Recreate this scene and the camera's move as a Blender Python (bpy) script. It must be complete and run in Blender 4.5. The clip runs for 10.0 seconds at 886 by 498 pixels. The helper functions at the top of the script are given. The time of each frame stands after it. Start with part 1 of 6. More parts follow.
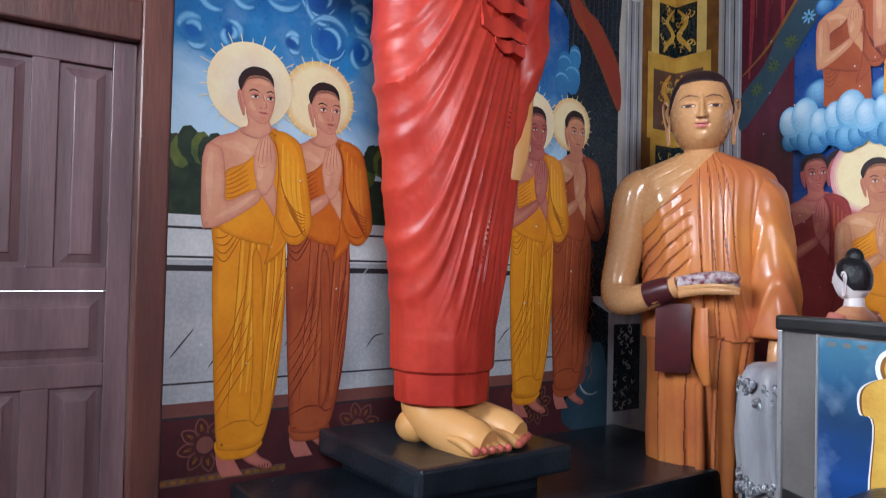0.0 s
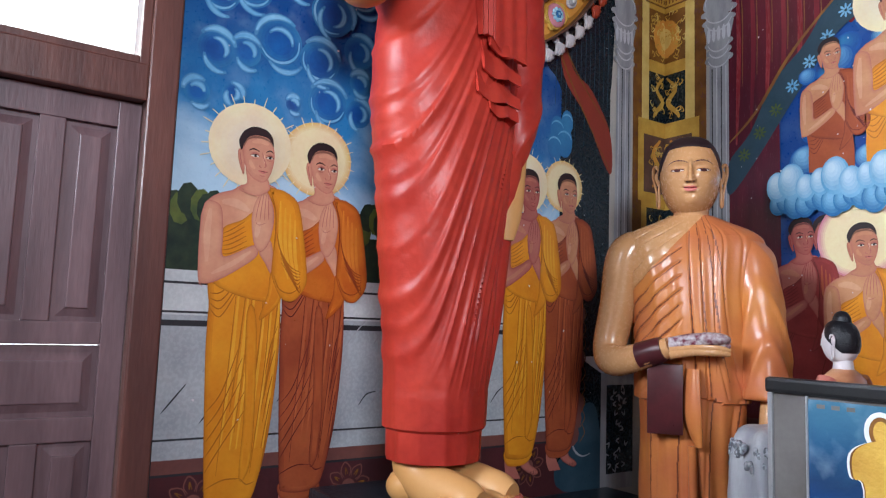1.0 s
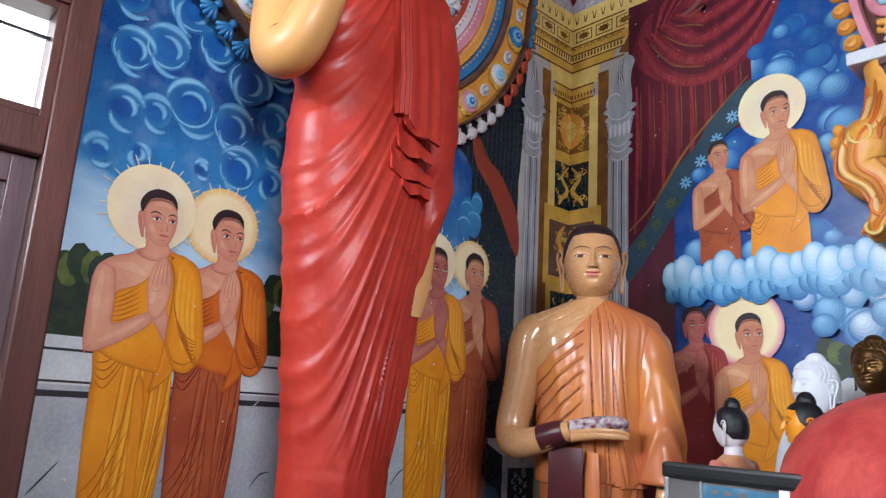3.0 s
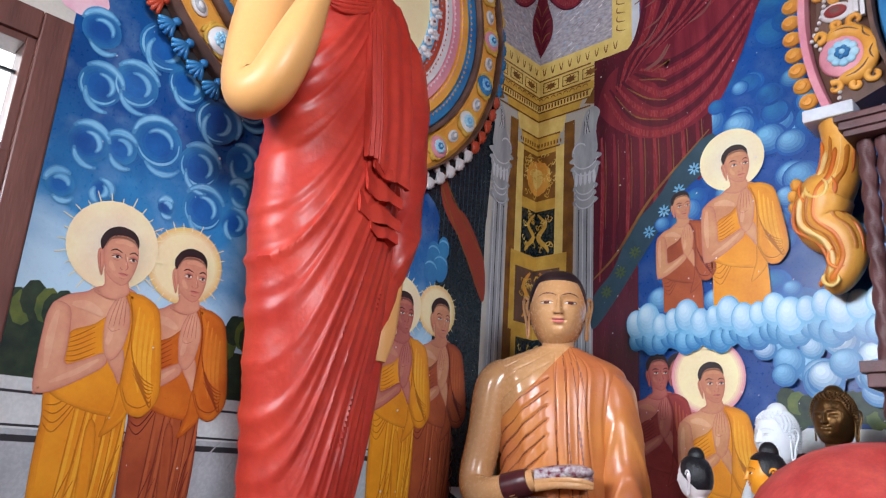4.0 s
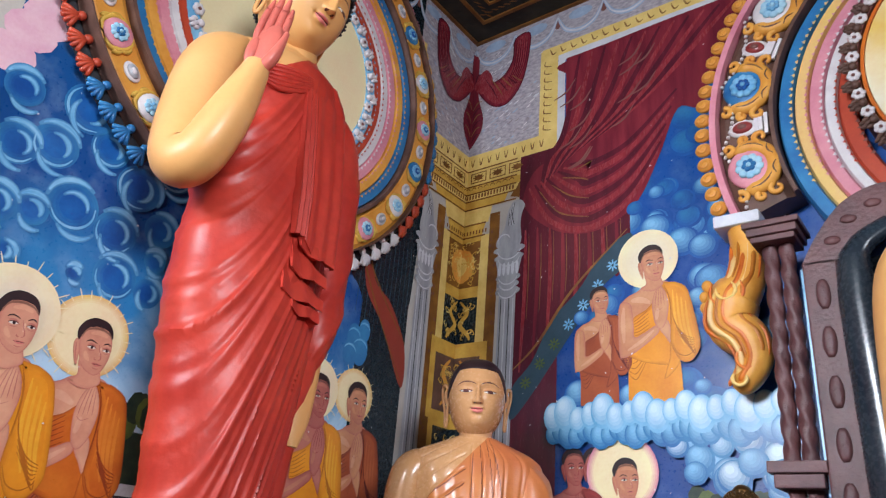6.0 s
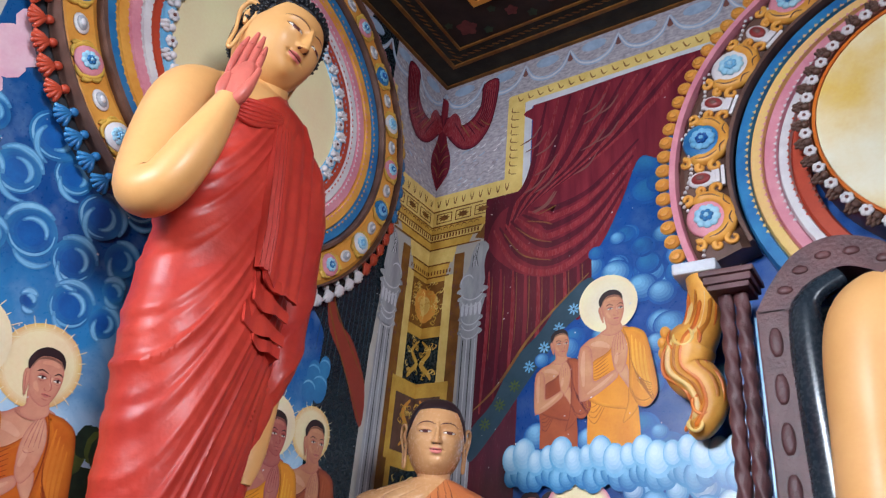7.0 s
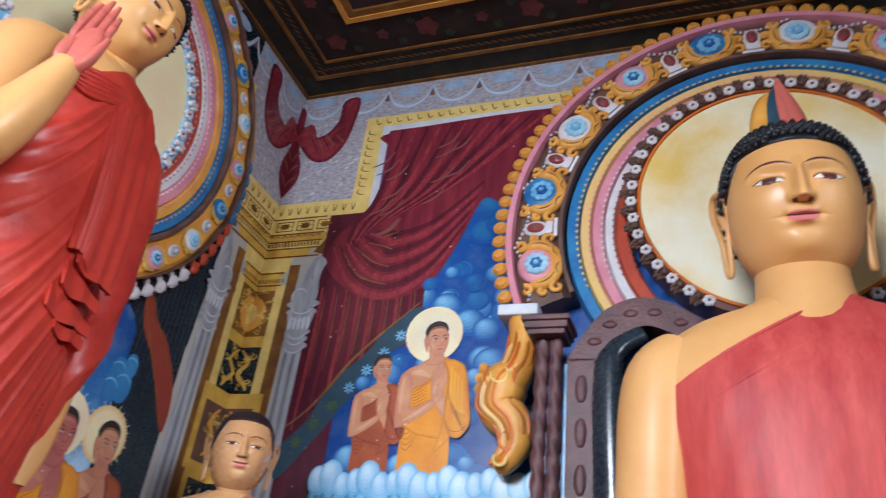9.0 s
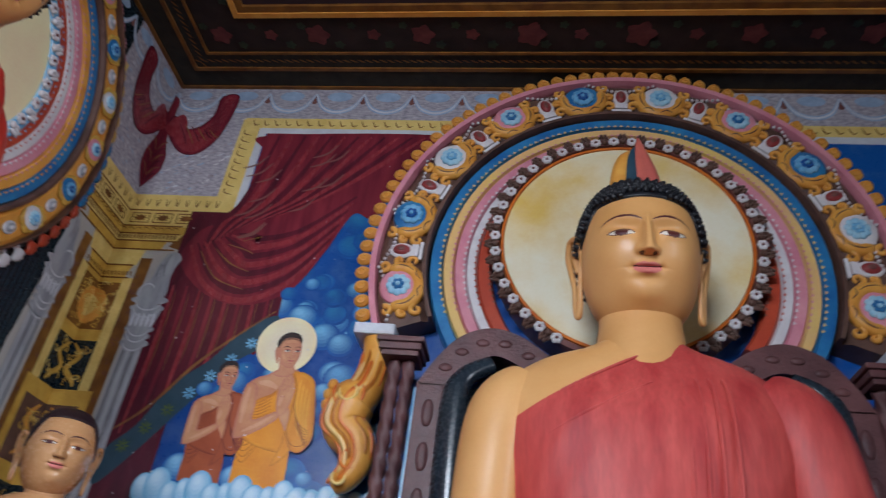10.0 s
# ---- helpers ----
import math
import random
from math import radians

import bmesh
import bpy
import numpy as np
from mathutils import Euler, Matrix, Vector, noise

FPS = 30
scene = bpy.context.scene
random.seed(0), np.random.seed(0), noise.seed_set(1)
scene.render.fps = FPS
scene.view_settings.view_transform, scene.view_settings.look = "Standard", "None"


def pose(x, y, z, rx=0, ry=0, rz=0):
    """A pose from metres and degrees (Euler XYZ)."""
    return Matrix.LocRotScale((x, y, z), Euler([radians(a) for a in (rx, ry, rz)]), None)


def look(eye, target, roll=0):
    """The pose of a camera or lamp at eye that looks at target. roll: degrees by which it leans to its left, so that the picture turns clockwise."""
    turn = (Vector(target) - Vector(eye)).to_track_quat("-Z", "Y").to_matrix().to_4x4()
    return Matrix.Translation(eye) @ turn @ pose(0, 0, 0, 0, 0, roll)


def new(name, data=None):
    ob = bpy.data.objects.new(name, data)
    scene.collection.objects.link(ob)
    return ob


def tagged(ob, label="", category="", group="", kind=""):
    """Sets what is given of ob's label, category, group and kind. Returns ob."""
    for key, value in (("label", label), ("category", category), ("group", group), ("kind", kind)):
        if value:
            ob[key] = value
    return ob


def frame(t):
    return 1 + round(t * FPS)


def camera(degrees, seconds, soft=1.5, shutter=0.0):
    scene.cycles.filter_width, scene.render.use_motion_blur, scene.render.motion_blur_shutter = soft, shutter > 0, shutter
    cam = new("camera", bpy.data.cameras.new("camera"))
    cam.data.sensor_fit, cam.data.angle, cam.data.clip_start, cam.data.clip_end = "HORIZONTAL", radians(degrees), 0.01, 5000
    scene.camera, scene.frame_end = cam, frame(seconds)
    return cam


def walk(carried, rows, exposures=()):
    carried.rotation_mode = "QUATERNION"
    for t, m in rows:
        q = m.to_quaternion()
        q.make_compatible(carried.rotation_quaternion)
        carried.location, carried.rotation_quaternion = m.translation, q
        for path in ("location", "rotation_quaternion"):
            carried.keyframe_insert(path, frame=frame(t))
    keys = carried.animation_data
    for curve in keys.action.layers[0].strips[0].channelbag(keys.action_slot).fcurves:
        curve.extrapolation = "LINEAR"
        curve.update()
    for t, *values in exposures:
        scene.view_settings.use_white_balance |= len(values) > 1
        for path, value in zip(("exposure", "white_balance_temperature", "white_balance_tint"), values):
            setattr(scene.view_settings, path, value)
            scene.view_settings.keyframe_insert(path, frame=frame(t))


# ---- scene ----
cam = camera(63.1, 10.0, soft=1.1, shutter=0.5)
PATH = [
    (0, (2.961, -3.856, 1.47), (1.32, -2.713, 1.516), 1.3),
    (0.5, (2.97, -3.859, 1.472), (1.336, -2.714, 1.607), 1.7),
    (1, (2.995, -3.877, 1.469), (1.369, -2.731, 1.676), 2.0),
    (1.5, (2.972, -3.855, 1.474), (1.375, -2.677, 1.721), 2.3),
    (2, (2.979, -3.865, 1.473), (1.425, -2.641, 1.767), 2.6),
    (2.5, (2.977, -3.869, 1.466), (1.481, -2.591, 1.826), 3.0),
    (4, (2.959, -3.871, 1.469), (1.602, -2.511, 2.022), 3.8),
    (4.5, (2.943, -3.842, 1.474), (1.627, -2.463, 2.078), 4.0),
    (5, (2.955, -3.877, 1.459), (1.686, -2.48, 2.12), 4.2),
    (5.5, (2.931, -3.864, 1.471), (1.723, -2.447, 2.201), 4.6),
    (7, (2.944, -3.882, 1.453), (1.893, -2.437, 2.352), 5.5),
    (7.5, (2.946, -3.885, 1.45), (1.96, -2.425, 2.397), 6.0),
    (8, (2.943, -3.88, 1.455), (2.044, -2.366, 2.404), 6.3),
    (8.5, (2.95, -3.89, 1.445), (2.139, -2.332, 2.404), 6.7),
    (9, (2.95, -3.89, 1.446), (2.303, -2.279, 2.44), 7.1),
    (9.5, (2.967, -3.911, 1.424), (2.492, -2.28, 2.479), 7.4),
    (10, (2.956, -3.896, 1.439), (2.67, -2.237, 2.518), 7.6),
]
walk(cam, [(t, look(eye, target, roll)) for t, eye, target, roll in PATH],
     exposures=[(0.0, 0.0, 6250, 10), (2.5, -0.08, 6250, 10), (4.0, 0.12, 6450, 11), (5.5, 0.12, 6450, 11), (7.5, 0.05, 6150, 10), (8.5, 0.05, 6100, 10), (9.2, 0.0, 6100, 10), (10.0, -0.55, 6100, 10)])

# ---- light ----
world = bpy.data.worlds.new("sky")
scene.world = world
world.use_nodes = True
wn = world.node_tree.nodes
sky = wn.new("ShaderNodeTexSky")
sky.sky_type = "NISHITA"
sky.sun_disc = False
sky.sun_elevation, sky.sun_rotation = radians(50), radians(120)
world.node_tree.links.new(sky.outputs["Color"], wn["Background"].inputs["Color"])
wn["Background"].inputs["Strength"].default_value = 0.12


def area_light(name, at, target, sx, sy, power, colour=(1, 1, 1), spread=80):
    """An area lamp set in an opening of the room, for daylight or added fill."""
    data = bpy.data.lights.new(name, "AREA")
    data.shape, data.size, data.size_y, data.energy, data.color = "RECTANGLE", sx, sy, power, colour
    data.spread = radians(spread)
    ob = new(name, data)
    ob.matrix_world = look(at, target)
    return ob


# daylight falls through an unseen high window behind the camera and the transom over the door
area_light("daylight_window_west", (1.3, -7.95, 3.9), (2.9, -1.0, 2.1), 2.4, 1.4, 142, (0.87, 0.94, 1.03))
# added fill from the unseen east side, to brighten the west wall
area_light("fill_light_east", (6.95, -5.2, 3.7), (0.4, -2.3, 2.8), 2.2, 1.6, 66, (0.87, 0.94, 1.03), 70)
area_light("daylight_transom", (-0.13, -3.86, 2.66), (3, -3.86, 2.2), 1.05, 0.38, 14, (1, 1, 1))

# ---- materials ----


TONES = {}


def paint(name, c1, c2=None, scale=3.0, rough=0.4, bump=0.07, metal=0.0, fine=60.0, spots=0.0, coat=0.0, stretch=(1, 1, 1), grain=0.12, gloss=0.32):
    """A painted surface: two tones mixed by a broad noise, a finer grain, worn spots, and brush relief."""
    m = bpy.data.materials.new(name)
    m.use_nodes = True
    n, l = m.node_tree.nodes, m.node_tree.links
    bs = n["Principled BSDF"]
    c2 = c2 or tuple(v * 0.7 for v in c1)
    TONES[name] = (c1, c2)
    tc = n.new("ShaderNodeTexCoord")
    mp = n.new("ShaderNodeMapping")
    mp.inputs["Scale"].default_value = stretch
    l.new(tc.outputs["Object"], mp.inputs["Vector"])
    big = n.new("ShaderNodeTexNoise")
    big.inputs["Scale"].default_value, big.inputs["Detail"].default_value = scale, 5
    l.new(mp.outputs["Vector"], big.inputs["Vector"])
    ramp = n.new("ShaderNodeValToRGB")
    ramp.color_ramp.elements[0].position, ramp.color_ramp.elements[1].position = 0.33, 0.68
    ramp.color_ramp.elements[0].color, ramp.color_ramp.elements[1].color = (*c2, 1), (*c1, 1)
    l.new(big.outputs["Fac"], ramp.inputs["Fac"])
    small = n.new("ShaderNodeTexNoise")
    small.inputs["Scale"].default_value, small.inputs["Detail"].default_value = fine, 4
    l.new(mp.outputs["Vector"], small.inputs["Vector"])
    mix = n.new("ShaderNodeMix")
    mix.data_type, mix.blend_type = "RGBA", "OVERLAY"
    mix.inputs["Factor"].default_value = grain
    l.new(ramp.outputs["Color"], mix.inputs["A"])
    l.new(small.outputs["Fac"], mix.inputs["B"])
    col = mix.outputs["Result"]
    if spots:
        sp = n.new("ShaderNodeTexNoise")
        sp.inputs["Scale"].default_value, sp.inputs["Detail"].default_value = 14, 8
        l.new(tc.outputs["Object"], sp.inputs["Vector"])
        sr = n.new("ShaderNodeMapRange")
        sr.inputs["From Min"].default_value, sr.inputs["From Max"].default_value = 0.76 - spots * 0.1, 0.78 - spots * 0.1
        l.new(sp.outputs["Fac"], sr.inputs["Value"])
        m2 = n.new("ShaderNodeMix")
        m2.data_type = "RGBA"
        l.new(sr.outputs["Result"], m2.inputs["Factor"])
        l.new(col, m2.inputs["A"])
        m2.inputs["B"].default_value = (0.75, 0.72, 0.68, 1)
        col = m2.outputs["Result"]
    l.new(col, bs.inputs["Base Color"])
    rr = n.new("ShaderNodeMapRange")
    rr.inputs["To Min"].default_value, rr.inputs["To Max"].default_value = max(0.04, rough - 0.08), min(1, rough + 0.12)
    l.new(small.outputs["Fac"], rr.inputs["Value"])
    l.new(rr.outputs["Result"], bs.inputs["Roughness"])
    bs.inputs["Metallic"].default_value = metal
    bs.inputs["Specular IOR Level"].default_value = gloss
    bs.inputs["Coat Weight"].default_value = coat
    bs.inputs["Coat Roughness"].default_value = 0.12
    bp = n.new("ShaderNodeBump")
    bp.inputs["Strength"].default_value, bp.inputs["Distance"].default_value = bump, 0.01
    add = n.new("ShaderNodeMath")
    add.operation = "ADD"
    l.new(big.outputs["Fac"], add.inputs[0])
    l.new(small.outputs["Fac"], add.inputs[1])
    l.new(add.outputs[0], bp.inputs["Height"])
    l.new(bp.outputs["Normal"], bs.inputs["Normal"])
    return m


def graded(name, stops, z0, z1, scale=2.2, rough=0.3, mixin=0.5, cloud=(0.55, 0.72, 0.85), haze=0.35):
    """A mural sky: painted colours from low to high, mottled by brushed clouds."""
    m = paint(name, (0.1, 0.1, 0.1), rough=rough, bump=0.12)
    n, l = m.node_tree.nodes, m.node_tree.links
    tc = n.new("ShaderNodeTexCoord")
    sep = n.new("ShaderNodeSeparateXYZ")
    l.new(tc.outputs["Object"], sep.inputs[0])
    no = n.new("ShaderNodeTexNoise")
    no.inputs["Scale"].default_value, no.inputs["Detail"].default_value = scale, 6
    no.inputs["Distortion"].default_value = 1.2
    l.new(tc.outputs["Object"], no.inputs["Vector"])
    off = n.new("ShaderNodeMath")
    off.operation = "MULTIPLY_ADD"
    l.new(no.outputs["Fac"], off.inputs[0])
    off.inputs[1].default_value = mixin * (z1 - z0)
    l.new(sep.outputs["Z"], off.inputs[2])
    mr = n.new("ShaderNodeMapRange")
    mr.inputs["From Min"].default_value = z0 + 0.5 * mixin * (z1 - z0)
    mr.inputs["From Max"].default_value = z1 + 0.5 * mixin * (z1 - z0)
    l.new(off.outputs[0], mr.inputs["Value"])
    ramp = n.new("ShaderNodeValToRGB")
    el = ramp.color_ramp.elements
    while len(el) < len(stops):
        el.new(0.5)
    for e, (p, c) in zip(el, stops):
        e.position, e.color = p, (*c, 1)
    l.new(mr.outputs["Result"], ramp.inputs["Fac"])
    n2 = n.new("ShaderNodeTexNoise")
    n2.inputs["Scale"].default_value, n2.inputs["Detail"].default_value = 7, 8
    l.new(tc.outputs["Object"], n2.inputs["Vector"])
    m2 = n.new("ShaderNodeMapRange")
    m2.inputs["From Min"].default_value, m2.inputs["From Max"].default_value = 0.5, 0.85
    m2.inputs["To Max"].default_value = haze
    l.new(n2.outputs["Fac"], m2.inputs["Value"])
    mx = n.new("ShaderNodeMix")
    mx.data_type = "RGBA"
    l.new(m2.outputs["Result"], mx.inputs["Factor"])
    l.new(ramp.outputs["Color"], mx.inputs["A"])
    mx.inputs["B"].default_value = (*cloud, 1)
    l.new(mx.outputs["Result"], n["Principled BSDF"].inputs["Base Color"])
    return m


M = {
    "plaster": paint("plaster", (0.55, 0.5, 0.45), (0.4, 0.37, 0.34), 2, 0.7),
    "floor": paint("floor", (0.16, 0.05, 0.04), (0.1, 0.035, 0.03), 3, 0.25),
    "wood": paint("wood", (0.24, 0.145, 0.155), (0.14, 0.082, 0.09), 2.5, 0.38, 0.1, fine=30, stretch=(3, 3, 0.4), coat=0.15, grain=0.2, spots=0.05),
    "wood_red": paint("wood_red", (0.17, 0.065, 0.05), (0.09, 0.036, 0.032), 2.5, 0.35, 0.1, fine=30, stretch=(3, 3, 0.4), coat=0.2, grain=0.2),
    "sky_a": graded("sky_a", [(0.0, (0.55, 0.68, 0.78)), (0.14, (0.42, 0.6, 0.75)), (0.24, (0.03, 0.2, 0.45)), (0.4, (0.006, 0.06, 0.24)), (0.7, (0.008, 0.08, 0.24)), (1.0, (0.015, 0.1, 0.2))], 1.6, 4.6, 1.8, 0.28, 0.3, haze=0.22),
    "sky_b": graded("sky_b", [(0.0, (0.01, 0.045, 0.19)), (0.5, (0.006, 0.055, 0.25)), (1.0, (0.01, 0.085, 0.32))], 1.5, 4.5, 3, 0.28, 0.5, haze=0.12),
    "marble": paint("marble", (0.46, 0.48, 0.5), (0.33, 0.35, 0.38), 4, 0.25),
    "marble_pale": paint("marble_pale", (0.66, 0.68, 0.68), (0.55, 0.57, 0.58), 4, 0.25),
    "ink": paint("ink", (0.02, 0.02, 0.025), (0.04, 0.04, 0.045), 5, 0.35),
    "maroon": paint("maroon", (0.085, 0.022, 0.026), (0.05, 0.015, 0.018), 4, 0.35),
    "maroon_pale": paint("maroon_pale", (0.2, 0.075, 0.06), (0.14, 0.05, 0.045), 6, 0.4),
    "curtain": paint("curtain", (0.25, 0.03, 0.045), (0.13, 0.015, 0.028), 4, 0.2, stretch=(3, 3, 0.4), coat=0.3),
    "curtain_dark": paint("curtain_dark", (0.12, 0.016, 0.03), (0.07, 0.012, 0.022), 4, 0.22, stretch=(3, 3, 0.4), coat=0.2),
    "curtain_lit": paint("curtain_lit", (0.29, 0.035, 0.045), (0.2, 0.022, 0.03), 6, 0.25, stretch=(3, 3, 0.4)),
    "night": paint("night", (0.01, 0.02, 0.026), (0.006, 0.012, 0.018), 4, 0.25, coat=0.2),
    "teal": paint("teal", (0.035, 0.07, 0.1), (0.02, 0.05, 0.075), 8, 0.3),
    "blue": paint("blue", (0.014, 0.12, 0.38), (0.008, 0.06, 0.25), 5, 0.3),
    "blue_mid": paint("blue_mid", (0.04, 0.21, 0.42), (0.018, 0.11, 0.3), 6, 0.3),
    "blue_pale": paint("blue_pale", (0.24, 0.48, 0.68), (0.11, 0.33, 0.56), 7, 0.3),
    "cloud_lit": paint("cloud_lit", (0.58, 0.7, 0.78), (0.44, 0.6, 0.72), 8, 0.3),
    "cloud_white": paint("cloud_white", (0.36, 0.54, 0.68), (0.2, 0.42, 0.6), 8, 0.3),
    "cloud_arc": paint("cloud_arc", (0.2, 0.45, 0.68), (0.1, 0.3, 0.55), 12, 0.35),
    "pink_cloud": paint("pink_cloud", (0.75, 0.5, 0.55), (0.68, 0.36, 0.46), 9, 0.4),
    "leaf": paint("leaf", (0.03, 0.05, 0.025), (0.008, 0.02, 0.015), 14, 0.4),
    "leaf_lit": paint("leaf_lit", (0.12, 0.15, 0.03), (0.05, 0.08, 0.025), 14, 0.4),
    "flesh": paint("flesh", (0.69, 0.36, 0.22), (0.58, 0.24, 0.15), 6, 0.3),
    "flesh_b": paint("flesh_b", (0.62, 0.31, 0.16), (0.52, 0.21, 0.11), 6, 0.3),
    "flesh_dark": paint("flesh_dark", (0.5, 0.17, 0.13), (0.4, 0.12, 0.1), 6, 0.3),
    "line": paint("line", (0.1, 0.02, 0.018), (0.06, 0.015, 0.015), 10, 0.4),
    "hair": paint("hair", (0.034, 0.016, 0.018), (0.018, 0.01, 0.012), 8, 0.4),
    "hair_black": paint("hair_black", (0.012, 0.012, 0.016), (0.006, 0.006, 0.008), 20, 0.35, 0.3),
    "halo": paint("halo", (0.82, 0.72, 0.42), (0.8, 0.62, 0.38), 3, 0.3),
    "halo_big": paint("halo_big", (0.82, 0.74, 0.56), (0.74, 0.48, 0.12), 2.2, 0.35),
    "garland": paint("garland", (0.36, 0.46, 0.6), (0.26, 0.34, 0.48), 12, 0.4),
    "halo_rim": paint("halo_rim", (0.74, 0.52, 0.14), (0.7, 0.4, 0.2), 3, 0.3),
    "robe_yellow": paint("robe_yellow", (0.78, 0.31, 0.02), (0.66, 0.22, 0.014), 5, 0.3),
    "robe_orange": paint("robe_orange", (0.62, 0.17, 0.02), (0.5, 0.1, 0.015), 5, 0.3),
    "robe_brown": paint("robe_brown", (0.42, 0.1, 0.035), (0.3, 0.06, 0.025), 5, 0.3),
    "robe_crimson": paint("robe_crimson", (0.33, 0.05, 0.05), (0.22, 0.03, 0.03), 5, 0.3),
    "fold_yellow": paint("fold_yellow", (0.45, 0.15, 0.012), (0.36, 0.1, 0.01), 8, 0.35),
    "fold_orange": paint("fold_orange", (0.3, 0.05, 0.012), (0.22, 0.035, 0.01), 8, 0.35),
    "fold_red": paint("fold_red", (0.17, 0.025, 0.02), (0.12, 0.018, 0.015), 8, 0.35),
    "gold": paint("gold", (0.68, 0.42, 0.08), (0.52, 0.28, 0.045), 9, 0.35, 0.3, fine=90),
    "gold_pale": paint("gold_pale", (0.78, 0.58, 0.2), (0.66, 0.45, 0.13), 9, 0.4, 0.3),
    "gold_deep": paint("gold_deep", (0.26, 0.11, 0.02), (0.14, 0.05, 0.012), 9, 0.4),
    "stone_grey": paint("stone_grey", (0.42, 0.42, 0.44), (0.26, 0.26, 0.29), 7, 0.35, stretch=(2, 2, 0.5)),
    "stone_pale": paint("stone_pale", (0.62, 0.62, 0.66), (0.5, 0.5, 0.54), 7, 0.35),
    "feather": paint("feather", (0.5, 0.45, 0.48), (0.26, 0.23, 0.27), 26, 0.4, stretch=(1, 1, 2)),
    "statue_red": paint("statue_red", (0.5, 0.046, 0.027), (0.38, 0.026, 0.018), 4, 0.38, 0.22, fine=26, coat=0.05, spots=0.06, grain=0.22, gloss=0.26),
    "seated_red": paint("seated_red", (0.56, 0.085, 0.07), (0.38, 0.034, 0.034), 5, 0.48, 0.12, fine=34, stretch=(2.5, 2.5, 0.4), grain=0.3),
    "statue_red_dark": paint("statue_red_dark", (0.3, 0.018, 0.018), (0.22, 0.014, 0.015), 4, 0.25),
    "skin_gold": paint("skin_gold", (0.7, 0.37, 0.14), (0.62, 0.3, 0.095), 2.5, 0.42, 0.02, coat=0.1, grain=0.05),
    "skin_tan": paint("skin_tan", (0.62, 0.33, 0.15), (0.53, 0.25, 0.1), 2.5, 0.24, 0.02, coat=0.45, grain=0.05),
    "flesh_lit": paint("flesh_lit", (0.77, 0.47, 0.32), (0.7, 0.39, 0.26), 6, 0.3),
    "lit_yellow": paint("lit_yellow", (0.86, 0.48, 0.05), (0.8, 0.4, 0.03), 6, 0.3),
    "lit_orange": paint("lit_orange", (0.72, 0.25, 0.035), (0.62, 0.18, 0.03), 6, 0.3),
    "lit_red": paint("lit_red", (0.52, 0.14, 0.05), (0.42, 0.1, 0.04), 6, 0.3),
    "robe_crease_shade": paint("robe_crease_shade", (0.2, 0.055, 0.025), (0.15, 0.04, 0.02), 8, 0.35),
    "palm": paint("palm", (0.58, 0.14, 0.1), (0.46, 0.1, 0.08), 4, 0.3),
    "lips": paint("lips", (0.66, 0.2, 0.17), (0.58, 0.16, 0.13), 10, 0.45),
    "eye_white": paint("eye_white", (0.75, 0.7, 0.6), (0.7, 0.64, 0.55), 10, 0.2),
    "robe_statue": paint("robe_statue", (0.6, 0.21, 0.05), (0.48, 0.13, 0.05), 3.5, 0.34, 0.08, coat=0.22, spots=0.02, grain=0.06),
    "armlet": paint("armlet", (0.08, 0.015, 0.018), (0.05, 0.012, 0.014), 10, 0.3),
    "peeled": paint("peeled", (0.6, 0.55, 0.56), (0.16, 0.02, 0.04), 40, 0.5, 0.5),
    "white": paint("white", (0.75, 0.77, 0.8), (0.66, 0.69, 0.74), 6, 0.3, 0.1),
    "bronze": paint("bronze", (0.19, 0.1, 0.035), (0.1, 0.05, 0.02), 6, 0.3, 0.2, metal=0.9),
    "throne": paint("throne", (0.13, 0.05, 0.05), (0.07, 0.028, 0.03), 6, 0.4, 0.4),
    "cushion": paint("cushion", (0.012, 0.016, 0.024), (0.02, 0.03, 0.04), 5, 0.25, coat=0.3),
    "dais": paint("dais", (0.014, 0.02, 0.029), (0.006, 0.009, 0.013), 5, 0.35, 0.3, spots=0.25, coat=0.2),
    "pink": paint("pink", (0.68, 0.28, 0.33), (0.58, 0.2, 0.26), 8, 0.4),
    "orange": paint("orange", (0.74, 0.36, 0.07), (0.62, 0.25, 0.04), 8, 0.35),
    "scarlet": paint("scarlet", (0.5, 0.07, 0.03), (0.42, 0.05, 0.025), 8, 0.35),
    "chalk": paint("chalk", (0.7, 0.66, 0.66), (0.6, 0.54, 0.56), 8, 0.4),
    "petal": paint("petal", (0.25, 0.48, 0.65), (0.4, 0.6, 0.7), 20, 0.4),
    "brown_deep": paint("brown_deep", (0.15, 0.075, 0.055), (0.08, 0.04, 0.03), 9, 0.45),
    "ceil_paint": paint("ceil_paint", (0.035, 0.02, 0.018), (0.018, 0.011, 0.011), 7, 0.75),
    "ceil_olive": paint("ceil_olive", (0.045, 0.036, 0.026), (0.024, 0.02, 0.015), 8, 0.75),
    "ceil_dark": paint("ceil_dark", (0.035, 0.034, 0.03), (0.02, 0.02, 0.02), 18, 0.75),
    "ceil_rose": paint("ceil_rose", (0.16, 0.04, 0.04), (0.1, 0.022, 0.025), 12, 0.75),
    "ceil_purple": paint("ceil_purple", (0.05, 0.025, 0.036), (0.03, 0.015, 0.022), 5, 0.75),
    "steel": paint("steel", (0.55, 0.56, 0.58), (0.48, 0.49, 0.51), 8, 0.3, 0.03, metal=0.7),
    "black": paint("black", (0.012, 0.012, 0.013), (0.018, 0.018, 0.02), 8, 0.35, 0.05),
    "tinsel": paint("tinsel", (0.55, 0.57, 0.6), (0.3, 0.32, 0.36), 30, 0.25, 0.8, metal=0.6),
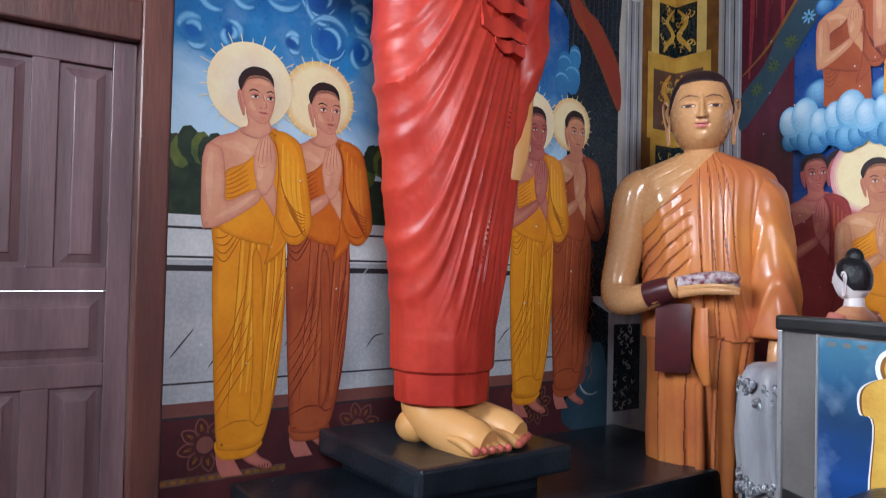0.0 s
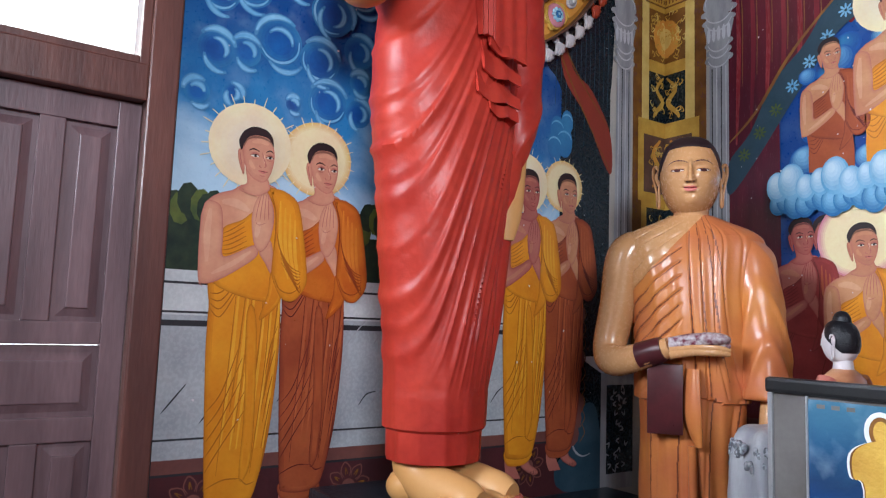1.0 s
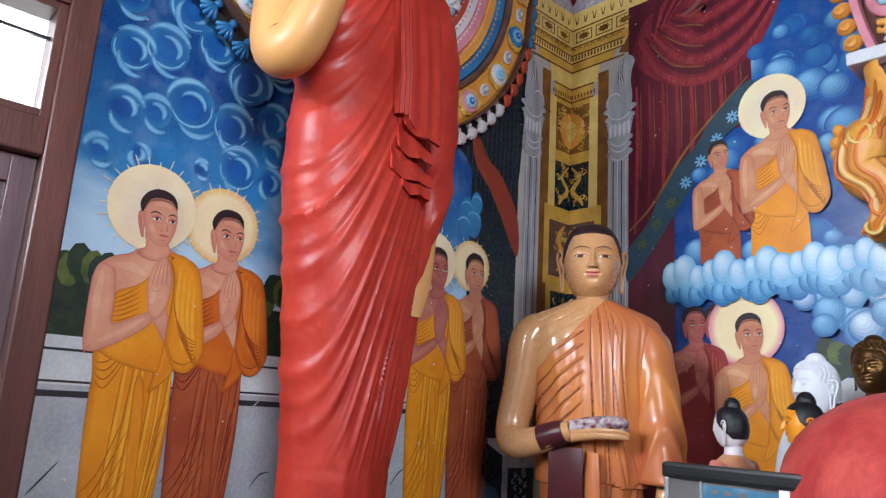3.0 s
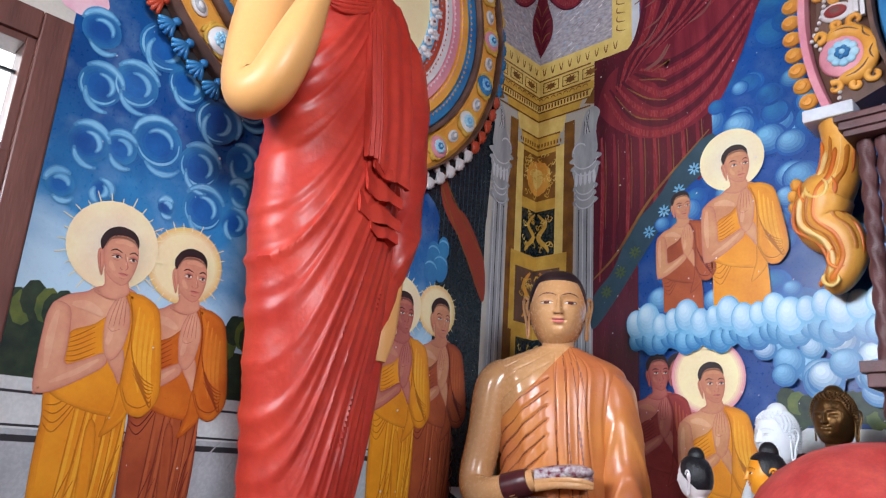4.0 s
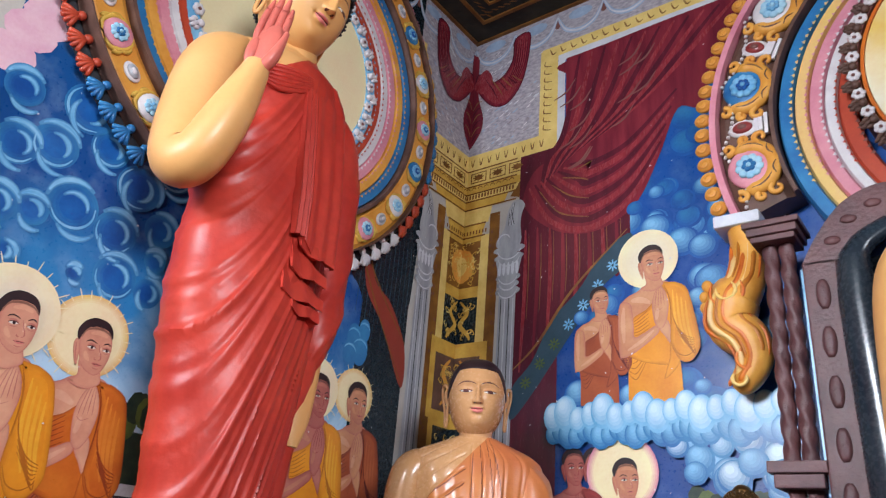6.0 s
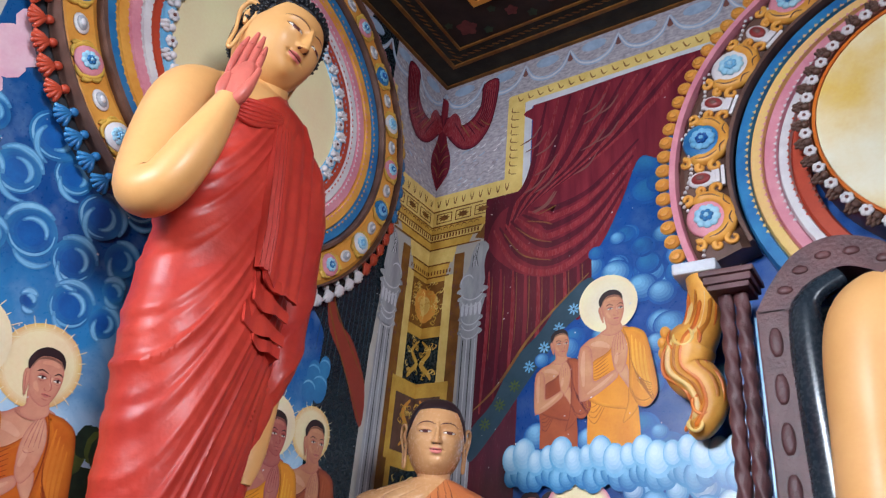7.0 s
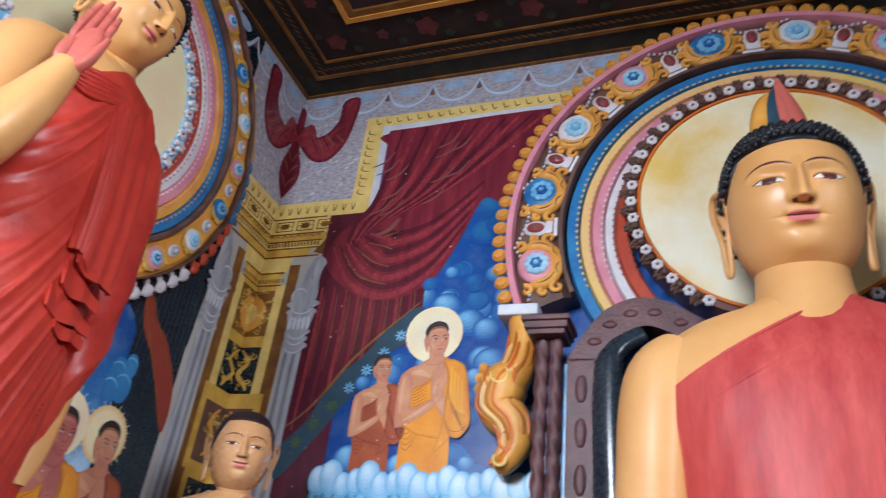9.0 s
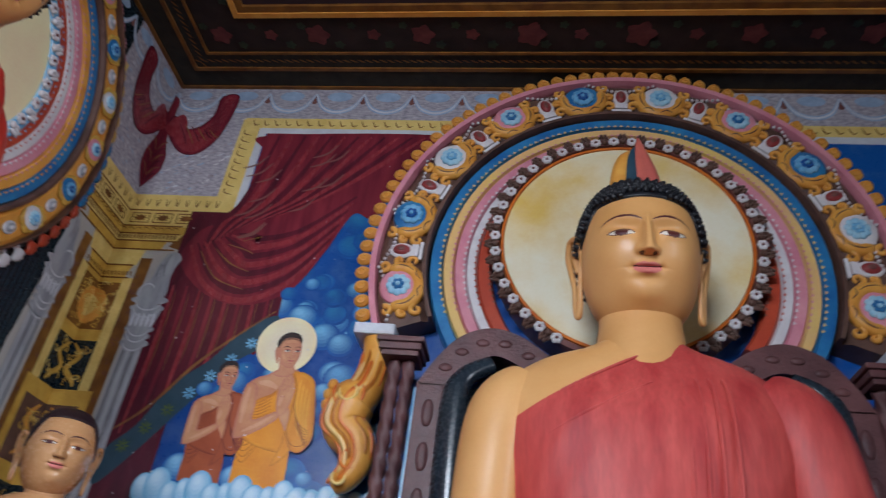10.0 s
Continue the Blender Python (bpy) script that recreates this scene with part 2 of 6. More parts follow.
    "poster_grey": paint("poster_grey", (0.1, 0.09, 0.085), (0.18, 0.165, 0.16), 3, 0.12, 0.02, coat=0.6),
    "poster_sky": graded("poster_sky", [(0.0, (0.01, 0.02, 0.06)), (0.4, (0.015, 0.06, 0.22)), (0.62, (0.02, 0.05, 0.12)), (0.78, (0.03, 0.1, 0.2)), (1.0, (0.07, 0.19, 0.28))], 0.6, 1.3, 5, 0.12, 0.2),
    "day": None,
}
day = bpy.data.materials.new("daylight_sky")
day.use_nodes = True
day.node_tree.nodes["Principled BSDF"].inputs["Emission Color"].default_value = (0.93, 0.97, 1, 1)
day.node_tree.nodes["Principled BSDF"].inputs["Emission Strength"].default_value = 2.5
M["day"] = day


def tone(a, b, t):
    """The paint between two others, mixed on the palette."""
    key = a + "_" + b + "_" + str(int(t * 100))
    if key not in M:
        (p, q), (u, v) = TONES[a], TONES[b]
        M[key] = paint(key, tuple(x + (y - x) * t for x, y in zip(p, u)), tuple(x + (y - x) * t for x, y in zip(q, v)), 6, 0.3)
    return key

# ---- helpers of the build ----


def finish(name, bm, mats, parent=None, label="", smooth=False, category="", group="", kind=""):
    """Links a bmesh as one mesh object with these materials (names in M)."""
    me = bpy.data.meshes.new(name)
    bm.normal_update()
    bm.to_mesh(me)
    bm.free()
    for k in ([mats] if isinstance(mats, str) else mats):
        me.materials.append(M[k])
    if smooth:
        for p in me.polygons:
            p.use_smooth = True
    ob = new(name, me)
    if parent:
        ob.parent = parent
        ob.matrix_parent_inverse = parent.matrix_basis.inverted()
    return tagged(ob, label, category, group, kind)


def piece(name, like, parent, m):
    """One more piece on the mesh of another object."""
    ob = new(name, like.data)
    ob.parent = parent
    ob.matrix_parent_inverse = parent.matrix_basis.inverted()
    ob.matrix_basis = m
    return ob


def part(name, bm, mat, parent, label="", smooth=False):
    return finish(name, bm, mat, parent, label, smooth)


def holder(name, at=(0, 0, 0), label="", category="", group="", kind=""):
    ob = new(name)
    ob.location = at
    ob.empty_display_size = 0.1
    return tagged(ob, label, category, group, kind)


def box(bm, x0, x1, y0, y1, z0, z1, mat=0, bevel=0.0):
    v = [bm.verts.new((x, y, z)) for z in (z0, z1) for y in (y0, y1) for x in (x0, x1)]
    faces = [bm.faces.new([v[i] for i in q]) for q in ((0, 2, 3, 1), (4, 5, 7, 6), (0, 1, 5, 4), (2, 6, 7, 3), (0, 4, 6, 2), (1, 3, 7, 5))]
    for f in faces:
        f.material_index = mat
    if bevel:
        es = list({e for f in faces for e in f.edges})
        r = bmesh.ops.bevel(bm, geom=es, offset=bevel, segments=2, affect="EDGES", profile=0.6)
        for f in r["faces"]:
            f.material_index = mat
    return faces


def boxed(name, dims, mat, parent=None, bevel=0.0, label="", **tags):
    bm = bmesh.new()
    box(bm, *dims, bevel=bevel)
    return finish(name, bm, mat, parent, label, **tags)


def spline(pts, n=7, closed=True):
    """Smooth line through a few points (Catmull-Rom)."""
    out, k = [], len(pts)
    for i in range(k if closed else k - 1):
        p = [pts[(i + j) % k] if closed else pts[min(max(i + j, 0), k - 1)] for j in (-1, 0, 1, 2)]
        for s in range(n):
            t = s / n
            out.append(tuple(0.5 * (2 * b + (c - a) * t + (2 * a - 5 * b + 4 * c - d) * t * t + (3 * b - a - 3 * c + d) * t ** 3) for a, b, c, d in zip(*p)))
    if not closed:
        out.append(tuple(pts[-1]))
    return out


def oval(cu, cv, ru, rv, a0=0, a1=360, n=28):
    full = a1 - a0 == 360
    return [(cu + ru * math.cos(radians(a0 + (a1 - a0) * i / (n if full else n - 1))), cv + rv * math.sin(radians(a0 + (a1 - a0) * i / (n if full else n - 1)))) for i in range(n)]


class Line(list):
    """A stroke's two sides, there and back."""


def stroke(pts, w, n=6):
    """A tapered brush stroke along a few points."""
    c = spline(pts, n, False)
    left, right = [], []
    for i, p in enumerate(c):
        a, b = c[max(i - 1, 0)], c[min(i + 1, len(c) - 1)]
        du, dv = b[0] - a[0], b[1] - a[1]
        ln = math.hypot(du, dv) or 1
        h = w * 0.5 * (0.25 + 0.75 * math.sin(math.pi * (i + 0.6) / (len(c) + 0.2)))
        left.append((p[0] - dv / ln * h, p[1] + du / ln * h))
        right.append((p[0] + dv / ln * h, p[1] - du / ln * h))
    return Line(left + right[::-1])


def crescent(cu, cv, r, a0, a1, w):
    """A painted arc, thick in the middle."""
    pts = [(cu + r * math.cos(radians(a0 + (a1 - a0) * i / 6)), cv + r * math.sin(radians(a0 + (a1 - a0) * i / 6))) for i in range(7)]
    return stroke(pts, w, 3)


def P(wall, u, v, d):
    """Wall A is the plane x = 0 (u is y), wall B the plane y = 0 (u is x); d stands off the wall."""
    return Vector((d, u, v)) if wall == "A" else Vector((u, -d, v))


class Mural:
    """Flat paint on a wall, laid in thin coats."""

    def __init__(self, wall, base=0.0):
        self.wall, self.base, self.laid = wall, base, []

    def add(self, pts, mat, coat=1):
        k = len(pts)
        shapes = [[pts[i], pts[i + 1], pts[k - 2 - i], pts[k - 1 - i]] for i in range(k // 2 - 1)] if isinstance(pts, Line) else [pts]
        self.laid.append((coat, len(self.laid), shapes, mat))

    def band(self, outer, inner, mat, coat):
        """A strip of paint between two lines of as many points."""
        n = len(outer)
        self.laid.append((coat, len(self.laid), [[outer[i], outer[(i + 1) % n], inner[(i + 1) % n], inner[i]] for i in range(n)], mat))

    def rect(self, u0, u1, v0, v1, mat, coat=1):
        self.add([(u0, v0), (u1, v0), (u1, v1), (u0, v1)], mat, coat)

    def done(self, name, parent, label=""):
        bm, mats = bmesh.new(), []
        for rank, (coat, _, shapes, mat) in enumerate(sorted(self.laid, key=lambda q: q[:2])):
            if mat not in mats:
                mats.append(mat)
            d = self.base + 0.0005 * coat + 0.00002 * rank
            for pts in shapes:
                f = bm.faces.new([bm.verts.new(P(self.wall, u, v, d)) for u, v in pts])
                f.normal_update()
                if (f.normal.x if self.wall == "A" else -f.normal.y) < 0:
                    f.normal_flip()
                f.material_index = mats.index(mat)
        bmesh.ops.triangulate(bm, faces=bm.faces[:], ngon_method="EAR_CLIP")
        return finish(name, bm, mats or ["ink"], parent, label)


def ring_band(bm, wall, c, r0, r1, a0, a1, d0, d1, n=72, mat=0, round_=True, sv=1.0):
    """A raised band of an arch: a rounded moulding from radius r0 to r1."""
    prof = [(r0, d0), (r0, d1 * 0.8 + d0 * 0.2), (r0 + (r1 - r0) * 0.15, d1), (r1 - (r1 - r0) * 0.15, d1), (r1, d1 * 0.8 + d0 * 0.2), (r1, d0)] if round_ else [(r0, d0), (r0, d1), (r1, d1), (r1, d0)]
    rows = []
    for i in range(n + 1):
        a = radians(a0 + (a1 - a0) * i / n)
        rows.append([bm.verts.new(P(wall, c[0] + r * math.cos(a), c[1] + r * sv * math.sin(a), d)) for r, d in prof])
    for p, q in zip(rows, rows[1:]):
        for i in range(len(prof) - 1):
            f = bm.faces.new((p[i], p[i + 1], q[i + 1], q[i]))
            f.material_index = mat
    if abs(a1 - a0) < 359:
        for r in (rows[0], rows[-1]):
            bm.faces.new(r).material_index = mat
    bmesh.ops.recalc_face_normals(bm, faces=bm.faces[:])


def loft(bm, rings, mat=0, cap=True):
    """Skins a run of rings (lists of points of one length). mat: an index, or a function of the face's centre."""
    rows = [[bm.verts.new(p) for p in r] for r in rings]
    made = []
    for p, q in zip(rows, rows[1:]):
        for i in range(len(p)):
            j = (i + 1) % len(p)
            made.append(bm.faces.new((p[i], p[j], q[j], q[i])))
    if cap:
        made += [bm.faces.new(rows[0][::-1]), bm.faces.new(rows[-1])]
    for f in made:
        f.material_index = mat(f.calc_center_median()) if callable(mat) else mat
    return made


def tube(bm, pts, radii, mat=0, n=20, flat=1.0, steps=8):
    """A limb: a round loft along a smooth line, radii given at the points."""
    c = spline([(*p, r) for p, r in zip(pts, radii)], steps, False)
    rings, up = [], Vector((0.13, 0.21, 1)).normalized()
    side = None
    for i, p in enumerate(c):
        a, b = Vector(c[max(i - 1, 0)][:3]), Vector(c[min(i + 1, len(c) - 1)][:3])
        d = (b - a).normalized()
        side = (side - d * side.dot(d)).normalized() if side else d.cross(up).normalized()
        other = d.cross(side)
        rings.append([Vector(p[:3]) + (side * math.cos(2 * math.pi * k / n) + other * math.sin(2 * math.pi * k / n) * flat) * p[3] for k in range(n)])
    return loft(bm, rings, mat)


def blob(bm, c, r, mat=0, nu=20, nv=12):
    """A rounded lump with three radii."""
    rings = []
    for j in range(1, nv):
        e = -math.pi / 2 + math.pi * j / nv
        rings.append([Vector((c[0] + r[0] * math.cos(e) * math.cos(2 * math.pi * i / nu), c[1] + r[1] * math.cos(e) * math.sin(2 * math.pi * i / nu), c[2] + r[2] * math.sin(e))) for i in range(nu)])
    return loft(bm, rings, mat)

# ---- the room ----
H, XE, YS = 5.42, 7.0, -8.0
boxed("floor", (-0.3, XE, YS, 0.3, -0.2, 0.0), "floor", label="dark red polished cement shrine room floor", category="floor", kind="structure")

# west wall with the door opening, in blocks that butt end to end
wall_a = holder("wall_west", label="plastered shrine wall covered with glossy painted murals", category="wall", kind="structure")
for y0, y1, z0, z1 in ((-3.13, 0.0, 0.0, H), (-4.6, -3.13, 3.06, H), (YS, -4.6, 0.0, H)):
    boxed("wall_block", (-0.3, 0.0, y0, y1, z0, z1), "plaster", wall_a)
wall_b = boxed("wall_north", (-0.3, XE, 0.0, 0.3, 0.0, H), "plaster", label="plastered shrine wall covered with glossy painted murals", category="wall", kind="structure")
# unseen wall; its opening is added only for the fill light
wall_e = holder("wall_east", label="plain plastered side wall, unseen, with an opening added for fill light", category="wall", kind="structure")
for y0, y1, z0, z1 in ((YS, -6.3, 0, H), (-6.3, -4.1, 0, 2.9), (-6.3, -4.1, 4.5, H), (-4.1, 0.3, 0, H)):
    boxed("wall_block", (XE, XE + 0.2, y0, y1, z0, z1), "plaster", wall_e)
# unseen wall; its windows are assumed, placed to suit the lighting
wall_s = holder("wall_south", label="plain plastered wall, unseen, with two assumed high windows", category="wall", kind="structure")
for x0, x1, z0, z1 in ((-0.3, 0.1, 0, H), (0.1, 2.5, 0, 3.2), (0.1, 2.5, 4.6, H), (2.5, 4.1, 0, H), (4.1, 5.7, 0, 3.2), (4.1, 5.7, 4.6, H), (5.7, XE, 0, H)):
    boxed("wall_block", (x0, x1, YS - 0.2, YS, z0, z1), "plaster", wall_s)

# ceiling: one mesh with painted borders and a recessed middle panel
bm = bmesh.new()
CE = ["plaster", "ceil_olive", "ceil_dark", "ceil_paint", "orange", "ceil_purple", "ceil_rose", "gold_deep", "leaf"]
box(bm, -0.3, XE + 0.2, YS - 0.2, 0.3, H + 0.03, H + 0.2, 0)


def ceiling_frame(inset, width, z0, mat):
    a, b = inset, inset + width
    box(bm, a, XE - a, -b, -a, z0, H + 0.03, mat)
    box(bm, a, XE - a, YS + a, YS + b, z0, H + 0.03, mat)
    box(bm, a, b, YS + b, -b, z0, H + 0.03, mat)
    box(bm, XE - b, XE - a, YS + b, -b, z0, H + 0.03, mat)


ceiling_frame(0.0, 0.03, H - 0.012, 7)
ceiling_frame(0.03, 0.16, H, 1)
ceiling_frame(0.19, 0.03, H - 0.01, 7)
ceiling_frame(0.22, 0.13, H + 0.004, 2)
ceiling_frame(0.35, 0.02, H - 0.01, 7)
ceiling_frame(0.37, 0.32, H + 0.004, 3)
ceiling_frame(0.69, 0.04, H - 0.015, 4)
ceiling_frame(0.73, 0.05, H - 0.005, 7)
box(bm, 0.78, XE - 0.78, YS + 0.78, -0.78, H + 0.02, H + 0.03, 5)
rng = random.Random(4)


def ceiling_flower(x, y, r, m):
    k = 10
    vs = [bm.verts.new((x + r * (1 + 0.18 * math.cos(5 * a)) * math.cos(a), y + r * (1 + 0.18 * math.cos(5 * a)) * math.sin(a), H - 0.002)) for a in (2 * math.pi * i / (k * 2) for i in range(k * 2))]
    f = bm.faces.new(vs[::-1])
    f.material_index = m


for i in range(17):
    q = 0.55 + i * 0.37
    for x, y in (((q, -0.53), (0.53, -q)) if i else ((q, -0.53),)):
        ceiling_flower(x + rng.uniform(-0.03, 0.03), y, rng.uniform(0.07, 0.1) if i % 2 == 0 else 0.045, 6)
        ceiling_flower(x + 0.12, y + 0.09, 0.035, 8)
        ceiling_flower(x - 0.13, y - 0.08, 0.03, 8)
# rope moulding beads and dashes on the dark and olive borders
for i in range(120):
    q = 0.25 + i * 0.056
    for along in (0, 1):
        for off, s, m in ((0.285, 0.022, 7), (0.11, 0.016, 2)):
            a, b = (q, -off) if along else (off, -q)
            if a < XE and b > YS:
                vs = [bm.verts.new((a + dx * s + (dy * s * 0.9 if along else 0), b + dy * s * (1 if along else 1) + (0 if along else dx * s * 0.9), H - 0.003)) for dx, dy in ((-1, -0.6), (0.2, -0.6), (1, 0.6), (-0.2, 0.6))]
                f = bm.faces.new(vs)
                f.normal_update()
                if f.normal.z > 0:
                    f.normal_flip()
                f.material_index = m
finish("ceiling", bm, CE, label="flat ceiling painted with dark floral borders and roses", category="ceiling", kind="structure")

# ---- door with transom window in the west wall ----
door = holder("door_1", (0, -3.86, 0), "dark stained double door with raised panels, closed", "door", kind="structure")
DY0, DY1 = -4.6, -3.13
for name, d in (("jamb", (-0.2, 0.03, DY1 - 0.115, DY1, 0, 3.06)), ("jamb", (-0.2, 0.03, DY0, DY0 + 0.115, 0, 3.06)),
                ("head_rail", (-0.2, 0.03, DY0 + 0.115, DY1 - 0.115, 2.94, 3.06)), ("transom_rail", (-0.2, 0.025, DY0 + 0.115, DY1 - 0.115, 2.31, 2.46))):
    boxed(name, d, "wood_red", door, 0.008)
for d in ((-0.12, 0.012, DY1 - 0.15, DY1 - 0.115, 2.46, 2.94), (-0.12, 0.012, DY0 + 0.115, DY0 + 0.15, 2.46, 2.94), (-0.12, 0.012, DY0 + 0.15, DY1 - 0.15, 2.46, 2.49), (-0.12, 0.012, DY0 + 0.15, DY1 - 0.15, 2.91, 2.94)):
    boxed("sash", d, "wood_red", door, 0.004)
boxed("window_bar", (-0.05, -0.035, DY0 + 0.15, DY1 - 0.15, 2.792, 2.804), "black", door, label="thin dark iron bar")
boxed("window_bar", (-0.05, -0.035, -3.87, -3.855, 2.49, 2.91), "black", door, label="thin dark iron bar")


def door_leaf(y0, y1):
    bm = bmesh.new()
    w = 0.085
    xs = (-0.09, -0.035)
    box(bm, *xs, y0, y0 + w, 0.02, 2.31, 0, 0.004)
    box(bm, *xs, y1 - w, y1, 0.02, 2.31, 0, 0.004)
    for z0, z1 in ((0.02, 0.18), (0.985, 1.075), (1.345, 1.43), (2.2, 2.31)):
        box(bm, xs[0], xs[1] - 0.002, y0 + w, y1 - w, z0, z1, 0, 0.004)
    mid = (y0 + y1) / 2
    box(bm, xs[0], xs[1] - 0.003, mid - 0.045, mid + 0.045, 1.43, 2.2, 0, 0.004)
    box(bm, xs[0], xs[1] - 0.003, mid - 0.045, mid + 0.045, 0.18, 0.985, 0, 0.004)
    leaf = part("door_leaf", bm, "wood", door)
    for a, b, z0, z1 in ((y0 + w, mid - 0.045, 1.43, 2.2), (mid + 0.045, y1 - w, 1.43, 2.2), (y0 + w, mid - 0.045, 0.18, 0.985), (mid + 0.045, y1 - w, 0.18, 0.985), (y0 + w, y1 - w, 1.075, 1.335)):
        bm = bmesh.new()
        box(bm, -0.075, -0.062, a, b, z0, z1 + (0.006 if z0 == 1.075 else 0))
        rows = [[Vector((x, y, z)) for y, z in ((a + i, z0 + i), (b - i, z0 + i), (b - i, z1 - i), (a + i, z1 - i))] for x, i in ((-0.064, 0.014), (-0.05, 0.05), (-0.042, 0.052), (-0.041, 0.056))]
        loft(bm, rows)
        part("door_panel", bm, "wood", leaf)


door_leaf(-3.87, DY1 - 0.118)
door_leaf(DY0 + 0.118, -3.872)
boxed("backdrop", (-2.6, -2.55, -7.0, -1.0, 0.0, 5.0), "day", label="bright hazy daylight outside the door", category="daylight", kind="structure")

# ---- painted murals ----


def inset(pts, d):
    """The outline drawn in by d."""
    area = sum(a[0] * b[1] - b[0] * a[1] for a, b in zip(pts, pts[1:] + pts[:1]))
    sg, n, out = (1 if area > 0 else -1), len(pts), []
    for i, p in enumerate(pts):
        a, b = pts[i - 1], pts[(i + 1) % n]
        du, dv = b[0] - a[0], b[1] - a[1]
        ln = math.hypot(du, dv) or 1
        out.append((p[0] - sg * dv / ln * d, p[1] + sg * du / ln * d))
    return out


def monk(name, wall, u0, z0, hh, robe, skin, parent, halo=None, low=0.0, base=0.0, flip=1, under=None, pale_rim=None, rays=True):
    """A painted figure in a robe, palms joined, seen from the front and turned aside, shaded by the brush towards its outlines; low: cut off below this share of its height."""
    m = Mural(wall, base)
    soft = {"robe_yellow": "fold_yellow", "robe_orange": "fold_orange"}.get(robe, "fold_red")
    lit = {"robe_yellow": "lit_yellow", "robe_orange": "lit_orange"}.get(robe, "lit_red")
    under = under or robe
    deep = "robe_crimson" if skin == "flesh_dark" else "flesh_dark"
    glow = "flesh_b" if skin == "flesh_dark" else "flesh_lit"
    under_soft = {"robe_yellow": "fold_yellow", "robe_orange": "fold_orange"}.get(under, "fold_red")

    def T(pts):
        return [(u0 + flip * x * hh, z0 + max(y, low) * hh) for x, y in pts]

    def put(pts, mat, coat, shade=1.0, n=6, rim=None):
        """A shape shaded in steps from its outline to its middle."""
        sp = spline(pts, n)
        dark = rim or (deep if mat == skin else under_soft if mat == under else soft)
        if low > min(y for _, y in pts) or not shade:
            m.add(T(sp), mat, coat)
            return
        m.add(T(sp), mat, coat)
        steps = ((0.0, 0.85), (0.0016, 0.5), (0.004, 0.34), (0.0068, 0.2), (0.0105, 0.08), (0.015, 0.0))
        for k in range(4, -1, -1):
            m.band(T(inset(sp, steps[k][0] * shade)), T(inset(sp, steps[k + 1][0] * shade)), tone(mat, dark, steps[k][1]), coat + 0.02 * (5 - k))

    def mark(pts, w, mat, coat=9.0):
        if min(y for _, y in pts) > low:
            m.add(T(stroke(pts, w)), mat, coat)

    if halo:
        r, hc = halo, (-0.02, 0.953)
        if pale_rim:
            for k in range(5):
                m.add(T(oval(*hc, r * (1.06 - 0.05 * k), r * (1.06 - 0.05 * k))), tone(pale_rim, "halo", 0.25 * k) if k else pale_rim, 0.6 + 0.02 * k)
        else:
            for k in range(5):
                m.add(T(oval(*hc, r * (1.0 - 0.14 * k), r * (1.0 - 0.14 * k))), tone("halo", "chalk", 0.1 + 0.07 * k), 0.6 + 0.02 * k)
        if low == 0 and rays:
            for i in range(26):
                a = 2 * math.pi * i / 26 + 0.1
                k = r * (1.1 + 0.07 * ((i * 7) % 3))
                m.add(T(stroke([(hc[0] + r * 0.96 * math.cos(a), hc[1] + r * 0.96 * math.sin(a)), (hc[0] + k * math.cos(a), hc[1] + k * math.sin(a))], 0.0025)), "halo", 0.9)
    if low == 0:
        put([(-0.075, 0.08), (-0.08, 0.045), (-0.07, 0.01), (-0.045, -0.016), (-0.02, -0.02), (-0.01, -0.008), (-0.025, 0.02), (-0.04, 0.05), (-0.045, 0.08)], "flesh_dark", 2, 0.5, rim="line")
        put([(-0.035, 0.09), (-0.012, 0.035), (0.04, 0.006), (0.062, 0.01), (0.055, 0.024), (0.025, 0.045), (0.012, 0.09)], "flesh_dark", 2.2, 0.5, rim="line")
        for i in range(4):
            mark([(-0.045 + 0.01 * i, -0.014 + 0.001 * i), (-0.048 + 0.01 * i, 0.0)], 0.002, "line", 3)
            mark([(0.03 + 0.007 * i, 0.011 - 0.001 * i), (0.028 + 0.007 * i, 0.02)], 0.002, "line", 3)
    # lower robe
    if low < 0.5:
        put([(-0.093, 0.625), (-0.1, 0.54), (-0.101, 0.45), (-0.096, 0.33), (-0.091, 0.23), (-0.086, 0.15), (-0.08, 0.085), (-0.07, 0.066), (-0.01, 0.06), (0.03, 0.075), (0.05, 0.13), (0.068, 0.22), (0.079, 0.33), (0.085, 0.45), (0.08, 0.57), (0.06, 0.64)], under, 3, 1.0, 5)
        put([(-0.078, 0.09), (-0.07, 0.045), (-0.01, 0.04), (0.022, 0.055), (0.028, 0.08)], under, 2.6, 0.5)
    else:
        m.add(T([(-0.1, low), (0.125, low), (0.11, 0.68), (-0.09, 0.68)]), under, 3)
    # bare chest and near shoulder
    put([(-0.034, 0.85), (-0.06, 0.833), (-0.094, 0.82), (-0.12, 0.799), (-0.131, 0.774), (-0.133, 0.74), (-0.12, 0.67), (-0.02, 0.66), (0.06, 0.74), (0.06, 0.84), (0.02, 0.86)], skin, 4)
    # robe over the chest
    put([(0.04, 0.82), (0.09, 0.8), (0.115, 0.74), (0.115, 0.62), (0.05, 0.56), (-0.095, 0.6), (-0.082, 0.68), (-0.078, 0.735), (-0.03, 0.762), (0.01, 0.8)], robe, 5, 0.8)
    # near arm
    put([(-0.12, 0.799), (-0.131, 0.774), (-0.134, 0.74), (-0.134, 0.668), (-0.131, 0.612), (-0.121, 0.597), (-0.089, 0.604), (-0.035, 0.636), (0.012, 0.674), (0.004, 0.7), (-0.039, 0.679), (-0.074, 0.667), (-0.077, 0.706), (-0.079, 0.745), (-0.088, 0.79)], skin, 6, 0.9)
